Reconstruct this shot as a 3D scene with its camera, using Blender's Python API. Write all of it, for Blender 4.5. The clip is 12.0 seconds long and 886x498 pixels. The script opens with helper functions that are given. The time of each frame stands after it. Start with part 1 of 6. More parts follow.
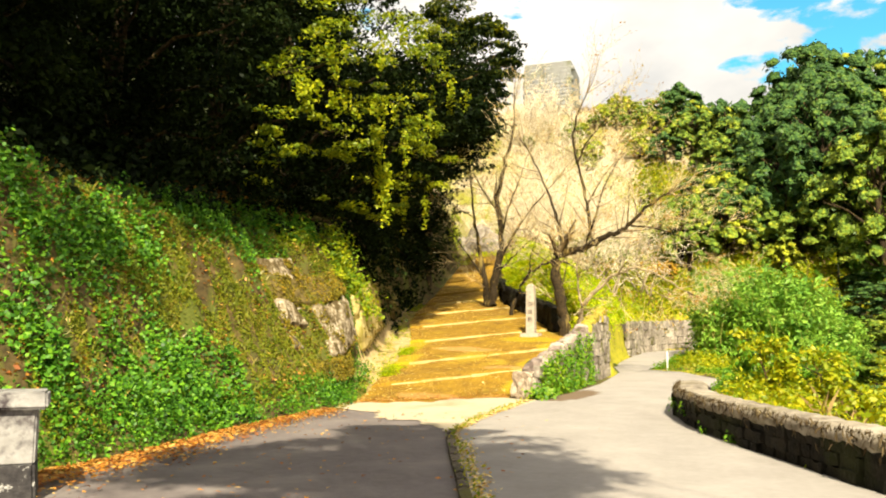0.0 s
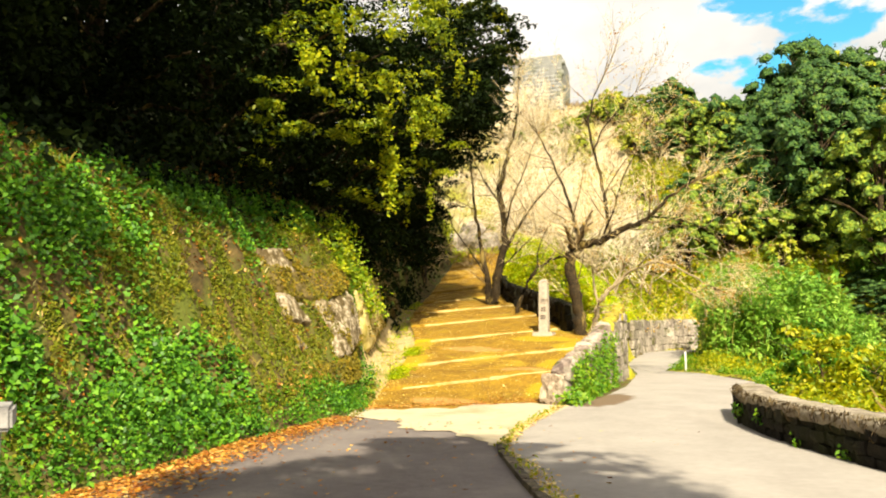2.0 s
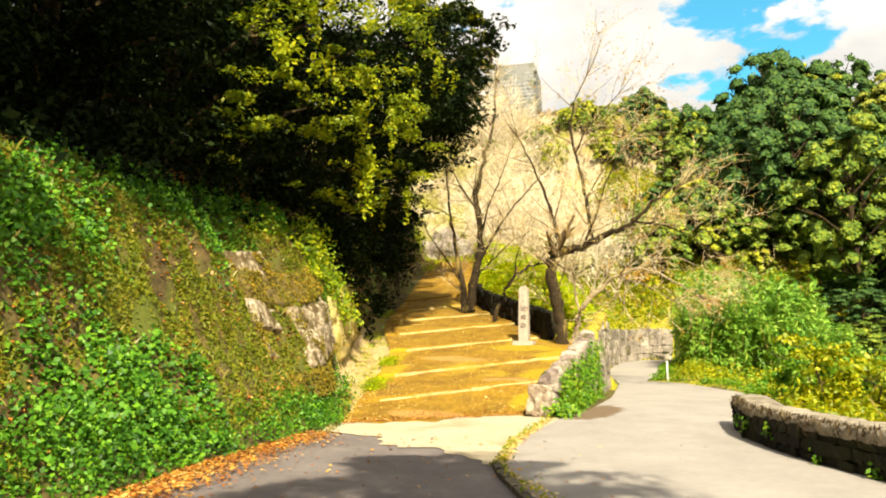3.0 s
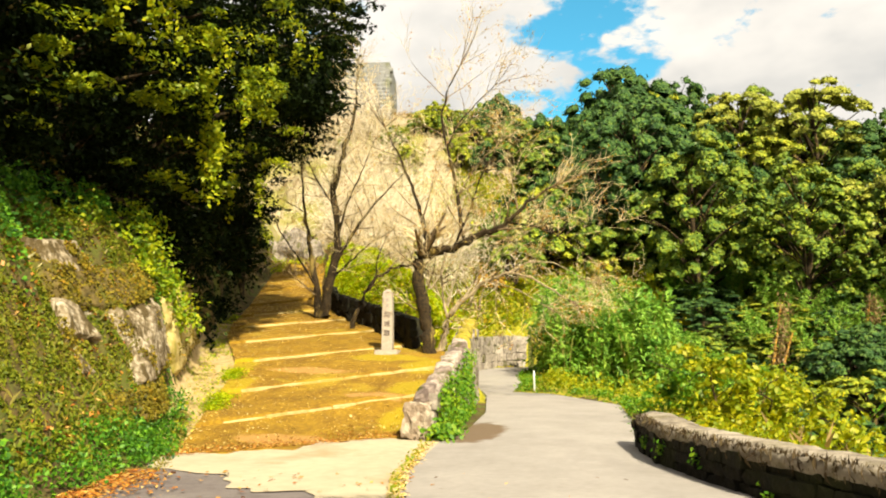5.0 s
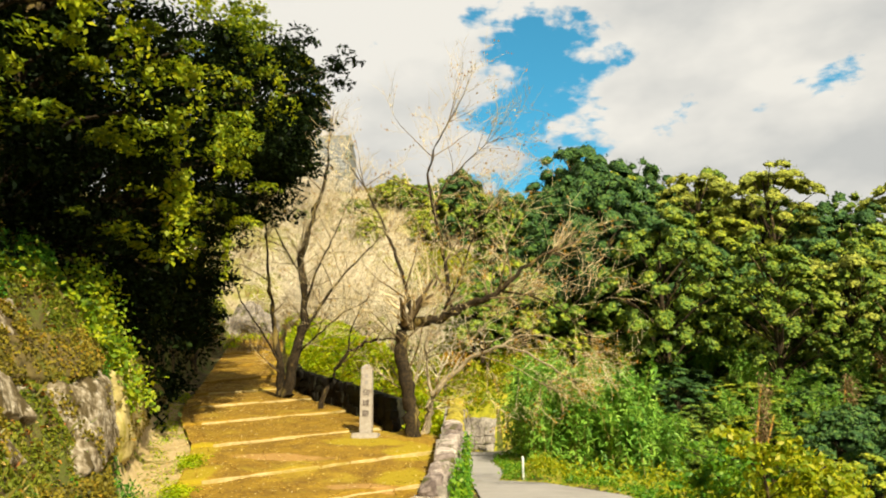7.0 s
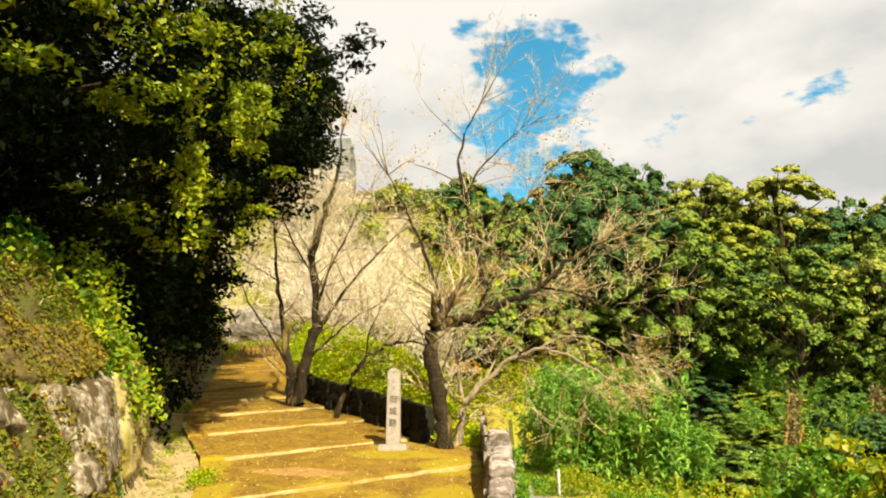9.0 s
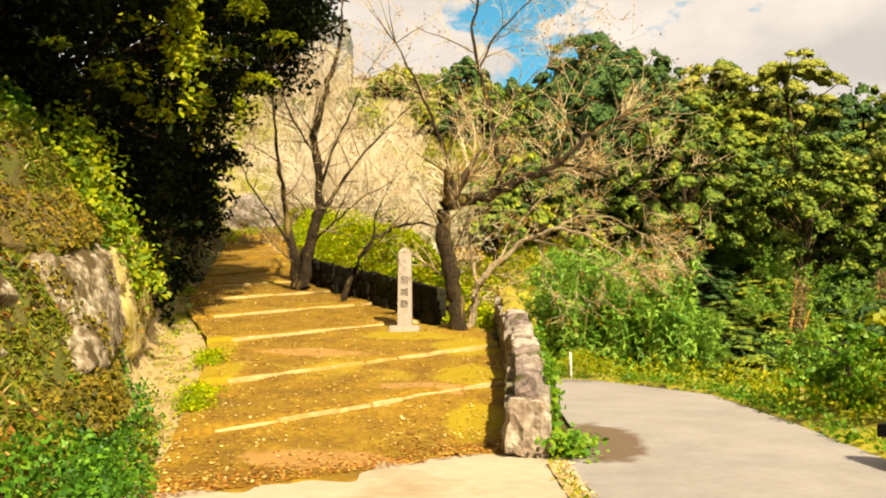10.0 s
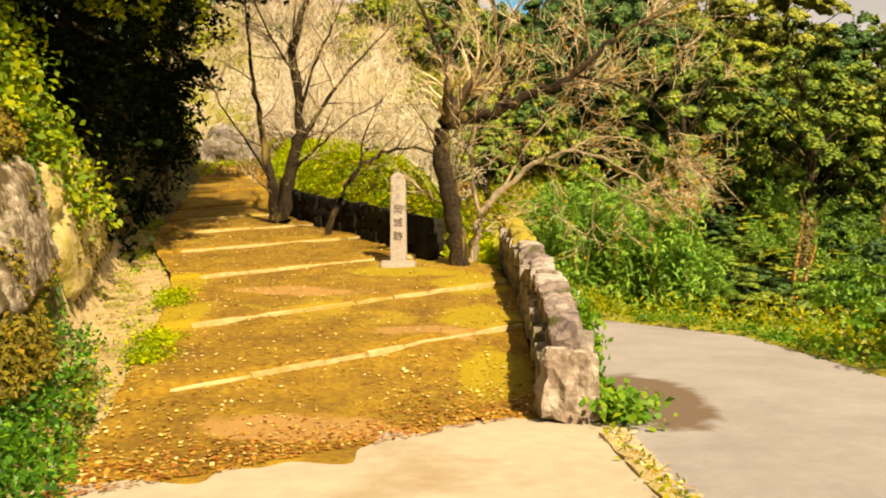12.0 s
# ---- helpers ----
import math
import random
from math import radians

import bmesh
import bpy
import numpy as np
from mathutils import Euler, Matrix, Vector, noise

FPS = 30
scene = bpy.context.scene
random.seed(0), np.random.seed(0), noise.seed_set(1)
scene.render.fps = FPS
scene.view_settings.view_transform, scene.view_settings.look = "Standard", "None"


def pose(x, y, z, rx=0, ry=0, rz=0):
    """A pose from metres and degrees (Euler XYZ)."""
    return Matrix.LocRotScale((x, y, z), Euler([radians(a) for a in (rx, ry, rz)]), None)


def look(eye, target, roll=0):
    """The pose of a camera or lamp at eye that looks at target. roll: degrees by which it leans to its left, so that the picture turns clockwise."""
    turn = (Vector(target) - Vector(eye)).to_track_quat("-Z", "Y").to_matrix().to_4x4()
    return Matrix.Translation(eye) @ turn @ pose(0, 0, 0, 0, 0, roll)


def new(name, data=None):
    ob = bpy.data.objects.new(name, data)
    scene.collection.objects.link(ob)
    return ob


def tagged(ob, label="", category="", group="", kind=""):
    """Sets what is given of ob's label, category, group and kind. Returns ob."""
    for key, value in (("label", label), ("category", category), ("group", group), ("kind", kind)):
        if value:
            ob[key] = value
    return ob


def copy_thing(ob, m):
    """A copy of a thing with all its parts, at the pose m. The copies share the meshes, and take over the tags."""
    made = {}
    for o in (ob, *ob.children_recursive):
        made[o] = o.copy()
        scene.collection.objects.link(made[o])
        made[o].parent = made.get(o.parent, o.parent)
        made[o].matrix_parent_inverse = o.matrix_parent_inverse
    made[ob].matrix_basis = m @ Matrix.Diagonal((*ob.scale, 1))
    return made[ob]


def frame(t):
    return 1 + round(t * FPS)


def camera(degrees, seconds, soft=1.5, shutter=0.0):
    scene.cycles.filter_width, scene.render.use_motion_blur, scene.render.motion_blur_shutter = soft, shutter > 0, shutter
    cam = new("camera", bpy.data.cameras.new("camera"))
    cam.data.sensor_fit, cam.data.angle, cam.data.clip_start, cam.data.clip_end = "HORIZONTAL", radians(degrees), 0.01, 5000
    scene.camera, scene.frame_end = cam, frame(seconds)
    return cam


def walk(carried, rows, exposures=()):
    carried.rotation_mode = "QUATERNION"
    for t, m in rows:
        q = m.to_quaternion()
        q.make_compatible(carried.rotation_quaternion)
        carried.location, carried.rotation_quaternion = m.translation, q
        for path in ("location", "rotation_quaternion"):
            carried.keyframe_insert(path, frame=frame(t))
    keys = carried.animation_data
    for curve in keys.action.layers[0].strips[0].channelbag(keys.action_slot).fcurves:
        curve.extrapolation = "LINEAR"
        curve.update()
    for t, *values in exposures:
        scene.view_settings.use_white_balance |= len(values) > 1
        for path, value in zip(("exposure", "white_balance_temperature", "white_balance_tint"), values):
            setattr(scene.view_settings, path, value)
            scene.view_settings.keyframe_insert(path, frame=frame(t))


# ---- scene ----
cam = camera(59.6, 12.0, soft=2.0)
METRES, EYE, TILT, LEAN, TURN = 14.0, 1.6, -6.0, 0.5, 27.2
ROWS = [
    (0.0, 0.0, 0.0, 0.0, -0.21, 13.55, -0.86),
    (0.5, -0.018, 0.0386, 0.0034, -0.5, 13.52, -0.83),
    (1.0, -0.04, 0.0753, 0.0037, -0.96, 13.52, -0.74),
    (1.5, -0.0531, 0.1122, 0.009, -1.38, 13.55, -0.64),
    (2.0, -0.0716, 0.1481, 0.0136, -1.87, 13.63, -0.57),
    (2.5, -0.0829, 0.1817, 0.0169, -3.24, 13.86, -0.28),
    (3.0, -0.0911, 0.223, 0.0205, -4.28, 14.38, -0.27),
    (3.5, -0.0966, 0.2633, 0.0262, -6.96, 14.56, -0.01),
    (5.5, -0.1093, 0.442, 0.0558, -17.78, 14.7, 1.43),
    (6.0, -0.1168, 0.4853, 0.0592, -18.94, 15.05, 1.59),
    (6.5, -0.1256, 0.5305, 0.0649, -19.26, 19.33, 1.7),
    (7.0, -0.135, 0.5653, 0.0713, -19.57, 20.55, 1.75),
    (9.0, -0.1586, 0.7271, 0.0911, -20.21, 21.36, 1.91),
    (9.5, -0.157, 0.7659, 0.0911, -20.34, 21.07, 1.95),
    (10.0, -0.1585, 0.8069, 0.0879, -20.45, 13.43, 1.95),
    (10.5, -0.1558, 0.8422, 0.0911, -20.84, 8.8, 2.06),
    (11.0, -0.15, 0.883, 0.0887, -20.83, 8.89, 1.88),
    (11.5, -0.1402, 0.9254, 0.0904, -20.77, 10.49, 2.15),
    (12.0, -0.1258, 0.9612, 0.1041, -21.7, 8.88, 2.28),
]
walk(cam, [(t, pose(0, 0, EYE, TILT, LEAN, TURN) @ pose(METRES * x, METRES * y, METRES * z, 90 + pitch, roll, yaw)) for t, x, y, z, yaw, pitch, roll in ROWS],
     exposures=[(0, 1.15, 7500, 4), (3.5, 1.1, 7500, 4), (5.5, 0.88, 7400, 4), (7, 0.66, 7200, 2), (9.5, 0.82, 7400, 4), (10.5, 0.77, 8800, 13), (12, 0.66, 8700, 12)])

SKY_BLUE = (0.01, 0.905, 0.415)   # middle of the open blue in the clouds


# ---- world, sun, exposure ----
SUN_TO = Vector((0.53, -0.85, 0.0)).normalized()     # level direction towards the sun
SUN_EL = radians(41)
world = bpy.data.worlds.new("sky")
scene.world = world
world.use_nodes = True
wn, wl = world.node_tree.nodes, world.node_tree.links
wn.clear()
w_out = wn.new("ShaderNodeOutputWorld")
w_bg = wn.new("ShaderNodeBackground")
w_sky = wn.new("ShaderNodeTexSky")
w_sky.sky_type = "NISHITA"
w_sky.sun_disc = False
w_sky.sun_elevation = SUN_EL
w_sky.sun_rotation = math.atan2(SUN_TO.x, SUN_TO.y)
w_sky.air_density, w_sky.dust_density, w_sky.ozone_density = 1.0, 0.6, 2.0
w_co = wn.new("ShaderNodeTexCoord")
w_map = wn.new("ShaderNodeMapping")
w_map.inputs["Scale"].default_value = (1.0, 1.0, 1.9)
w_map.inputs["Location"].default_value = (0.4, 0.1, 0.3)
w_noise = wn.new("ShaderNodeTexNoise")
w_noise.inputs["Scale"].default_value = 9.0
w_noise.inputs["Detail"].default_value = 7
w_noise.inputs["Roughness"].default_value = 0.55
w_noise.inputs["Distortion"].default_value = 0.15
w_near = wn.new("ShaderNodeVectorMath")
w_near.operation = "DISTANCE"
w_near.inputs[1].default_value = Vector(SKY_BLUE).normalized()
w_gap = wn.new("ShaderNodeMapRange")
w_gap.interpolation_type = "SMOOTHSTEP"
for k, v in zip(("From Min", "From Max", "To Min", "To Max"), (0.01, 0.20, -0.20, 0.26)):
    w_gap.inputs[k].default_value = v
w_sum = wn.new("ShaderNodeMath")
w_sum.operation = "MULTIPLY_ADD"
w_sum.inputs[1].default_value = 2.2
w_cover = wn.new("ShaderNodeMapRange")
w_cover.interpolation_type = "SMOOTHSTEP"
for k, v in zip(("From Min", "From Max", "To Min", "To Max"), (0.92, 1.10, 0.0, 1.0)):
    w_cover.inputs[k].default_value = v
w_thick = wn.new("ShaderNodeTexNoise")
w_thick.inputs["Scale"].default_value = 3.4
w_thick.inputs["Detail"].default_value = 5
w_tone = wn.new("ShaderNodeValToRGB")
w_tone.color_ramp.elements[0].position, w_tone.color_ramp.elements[0].color = 0.34, (7.2, 7.3, 8.0, 1)
w_tone.color_ramp.elements[1].position, w_tone.color_ramp.elements[1].color = 0.52, (10.8, 10.5, 10.9, 1)
w_mix = wn.new("ShaderNodeMix")
w_mix.data_type = "RGBA"
wl.new(w_co.outputs["Generated"], w_map.inputs["Vector"])
wl.new(w_map.outputs[0], w_noise.inputs["Vector"])
wl.new(w_map.outputs[0], w_thick.inputs["Vector"])
wl.new(w_co.outputs["Generated"], w_near.inputs[0])
wl.new(w_near.outputs["Value"], w_gap.inputs["Value"])
wl.new(w_noise.outputs["Fac"], w_sum.inputs[0])
wl.new(w_gap.outputs[0], w_sum.inputs[2])
wl.new(w_sum.outputs[0], w_cover.inputs["Value"])
wl.new(w_thick.outputs["Fac"], w_tone.inputs[0])
wl.new(w_cover.outputs[0], w_mix.inputs["Factor"])
w_gain = wn.new("ShaderNodeVectorMath")
w_gain.operation = "MULTIPLY"
w_gain.inputs[1].default_value = (0.8, 2.6, 2.7)
wl.new(w_sky.outputs[0], w_gain.inputs[0])
wl.new(w_gain.outputs[0], w_mix.inputs["A"])
wl.new(w_tone.outputs[0], w_mix.inputs["B"])
wl.new(w_mix.outputs["Result"], w_bg.inputs["Color"])
wl.new(w_bg.outputs[0], w_out.inputs["Surface"])
w_bg.inputs["Strength"].default_value = 0.051

sun = new("sun", bpy.data.lights.new("sun", "SUN"))
sun.data.energy, sun.data.angle, sun.data.color = 5.5, radians(0.6), (1.0, 0.93, 0.79)
sun.matrix_world = look(SUN_TO * 100 * math.cos(SUN_EL) + Vector((0, 0, 100 * math.sin(SUN_EL))), (0, 0, 0))


# ---- materials ----
def material(name, colours, scale=6.0, rough=0.85, bump=0.3, coarse=0.35, stain=None, per_object=0.0, detail=8, bump_scale=3.0, stain_at=(0.52, 0.66), stain_scale=0.5, stretch=(1, 1, 1)):
    """Two scales of noise between the colours, an optional stain colour in patches, and fine relief."""
    m = bpy.data.materials.new(name)
    m.use_nodes = True
    n, l = m.node_tree.nodes, m.node_tree.links
    b = n["Principled BSDF"]
    b.inputs["Roughness"].default_value = rough
    b.inputs["Specular IOR Level"].default_value = 0.25
    geo = n.new("ShaderNodeNewGeometry")
    fine, wide = n.new("ShaderNodeTexNoise"), n.new("ShaderNodeTexNoise")
    fine.inputs["Scale"].default_value, fine.inputs["Detail"].default_value = scale, detail
    wide.inputs["Scale"].default_value, wide.inputs["Detail"].default_value = scale * 0.13, 4
    l.new(geo.outputs["Position"], fine.inputs["Vector"])
    l.new(geo.outputs["Position"], wide.inputs["Vector"])
    mix = n.new("ShaderNodeMix")
    mix.inputs[0].default_value = coarse
    l.new(fine.outputs["Fac"], mix.inputs[2])
    l.new(wide.outputs["Fac"], mix.inputs[3])
    value = mix.outputs[0]
    if per_object:
        info, add = n.new("ShaderNodeObjectInfo"), n.new("ShaderNodeMath")
        add.operation = "MULTIPLY_ADD"
        l.new(info.outputs["Random"], add.inputs[0])
        add.inputs[1].default_value = per_object
        shift = n.new("ShaderNodeMath")
        shift.operation = "SUBTRACT"
        l.new(value, shift.inputs[0])
        shift.inputs[1].default_value = per_object / 2
        l.new(shift.outputs[0], add.inputs[2])
        value = add.outputs[0]
    ramp = n.new("ShaderNodeValToRGB")
    e = ramp.color_ramp.elements
    while len(e) < len(colours):
        e.new(0.5)
    for i, c in enumerate(colours):
        e[i].position = 0.33 + 0.34 * i / max(1, len(colours) - 1)
        e[i].color = (*c, 1)
    l.new(value, ramp.inputs[0])
    colour = ramp.outputs[0]
    if stain:
        blot, edge, over = n.new("ShaderNodeTexNoise"), n.new("ShaderNodeMapRange"), n.new("ShaderNodeMix")
        blot.inputs["Scale"].default_value, blot.inputs["Detail"].default_value = stain_scale, 9
        blot.inputs["Roughness"].default_value = 0.65
        edge.inputs["From Min"].default_value, edge.inputs["From Max"].default_value = stain_at
        over.data_type = "RGBA"
        over.inputs["B"].default_value = (*stain, 1)
        place = n.new("ShaderNodeMapping")
        place.inputs["Scale"].default_value = stretch
        l.new(geo.outputs["Position"], place.inputs["Vector"])
        l.new(place.outputs[0], blot.inputs["Vector"])
        l.new(blot.outputs["Fac"], edge.inputs["Value"])
        l.new(edge.outputs[0], over.inputs["Factor"])
        l.new(colour, over.inputs["A"])
        colour = over.outputs["Result"]
    l.new(colour, b.inputs["Base Color"])
    if bump:
        rel, bn = n.new("ShaderNodeTexNoise"), n.new("ShaderNodeBump")
        rel.inputs["Scale"].default_value, rel.inputs["Detail"].default_value = scale * bump_scale, 6
        bn.inputs["Strength"].default_value, bn.inputs["Distance"].default_value = bump, 0.03
        l.new(geo.outputs["Position"], rel.inputs["Vector"])
        l.new(rel.outputs["Fac"], bn.inputs["Height"])
        l.new(bn.outputs[0], b.inputs["Normal"])
    return m


def blotch(m, at, size, colour):
    """One patch of washed-in dirt with a ragged edge."""
    n, l = m.node_tree.nodes, m.node_tree.links
    b = n["Principled BSDF"]
    old = b.inputs["Base Color"].links[0].from_socket
    geo, off, far, ragged, add, edge, mix = n.new("ShaderNodeNewGeometry"), n.new("ShaderNodeMapping"), n.new("ShaderNodeVectorMath"), n.new("ShaderNodeTexNoise"), n.new("ShaderNodeMath"), n.new("ShaderNodeMapRange"), n.new("ShaderNodeMix")
    off.vector_type = "TEXTURE"
    off.inputs["Location"].default_value, off.inputs["Scale"].default_value = at, size
    far.operation = "LENGTH"
    ragged.inputs["Scale"].default_value, ragged.inputs["Detail"].default_value = 3.0, 6
    add.operation = "MULTIPLY_ADD"
    add.inputs[1].default_value = 0.9
    edge.inputs["From Min"].default_value, edge.inputs["From Max"].default_value = 1.25, 1.50
    edge.inputs["To Min"].default_value, edge.inputs["To Max"].default_value = 0.9, 0.0
    mix.data_type = "RGBA"
    mix.inputs["B"].default_value = (*colour, 1)
    l.new(geo.outputs["Position"], off.inputs["Vector"])
    l.new(off.outputs[0], far.inputs[0])
    l.new(geo.outputs["Position"], ragged.inputs["Vector"])
    l.new(ragged.outputs["Fac"], add.inputs[0])
    l.new(far.outputs["Value"], add.inputs[2])
    l.new(add.outputs[0], edge.inputs["Value"])
    l.new(edge.outputs[0], mix.inputs["Factor"])
    l.new(old, mix.inputs["A"])
    l.new(mix.outputs["Result"], b.inputs["Base Color"])


def leaf_material(name, colours, sheer=0.35, gloss=0.10, rough=0.5, wide=0.25, wide_scale=0.35, span=(0.1, 0.9)):
    """Leaves that differ one by one and by patches, and let some light through."""
    m = bpy.data.materials.new(name)
    m.use_nodes = True
    n, l = m.node_tree.nodes, m.node_tree.links
    n.clear()
    out = n.new("ShaderNodeOutputMaterial")
    geo, ramp = n.new("ShaderNodeNewGeometry"), n.new("ShaderNodeValToRGB")
    patch, blend = n.new("ShaderNodeTexNoise"), n.new("ShaderNodeMix")
    patch.inputs["Scale"].default_value, patch.inputs["Detail"].default_value = wide_scale, 3
    blend.inputs[0].default_value = wide
    l.new(geo.outputs["Position"], patch.inputs["Vector"])
    l.new(geo.outputs["Random Per Island"], blend.inputs[2])
    l.new(patch.outputs["Fac"], blend.inputs[3])
    e = ramp.color_ramp.elements
    while len(e) < len(colours):
        e.new(0.5)
    for i, c in enumerate(colours):
        e[i].position = span[0] + (span[1] - span[0]) * i / max(1, len(colours) - 1)
        e[i].color = (*c, 1)
    l.new(blend.outputs[0], ramp.inputs[0])
    dif, tra, glo = n.new("ShaderNodeBsdfDiffuse"), n.new("ShaderNodeBsdfTranslucent"), n.new("ShaderNodeBsdfGlossy")
    glo.inputs["Roughness"].default_value = rough
    m1, m2 = n.new("ShaderNodeMixShader"), n.new("ShaderNodeMixShader")
    m1.inputs[0].default_value, m2.inputs[0].default_value = sheer, gloss
    l.new(ramp.outputs[0], dif.inputs[0])
    l.new(ramp.outputs[0], tra.inputs[0])
    l.new(dif.outputs[0], m1.inputs[1])
    l.new(tra.outputs[0], m1.inputs[2])
    l.new(m1.outputs[0], m2.inputs[1])
    l.new(glo.outputs[0], m2.inputs[2])
    l.new(m2.outputs[0], out.inputs["Surface"])
    return m


M = {}
M["asphalt"] = material("asphalt", [(0.24, 0.217, 0.20), (0.315, 0.287, 0.265)], 9, 0.9, 0.15, 0.6, stain=(0.21, 0.188, 0.175), stain_at=(0.52, 0.75), stain_scale=0.35)
blotch(M["asphalt"], (-6.35, 19.9, 0.45), (0.62, 1.75, 1.0), (0.12, 0.075, 0.040))
M["old_asphalt"] = material("old_asphalt", [(0.115, 0.096, 0.095), (0.18, 0.155, 0.15)], 7, 0.8, 0.35, 0.55, stain=(0.21, 0.185, 0.165), stain_at=(0.55, 0.72), stain_scale=0.9)
M["concrete"] = material("concrete", [(0.36, 0.30, 0.21), (0.46, 0.39, 0.28)], 5, 0.9, 0.15, 0.5, stain=(0.30, 0.22, 0.12), stain_at=(0.55, 0.7))
M["path"] = material("packed_earth_path", [(0.12, 0.062, 0.009), (0.22, 0.122, 0.012), (0.33, 0.20, 0.018)], 13, 0.95, 0.6, 0.45, stain=(0.32, 0.225, 0.020), stain_at=(0.55, 0.68), stain_scale=0.6)
for at, size in (((-8.0, 20.4, 0.8), (0.50, 1.0, 3.0)), ((-8.3, 22.6, 1.2), (0.62, 0.9, 3.0)), ((-8.5, 25.2, 1.8), (0.8, 0.9, 3.0)), ((-9.9, 26.2, 2.0), (1.3, 0.5, 3.0)), ((-12.6, 21.6, 1.2), (0.5, 1.3, 3.0)), ((-13.6, 24.2, 1.7), (0.5, 1.0, 3.0))):
    blotch(M["path"], at, size, (0.31, 0.225, 0.012))
for at, size in (((-9.6, 18.1, 0.5), (1.0, 0.45, 3.0)), ((-9.0, 21.6, 1.0), (0.8, 0.3, 3.0)), ((-11.4, 24.0, 1.5), (1.2, 0.4, 3.0))):
    blotch(M["path"], at, size, (0.36, 0.20, 0.06))
M["edging"] = material("edging_stone", [(0.36, 0.26, 0.10), (0.54, 0.42, 0.20)], 9, 0.9, 0.5, 0.3, stain=(0.32, 0.24, 0.05), per_object=0.12)
M["soil"] = material("hill_soil", [(0.030, 0.022, 0.009), (0.075, 0.052, 0.018), (0.16, 0.10, 0.038)], 6, 0.95, 0.9, 0.35, stain=(0.085, 0.100, 0.014), stain_at=(0.46, 0.6), stain_scale=1.6, stretch=(1, 1, 0.4))
M["straw"] = material("straw_hillside", [(0.17, 0.14, 0.075), (0.29, 0.235, 0.145), (0.38, 0.32, 0.22)], 3, 0.95, 0.8, 0.4, stain=(0.19, 0.18, 0.03), stain_at=(0.44, 0.60), stain_scale=0.35)
M["meadow"] = material("weedy_ground", [(0.13, 0.13, 0.012), (0.26, 0.24, 0.016), (0.36, 0.30, 0.03)], 4, 0.95, 0.6, 0.4, stain=(0.10, 0.07, 0.03), stain_at=(0.54, 0.66), stain_scale=0.8)
M["ledge"] = material("ledge_earth", [(0.26, 0.18, 0.08), (0.40, 0.29, 0.14), (0.50, 0.38, 0.20)], 7, 0.95, 0.8, 0.4, stain=(0.16, 0.14, 0.02), stain_at=(0.52, 0.62), stain_scale=1.5)
# forest floor with the deep shade under the trees in its colour
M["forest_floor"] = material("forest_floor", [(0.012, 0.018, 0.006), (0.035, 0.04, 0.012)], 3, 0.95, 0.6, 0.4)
M["rock"] = material("weathered_rock", [(0.04, 0.030, 0.010), (0.11, 0.080, 0.026), (0.19, 0.135, 0.045)], 6, 0.95, 1.0, 0.35, stain=(0.10, 0.105, 0.012), stain_at=(0.50, 0.62), stain_scale=2.0, stretch=(1, 1, 0.5), per_object=0.08)
M["streak_rock"] = material("streaked_rock", [(0.10, 0.070, 0.035), (0.27, 0.215, 0.14), (0.52, 0.46, 0.36)], 11, 0.95, 1.0, 0.2, stain=(0.075, 0.052, 0.020), stain_at=(0.48, 0.57), stain_scale=4.2, stretch=(1, 1, 0.2))
M["pale_rock"] = material("pale_rock", [(0.26, 0.20, 0.06), (0.42, 0.33, 0.13), (0.54, 0.45, 0.22)], 5, 0.9, 1.0, 0.35, stain=(0.26, 0.22, 0.03), stain_at=(0.52, 0.64), stain_scale=2.0, stretch=(1, 1, 0.4))
M["wall_stone"] = material("wall_stone", [(0.10, 0.08, 0.065), (0.26, 0.22, 0.18), (0.42, 0.37, 0.31)], 7, 0.9, 0.9, 0.35, stain=(0.10, 0.095, 0.03), stain_at=(0.53, 0.63), stain_scale=1.8, per_object=0.18)
M["boulder"] = material("capstone", [(0.10, 0.072, 0.062), (0.26, 0.20, 0.17), (0.46, 0.39, 0.33)], 7, 0.95, 1.0, 0.40, stain=(0.075, 0.075, 0.016), stain_at=(0.54, 0.64), stain_scale=2.2, per_object=0.22)
M["lichen_rock"] = material("lichened_stone", [(0.12, 0.085, 0.06), (0.28, 0.21, 0.15)], 7, 0.95, 1.0, 0.4, stain=(0.42, 0.36, 0.28), stain_at=(0.44, 0.56), stain_scale=3.0)
M["moss_stone"] = material("mossy_stone", [(0.20, 0.16, 0.03), (0.42, 0.34, 0.04)], 6, 0.95, 0.9, 0.35, stain=(0.30, 0.26, 0.20), stain_at=(0.58, 0.68), stain_scale=1.6)
# mossy stone made near black: the walls' shaded faces are in its colour
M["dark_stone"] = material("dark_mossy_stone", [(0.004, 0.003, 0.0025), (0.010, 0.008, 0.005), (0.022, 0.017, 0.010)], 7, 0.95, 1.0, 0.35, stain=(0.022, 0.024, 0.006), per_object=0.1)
M["kerb_stone"] = material("kerb_stone", [(0.035, 0.028, 0.022), (0.10, 0.08, 0.06), (0.20, 0.16, 0.11)], 9, 0.95, 0.8, 0.35, stain=(0.10, 0.09, 0.02), per_object=0.15)
M["mortar"] = material("dark_joint", [(0.03, 0.025, 0.018), (0.07, 0.055, 0.04)], 9, 0.95, 0.6)
M["cap"] = material("weathered_cap", [(0.10, 0.08, 0.06), (0.26, 0.22, 0.17), (0.44, 0.39, 0.32)], 5, 0.9, 0.6, 0.4, stain=(0.13, 0.11, 0.05), stain_at=(0.54, 0.66), stain_scale=1.3)
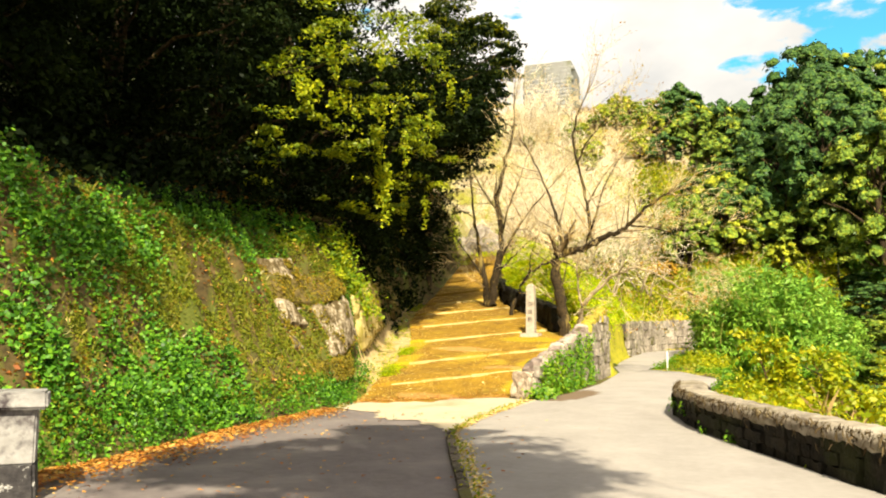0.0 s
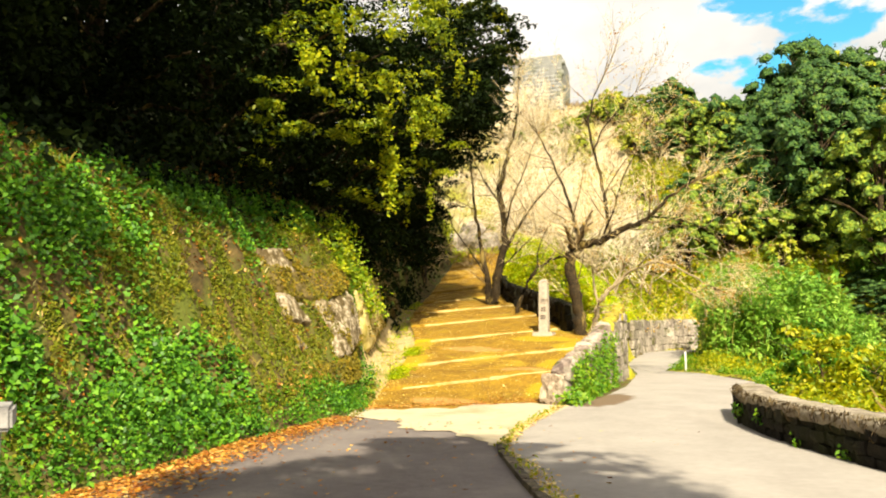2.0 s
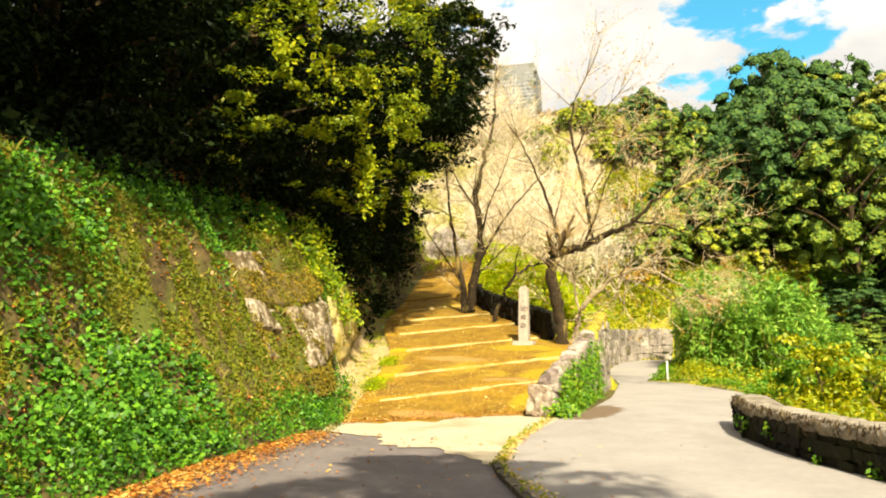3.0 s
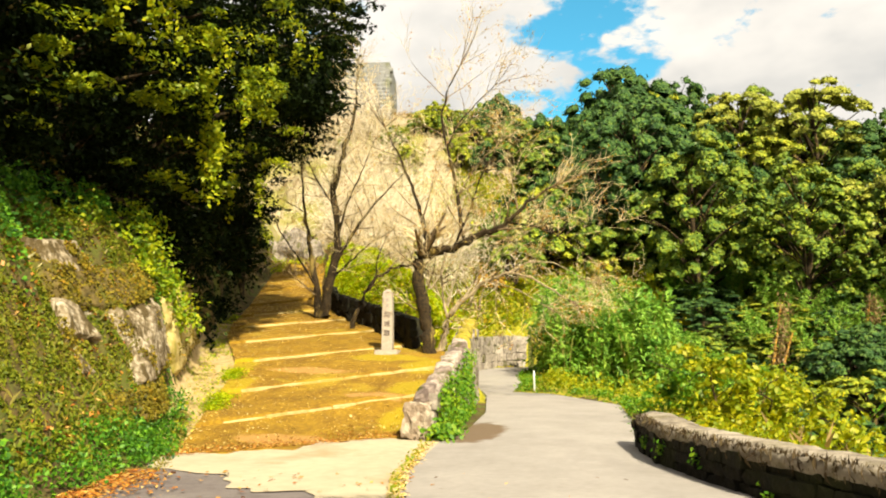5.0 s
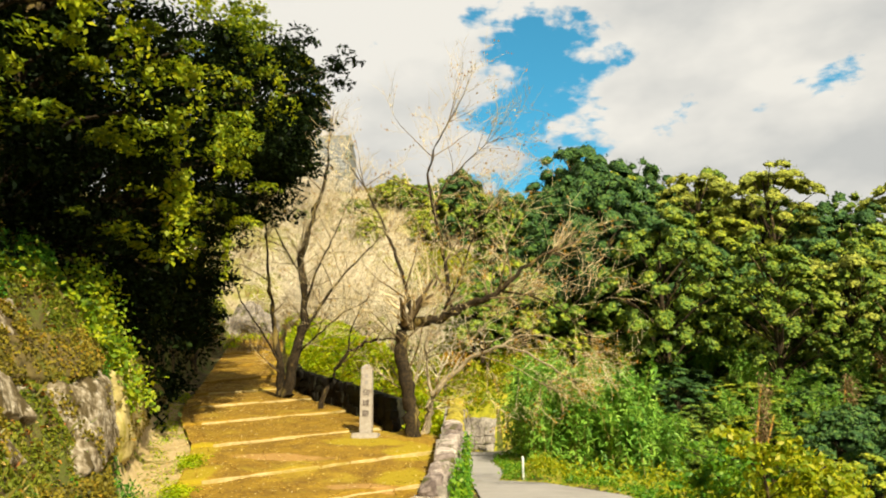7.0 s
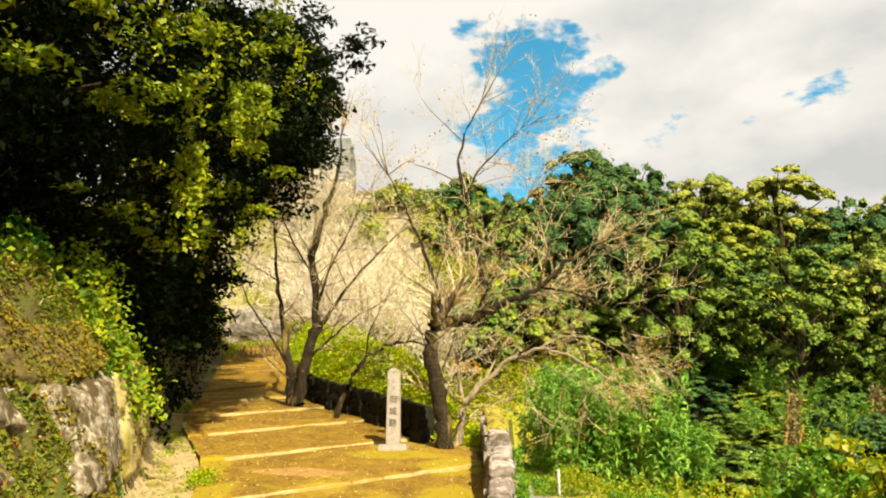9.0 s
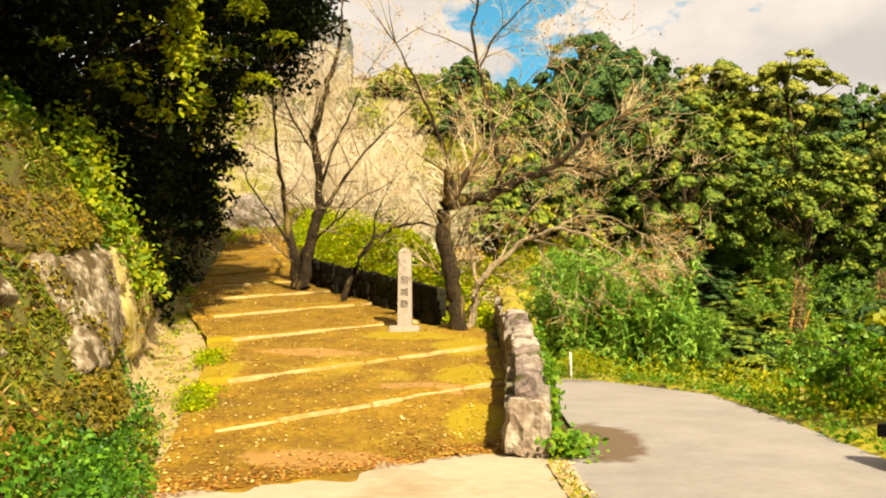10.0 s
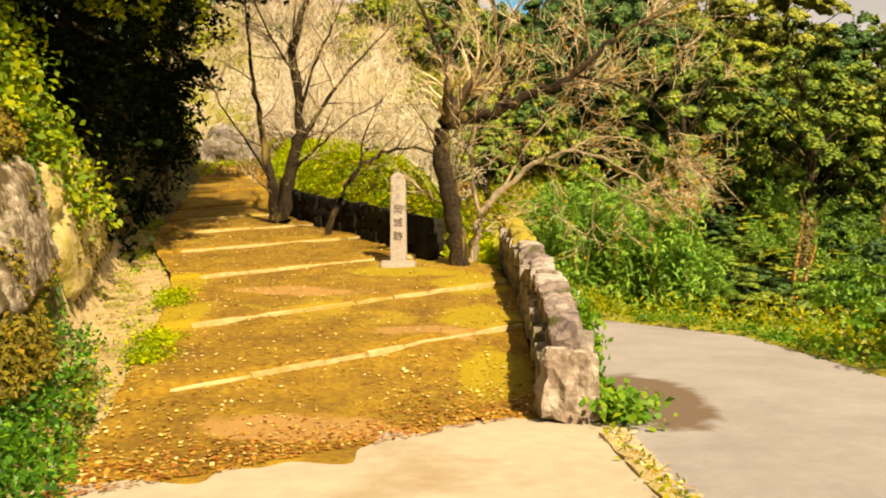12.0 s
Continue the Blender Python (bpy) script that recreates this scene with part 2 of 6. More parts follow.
M["granite"] = material("pale_granite", [(0.30, 0.25, 0.20), (0.44, 0.385, 0.32)], 22, 0.85, 0.25, 0.25, stain=(0.20, 0.15, 0.10), stain_at=(0.54, 0.68), stain_scale=2.5)
M["faded_ink"] = material("faded_carving", [(0.24, 0.20, 0.18), (0.34, 0.30, 0.27)], 12, 0.9, 0.0)
M["ink"] = material("dark_carving", [(0.06, 0.04, 0.035), (0.11, 0.08, 0.07)], 12, 0.9, 0.0)
M["castle"] = material("castle_stone", [(0.15, 0.15, 0.15), (0.22, 0.22, 0.215)], 1.5, 0.9, 0.4, 0.4, stain=(0.12, 0.125, 0.07), stain_at=(0.50, 0.64), stain_scale=0.6)
# tan patches: mossy bark, and its sunlit side put into the colour
M["bark"] = material("dark_bark", [(0.010, 0.007, 0.004), (0.032, 0.021, 0.010), (0.080, 0.052, 0.022)], 18, 0.95, 1.0, 0.3, stain=(0.24, 0.17, 0.05), stain_at=(0.55, 0.66), stain_scale=2.6, stretch=(1, 1, 0.4))
M["mid_bark"] = material("branch_bark", [(0.05, 0.034, 0.020), (0.16, 0.11, 0.06), (0.36, 0.27, 0.16)], 5, 0.95, 0.5, 0.5)
M["pale_bark"] = material("pale_bark", [(0.20, 0.15, 0.09), (0.40, 0.32, 0.20)], 10, 0.95, 0.8, 0.35)
M["twig"] = material("dry_twig", [(0.52, 0.39, 0.20), (0.76, 0.63, 0.40)], 6, 0.95, 0.0, 0.5)
M["pale_twig"] = material("bleached_twig", [(0.58, 0.48, 0.33), (0.80, 0.70, 0.54)], 6, 0.95, 0.0, 0.5)
M["dead_cane"] = material("dead_cane", [(0.42, 0.20, 0.03), (0.60, 0.34, 0.07)], 4, 0.7, 0.0, 0.5)
M["cane"] = material("bamboo_cane", [(0.20, 0.20, 0.04), (0.42, 0.34, 0.10)], 3, 0.6, 0.0, 0.5)
M["white_paint"] = material("white_paint", [(0.70, 0.70, 0.68), (0.82, 0.82, 0.80)], 12, 0.5, 0.05)
# near-black leaves: the deep shade of the wood is put into their colour
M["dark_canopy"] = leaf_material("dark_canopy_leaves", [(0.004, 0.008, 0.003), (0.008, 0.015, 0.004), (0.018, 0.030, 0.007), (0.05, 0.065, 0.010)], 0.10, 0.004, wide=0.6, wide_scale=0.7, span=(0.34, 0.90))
# shade and lit sprays put into the leaf colour, patch by patch
M["canopy"] = leaf_material("canopy_leaves", [(0.006, 0.013, 0.004), (0.020, 0.036, 0.005), (0.08, 0.105, 0.008), (0.30, 0.29, 0.012)], 0.28, 0.008, wide=0.6, wide_scale=0.9, span=(0.34, 0.76))
M["rock_moss"] = leaf_material("rock_moss_tufts", [(0.045, 0.045, 0.008), (0.13, 0.105, 0.014), (0.24, 0.19, 0.018), (0.32, 0.16, 0.022)], 0.22, 0.01, wide=0.6, wide_scale=1.8, span=(0.22, 0.80))
M["moss"] = leaf_material("moss_tufts", [(0.050, 0.080, 0.009), (0.115, 0.145, 0.012), (0.20, 0.21, 0.017), (0.18, 0.12, 0.03)], 0.22, 0.01, wide=0.6, wide_scale=1.4, span=(0.22, 0.80))
# brighter leaf colours that stand for the sun on the canopy
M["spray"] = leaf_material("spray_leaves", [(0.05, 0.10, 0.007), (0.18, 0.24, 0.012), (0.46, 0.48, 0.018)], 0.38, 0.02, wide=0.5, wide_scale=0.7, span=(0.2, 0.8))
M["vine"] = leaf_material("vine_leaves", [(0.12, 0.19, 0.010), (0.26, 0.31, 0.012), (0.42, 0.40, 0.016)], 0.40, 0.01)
M["ivy"] = leaf_material("ivy_leaves", [(0.016, 0.064, 0.007), (0.048, 0.155, 0.012), (0.095, 0.26, 0.018), (0.20, 0.39, 0.024)], 0.32, 0.02, wide=0.45, wide_scale=1.6, span=(0.18, 0.82))
M["knoll"] = leaf_material("knoll_leaves", [(0.11, 0.22, 0.012), (0.30, 0.42, 0.016), (0.50, 0.53, 0.018), (0.66, 0.58, 0.022)], 0.42, 0.01, wide=0.6, wide_scale=1.1, span=(0.2, 0.8))
M["weed"] = leaf_material("weed_leaves", [(0.12, 0.20, 0.010), (0.29, 0.33, 0.012), (0.48, 0.42, 0.016)], 0.40, 0.02)
M["verge"] = leaf_material("verge_leaves", [(0.045, 0.15, 0.010), (0.11, 0.25, 0.014), (0.25, 0.35, 0.018)], 0.35, 0.02, wide=0.5, wide_scale=1.2, span=(0.2, 0.8))
M["grass"] = leaf_material("grass_blades", [(0.10, 0.11, 0.014), (0.22, 0.19, 0.025), (0.36, 0.28, 0.05)], 0.35, 0.04)
M["dry"] = leaf_material("dry_stalks", [(0.14, 0.085, 0.035), (0.26, 0.17, 0.07), (0.40, 0.28, 0.12)], 0.25, 0.03)
M["fallen"] = leaf_material("fallen_leaves", [(0.20, 0.055, 0.015), (0.38, 0.13, 0.02), (0.52, 0.24, 0.03), (0.60, 0.42, 0.14)], 0.15, 0.05)
M["path_leaf"] = leaf_material("pale_fallen_leaves", [(0.34, 0.16, 0.02), (0.55, 0.34, 0.06), (0.70, 0.52, 0.16), (0.78, 0.66, 0.36)], 0.1, 0.03)
M["autumn"] = leaf_material("autumn_leaves", [(0.36, 0.13, 0.012), (0.55, 0.27, 0.016), (0.50, 0.38, 0.03)], 0.45, 0.04)
M["fringe"] = leaf_material("dry_fringe", [(0.03, 0.02, 0.012), (0.09, 0.06, 0.03), (0.20, 0.15, 0.08)], 0.15, 0.01)
M["bamboo"] = leaf_material("bamboo_leaves", [(0.055, 0.17, 0.022), (0.19, 0.37, 0.045), (0.37, 0.53, 0.075)], 0.34, 0.02, wide=0.6, wide_scale=0.9, span=(0.24, 0.76))
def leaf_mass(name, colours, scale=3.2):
    """The body of a far crown: sprays, and the shade between them, as mottled colour and deep relief."""
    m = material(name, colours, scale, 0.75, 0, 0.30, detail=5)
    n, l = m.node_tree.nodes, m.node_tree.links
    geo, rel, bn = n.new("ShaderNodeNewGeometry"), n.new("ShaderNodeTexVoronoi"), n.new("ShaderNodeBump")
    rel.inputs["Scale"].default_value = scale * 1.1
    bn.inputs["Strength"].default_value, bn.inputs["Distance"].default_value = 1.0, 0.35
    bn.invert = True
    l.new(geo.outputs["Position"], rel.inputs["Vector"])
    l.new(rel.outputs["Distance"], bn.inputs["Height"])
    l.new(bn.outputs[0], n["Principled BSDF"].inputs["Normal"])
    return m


# dark ends of these ramps put the shaded gaps between leaves into the colour
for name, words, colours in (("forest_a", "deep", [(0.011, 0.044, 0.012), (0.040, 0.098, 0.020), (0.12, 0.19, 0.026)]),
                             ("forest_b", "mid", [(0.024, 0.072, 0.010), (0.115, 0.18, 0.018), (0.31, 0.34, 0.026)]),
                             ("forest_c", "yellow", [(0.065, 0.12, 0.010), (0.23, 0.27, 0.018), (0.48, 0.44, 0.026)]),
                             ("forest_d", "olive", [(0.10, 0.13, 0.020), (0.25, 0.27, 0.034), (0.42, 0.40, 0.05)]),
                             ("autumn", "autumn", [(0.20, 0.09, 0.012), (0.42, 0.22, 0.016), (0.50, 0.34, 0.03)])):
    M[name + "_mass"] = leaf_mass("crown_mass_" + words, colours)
    if name not in M:
        M[name] = leaf_material("forest_leaves_" + words, colours, 0.16, 0.02, wide=0.6, wide_scale=0.5, span=(0.25, 0.80))
M["creeper"] = leaf_material("creeper_leaves", [(0.07, 0.16, 0.010), (0.20, 0.29, 0.012), (0.42, 0.42, 0.016)], 0.38, 0.015, wide=0.5, wide_scale=1.6, span=(0.2, 0.8))
M["cedar"] = leaf_material("cedar_needles", [(0.010, 0.045, 0.022), (0.03, 0.085, 0.035)], 0.2, 0.05)


# ---- mesh helpers ----
RNG = np.random.default_rng(7)


def mesh_np(name, verts, faces, smooth=False):
    """A mesh from an array of points and an array of faces that all have the same number of corners."""
    verts, faces = np.asarray(verts, float).reshape(-1, 3), np.asarray(faces, int)
    me = bpy.data.meshes.new(name)
    k = faces.shape[1]
    me.vertices.add(len(verts))
    me.vertices.foreach_set("co", verts.ravel())
    me.loops.add(faces.size)
    me.loops.foreach_set("vertex_index", faces.ravel())
    me.polygons.add(len(faces))
    me.polygons.foreach_set("loop_start", np.arange(len(faces)) * k)
    me.polygons.foreach_set("loop_total", np.full(len(faces), k))
    if smooth:
        me.polygons.foreach_set("use_smooth", np.ones(len(faces), bool))
    me.update(calc_edges=True)
    return me


def part(name, me, mat, parent=None, label="", m=None):
    """Links a mesh, or a bmesh, as one object, under its thing where one is given."""
    if isinstance(me, bmesh.types.BMesh):
        bm, me = me, bpy.data.meshes.new(name)
        bm.to_mesh(me)
        bm.free()
    if mat is not None and not me.materials:
        me.materials.append(mat)
    ob = new(name, me)
    if parent is not None:
        ob.parent = parent
    if m is not None:
        ob.matrix_basis = m
    if label:
        ob["label"] = label
    return ob


def empty(name, at, label, category, group="", kind=""):
    ob = new(name)
    ob.empty_display_size = 0.2
    ob.location = at
    return tagged(ob, label, category, group, kind)


def grid_mesh(name, P, smooth=True):
    """P: rows x columns x 3."""
    r, c = P.shape[:2]
    i = np.arange(r * c).reshape(r, c)
    f = np.stack([i[:-1, :-1], i[:-1, 1:], i[1:, 1:], i[1:, :-1]], -1).reshape(-1, 4)
    return mesh_np(name, P.reshape(-1, 3), f, smooth)


def tubes(lines, sides=6):
    """Points and faces of tapered tubes. lines: (points, radii)."""
    V, F, base = [], [], 0
    a = np.arange(sides) * 2 * np.pi / sides
    ca, sa = np.cos(a)[None, :, None], np.sin(a)[None, :, None]
    for p, r in lines:
        p, r = np.asarray(p, float), np.asarray(r, float)
        t = np.gradient(p, axis=0)
        t /= np.linalg.norm(t, axis=1, keepdims=True) + 1e-9
        ref = np.where(np.abs(t[:, 2:3]) > 0.9, [[1.0, 0, 0]], [[0, 0, 1.0]])
        u = np.cross(t, ref)
        u /= np.linalg.norm(u, axis=1, keepdims=True) + 1e-9
        w = np.cross(t, u)
        V.append((p[:, None] + r[:, None, None] * (ca * u[:, None] + sa * w[:, None])).reshape(-1, 3))
        k = len(p)
        i = base + np.arange(k * sides).reshape(k, sides)
        j = np.roll(i, -1, axis=1)
        F.append(np.stack([i[:-1], j[:-1], j[1:], i[1:]], -1).reshape(-1, 4))
        base += k * sides
    return np.concatenate(V), np.concatenate(F)


def unit(v):
    return v / (np.linalg.norm(v, axis=-1, keepdims=True) + 1e-9)


def leaf_mesh(name, P, size, up=0.4, aspect=0.55, out=None, droop=0.0, fold=0.12, rng=RNG):
    """One folded diamond a point. up: how much the leaves face the sky; out: a direction for each leaf to face; droop: the tips hang."""
    n = len(P)
    size = np.broadcast_to(np.asarray(size, float), (n,))[:, None] * rng.uniform(0.6, 1.35, (n, 1))
    nor = rng.normal(size=(n, 3)) * 0.6
    nor[:, 2] += up
    if out is not None:
        nor += out
    nor = unit(nor)
    tan = rng.normal(size=(n, 3))
    tan[:, 2] -= droop * 2
    tan = unit(tan - nor * np.sum(tan * nor, 1, keepdims=True))
    side = np.cross(nor, tan)
    V = np.stack([P - tan * size * 0.5, P + side * size * aspect * 0.5 + nor * size * fold, P + tan * size * 0.5, P - side * size * aspect * 0.5 + nor * size * fold], 1)
    return mesh_np(name, V.reshape(-1, 3), np.arange(4 * n).reshape(n, 4))


def blade_mesh(name, P, height, width, lean=0.35, rng=RNG):
    """Grass: one tapering bent blade a point."""
    n = len(P)
    height = np.broadcast_to(np.asarray(height, float), (n,)) * rng.uniform(0.5, 1.3, n)
    a = rng.uniform(0, 2 * np.pi, n)
    side = np.stack([np.cos(a), np.sin(a), 0 * a], 1) * width / 2
    b = rng.uniform(0, 2 * np.pi, n)
    bend = np.stack([np.cos(b), np.sin(b), 0 * b], 1) * (height * lean * rng.uniform(0.2, 1.6, n))[:, None]
    z = np.zeros((n, 3))
    z[:, 2] = height
    V = np.stack([P - side, P + side, P + bend * 0.35 + z * 0.6 + side * 0.7, P + bend + z], 1)
    return mesh_np(name, V.reshape(-1, 3), np.arange(4 * n).reshape(n, 4))


def shell(rng, c, r, n, flat=0.8, inner=0.55):
    """Points in the outer part of a flattened ball, and their outward directions."""
    d = unit(rng.normal(size=(n, 3)))
    k = (inner + (1 - inner) * rng.random(n) ** 0.5)[:, None]
    return np.asarray(c) + d * k * np.asarray([r, r, r * flat]), d


STONES = []


def stone_meshes(mats):
    """Ten alike rough blocks, about one metre each way, shared by all the pieces of one material."""
    made = []
    for k in range(10):
        bm = bmesh.new()
        bmesh.ops.create_cube(bm, size=1.0)
        bmesh.ops.subdivide_edges(bm, edges=bm.edges[:], cuts=1, use_grid_fill=True)
        rs = random.Random(100 + k)
        for v in bm.verts:
            far = v.co.length
            v.co *= 1 - 0.30 * max(0.0, far - 0.55)
            v.co += Vector([rs.uniform(-0.055, 0.055) for _ in range(3)])
        me = bpy.data.meshes.new("stone")
        bm.to_mesh(me)
        bm.free()
        me.materials.append(mats)
        made.append(me)
    return made


def rock_mesh(seed, size, cuts=7, rough=0.22):
    """A broken lump of rock with flat facets."""
    bm = bmesh.new()
    bmesh.ops.create_icosphere(bm, subdivisions=4, radius=1.0)
    rs = random.Random(seed)
    planes = [(Vector([rs.gauss(0, 1) for _ in range(3)]).normalized(), rs.uniform(0.55, 0.85)) for _ in range(cuts)]
    for v in bm.verts:
        for nrm, d in planes:
            over = v.co.dot(nrm) - d
            if over > 0:
                v.co -= nrm * over * 0.92
        q = v.co * 2.3 + Vector((seed, 0, 0))
        v.co += v.co.normalized() * (noise.noise(q) * rough + noise.noise(q * 3.1) * rough * 0.4)
        v.co = Vector((v.co.x * size[0], v.co.y * size[1], v.co.z * size[2]))
    return bm


# ---- plan of the land ----
def poly_at(line, y):
    line = np.asarray(line)
    return np.interp(y, line[:, 1], line[:, 0])


def side_distance(line, X, Y):
    """Distance to a line on the plan, positive to its left, and the y of the nearest point on it."""
    best, sign, near = np.full(X.shape, 1e9), np.ones(X.shape), np.zeros(X.shape)
    for (x0, y0), (x1, y1) in zip(line[:-1], line[1:]):
        dx, dy = x1 - x0, y1 - y0
        k = np.clip(((X - x0) * dx + (Y - y0) * dy) / (dx * dx + dy * dy), 0, 1)
        d = np.hypot(X - x0 - k * dx, Y - y0 - k * dy)
        hit = d < best
        best = np.where(hit, d, best)
        sign = np.where(hit, np.sign(dx * (Y - y0) - dy * (X - x0)), sign)
        near = np.where(hit, y0 + k * dy, near)
    return best * sign, near


def smooth(a, b, v):
    k = np.clip((v - a) / (b - a), 0, 1)
    return k * k * (3 - 2 * k)


def road_z(X, Y):
    return 0.02 * Y + np.where(Y > 16, 0.02 * (Y - 16), 0.0)


def path_z(X, Y):
    return np.maximum(0.46 - 0.0416 * (X + 7.6) + 0.196 * (Y - 18.5) + 0.065 * np.clip(Y - 37, 0, 20), road_z(X, Y) - 0.02)


FOOT = [(-7.0, -40), (-7.9, -4), (-8.3, 4), (-8.7, 7.5), (-9.7, 11), (-10.5, 15), (-11.9, 17.8), (-13.05, 20), (-14.25, 22.6), (-16.0, 26.4), (-18.2, 31.5), (-20.4, 38), (-24.4, 50), (-30, 64), (-40, 90)]
PATH_L = [(-9.0, 12), (-11.0, 16.4), (-11.5, 18), (-12.15, 19.9), (-12.85, 22), (-13.6, 23.9), (-14.1, 25.0), (-16.5, 29.1), (-17.5, 31.6), (-19.6, 37.5), (-23.6, 49.5), (-29, 63)]
PATH_R = [(-6.2, 13), (-7.6, 18.6), (-7.6, 21), (-7.8, 25), (-8.3, 27.4), (-9.3, 28.0), (-11.3, 31), (-14.2, 35), (-15.8, 38), (-17.6, 42), (-19.6, 48), (-21.4, 53), (-25, 62)]
BANK = [(-9.0, 27.8), (-9.6, 28.3), (-11.5, 31), (-14.4, 35), (-15.9, 38), (-17.7, 42), (-19.7, 48), (-21.5, 53), (-27, 66)]
PAR = [(-7.27, 18.85), (-7.30, 21.5), (-7.50, 24.5), (-7.85, 28.2)]
ROAD_L = [(3.0, -12), (0.2, 0), (-3.4, 7.2), (-5.1, 10.3), (-6.0, 12.0), (-6.6, 14.9), (-6.85, 16.6), (-6.85, 18.7), (-6.6, 20.5), (-6.75, 24), (-7.35, 28.3), (-8.4, 31.5), (-9.4, 37), (-10.3, 43), (-10.9, 48), (-10.2, 52.5), (-7.0, 55.0), (-3.5, 55.8), (1, 56.2), (70, 57)]
ROAD_R = [(10.5, -6), (6.0, 1), (2.6, 6), (0.35, 9.2), (-1.25, 12.1), (-2.2, 14), (-2.85, 16), (-3.2, 18.5), (-3.2, 22), (-3.4, 26.5), (-4.2, 29.3), (-5.5, 30.5), (-6.9, 31.4), (-7.0, 36), (-7.8, 42), (-8.0, 46), (-7.2, 49.3), (-5.0, 51.2), (-3.2, 51.9), (1, 56.0), (70, 56.8)]
PROFILE_A = ([-1, 0, 0.25, 0.7, 1.5, 2.1, 2.7, 3.6, 5.2, 8, 20, 60], [0, 0, 0.15, 0.7, 1.6, 2.9, 3.9, 4.8, 5.4, 7.0, 14, 30])
PROFILE_B = ([-1, 0, 0.15, 0.5, 1.2, 2.5, 6, 20, 60], [0, 0, 0.35, 2.2, 3.3, 4.5, 6.6, 14, 30])
PROFILE_R = ([0, 0.5, 1.2, 2.0, 4.5, 12, 25, 38, 55, 75, 110, 200, 600], [0, 0.02, 0.1, -0.1, -1.4, -4.5, -5.5, -5.0, -4.0, -2.0, 4, 14, 22])


def rough_noise(X, Y, Z, scale, seed):
    """Cheap bumpy noise out of a few turned waves."""
    rs = np.random.default_rng(seed)
    out = 0
    for k in range(9):
        a, f, ph = rs.uniform(0, np.pi), scale * rs.uniform(0.5, 2.2), rs.uniform(0, 6.28, 3)
        out = out + np.sin((X * np.cos(a) + Y * np.sin(a)) * f + ph[0] + 1.3 * np.sin(Z * f * 0.8 + ph[1])) / 9 ** 0.5
    return out


def land(X, Y, rough=True):
    """Height of the ground sheet."""
    X, Y = np.asarray(X, float), np.asarray(Y, float)
    dF, nF = side_distance(FOOT, X, Y)
    dB, nB = side_distance(BANK, X, Y)
    dRL, nRL = side_distance(ROAD_L, X, Y)
    dRR, nRR = side_distance(ROAD_R, X, Y)
    rz, pz = road_z(X, Y), path_z(X, Y)
    up = smooth(16.5, 19.5, Y)
    flat = rz * (1 - up) + pz * up
    # between the foot of the bank and the road
    dPL = side_distance(PATH_L, X, Y)[0]
    z = flat - 0.12 - 0.3 * smooth(0.15, 0.4, -dPL) * smooth(16.5, 17.5, Y) * (1 - smooth(23, 25, Y))
    # rising bank beside the road and the steps
    foot_x = poly_at(FOOT, nF)
    base = road_z(foot_x, nF) * (1 - smooth(17, 21, nF)) + path_z(foot_x, nF) * smooth(17, 21, nF)
    k = smooth(16.6, 19.4, nF)
    rise = np.interp(dF, *PROFILE_A) * (1 - k) + np.interp(dF, *PROFILE_B) * k
    lump = 0.24 * rough_noise(X, Y, Y * 0.3, 2.1, 3) + 0.12 * rough_noise(X, Y, X * 0.5, 5.5, 4)
    bank = base + rise + (lump * smooth(0.3, 1.2, dF) * (1 - 0.7 * smooth(1.8, 3.2, dF) * (nF < 16)) * (1 + 0.06 * np.clip(dF, 0, 30)) if rough else 0)
    z = np.where(dF > 0, bank, z)
    # knoll between the steps and the road beyond
    bx = poly_at(BANK, nB)
    from_path = path_z(bx, nB) + np.interp(-dB, [0, 0.25, 1.2, 3, 6, 20], [0.75, 0.8, 1.9, 2.9, 3.4, 3.6])
    lx = -dRL * 0 + nRL
    from_road = road_z(X, lx) + np.interp(dRL, [0, 0.3, 0.5, 2.2, 4.5, 12, 30], [0, 0.05, 1.7, 4.2, 5.8, 9, 20])
    knoll = np.minimum(from_path, from_road) + (0.12 * rough_noise(X, Y, X, 1.4, 8) if rough else 0)
    knoll = knoll * smooth(28.3, 31.5, Y) + np.minimum(knoll, flat - 0.1) * (1 - smooth(28.3, 31.5, Y))
    in_knoll = (dB < 0) & (dRL > 0) & (Y > 28.4) & (X < 0)
    z = np.where(in_knoll, knoll, z)
    z = np.where((side_distance(PAR, X, Y)[0] < 0.1) & (Y > 18.2) & (Y < 28.4), rz - 0.06, z)
    # castle hill beyond
    crest = np.interp(X, [-60, -30, -25, -21, -17, -14, -10.7, -8.5, -6.5, -3, 3, 12], [24, 28.4, 27.6, 26.4, 25.0, 24.0, 22.0, 20.4, 18.6, 14, 8, 6])
    hill = 1.5 + (crest - 1.5) * smooth(46, 75, Y + 0.12 * X)
    z = np.where((dRL > 0) & (Y > 44) & (dF <= 0) & (dB < 0), np.maximum(z, np.where(dRL > 0.6, hill, z)), z)
    z = np.where((dRL > 0) & (Y > 54) & (dF <= 0), np.maximum(z, hill), z)
    z = np.where((dF > 0) & (Y > 54), np.maximum(z, hill), z)
    # carriageway and what lies beyond it
    on_road = (dRL <= 0) & (dRR >= 0)
    z = np.where(on_road & ((X < -0.5) | (Y < 45)), rz - 0.06, z)
    valley = road_z(X, np.clip(nRR, -40, 56)) + np.interp(-dRR, *PROFILE_R) + (0.10 * rough_noise(X, Y, X, 1.3, 5) * smooth(0.8, 2.5, -dRR) if rough else 0)
    s = Y - (57 - 0.35 * X)
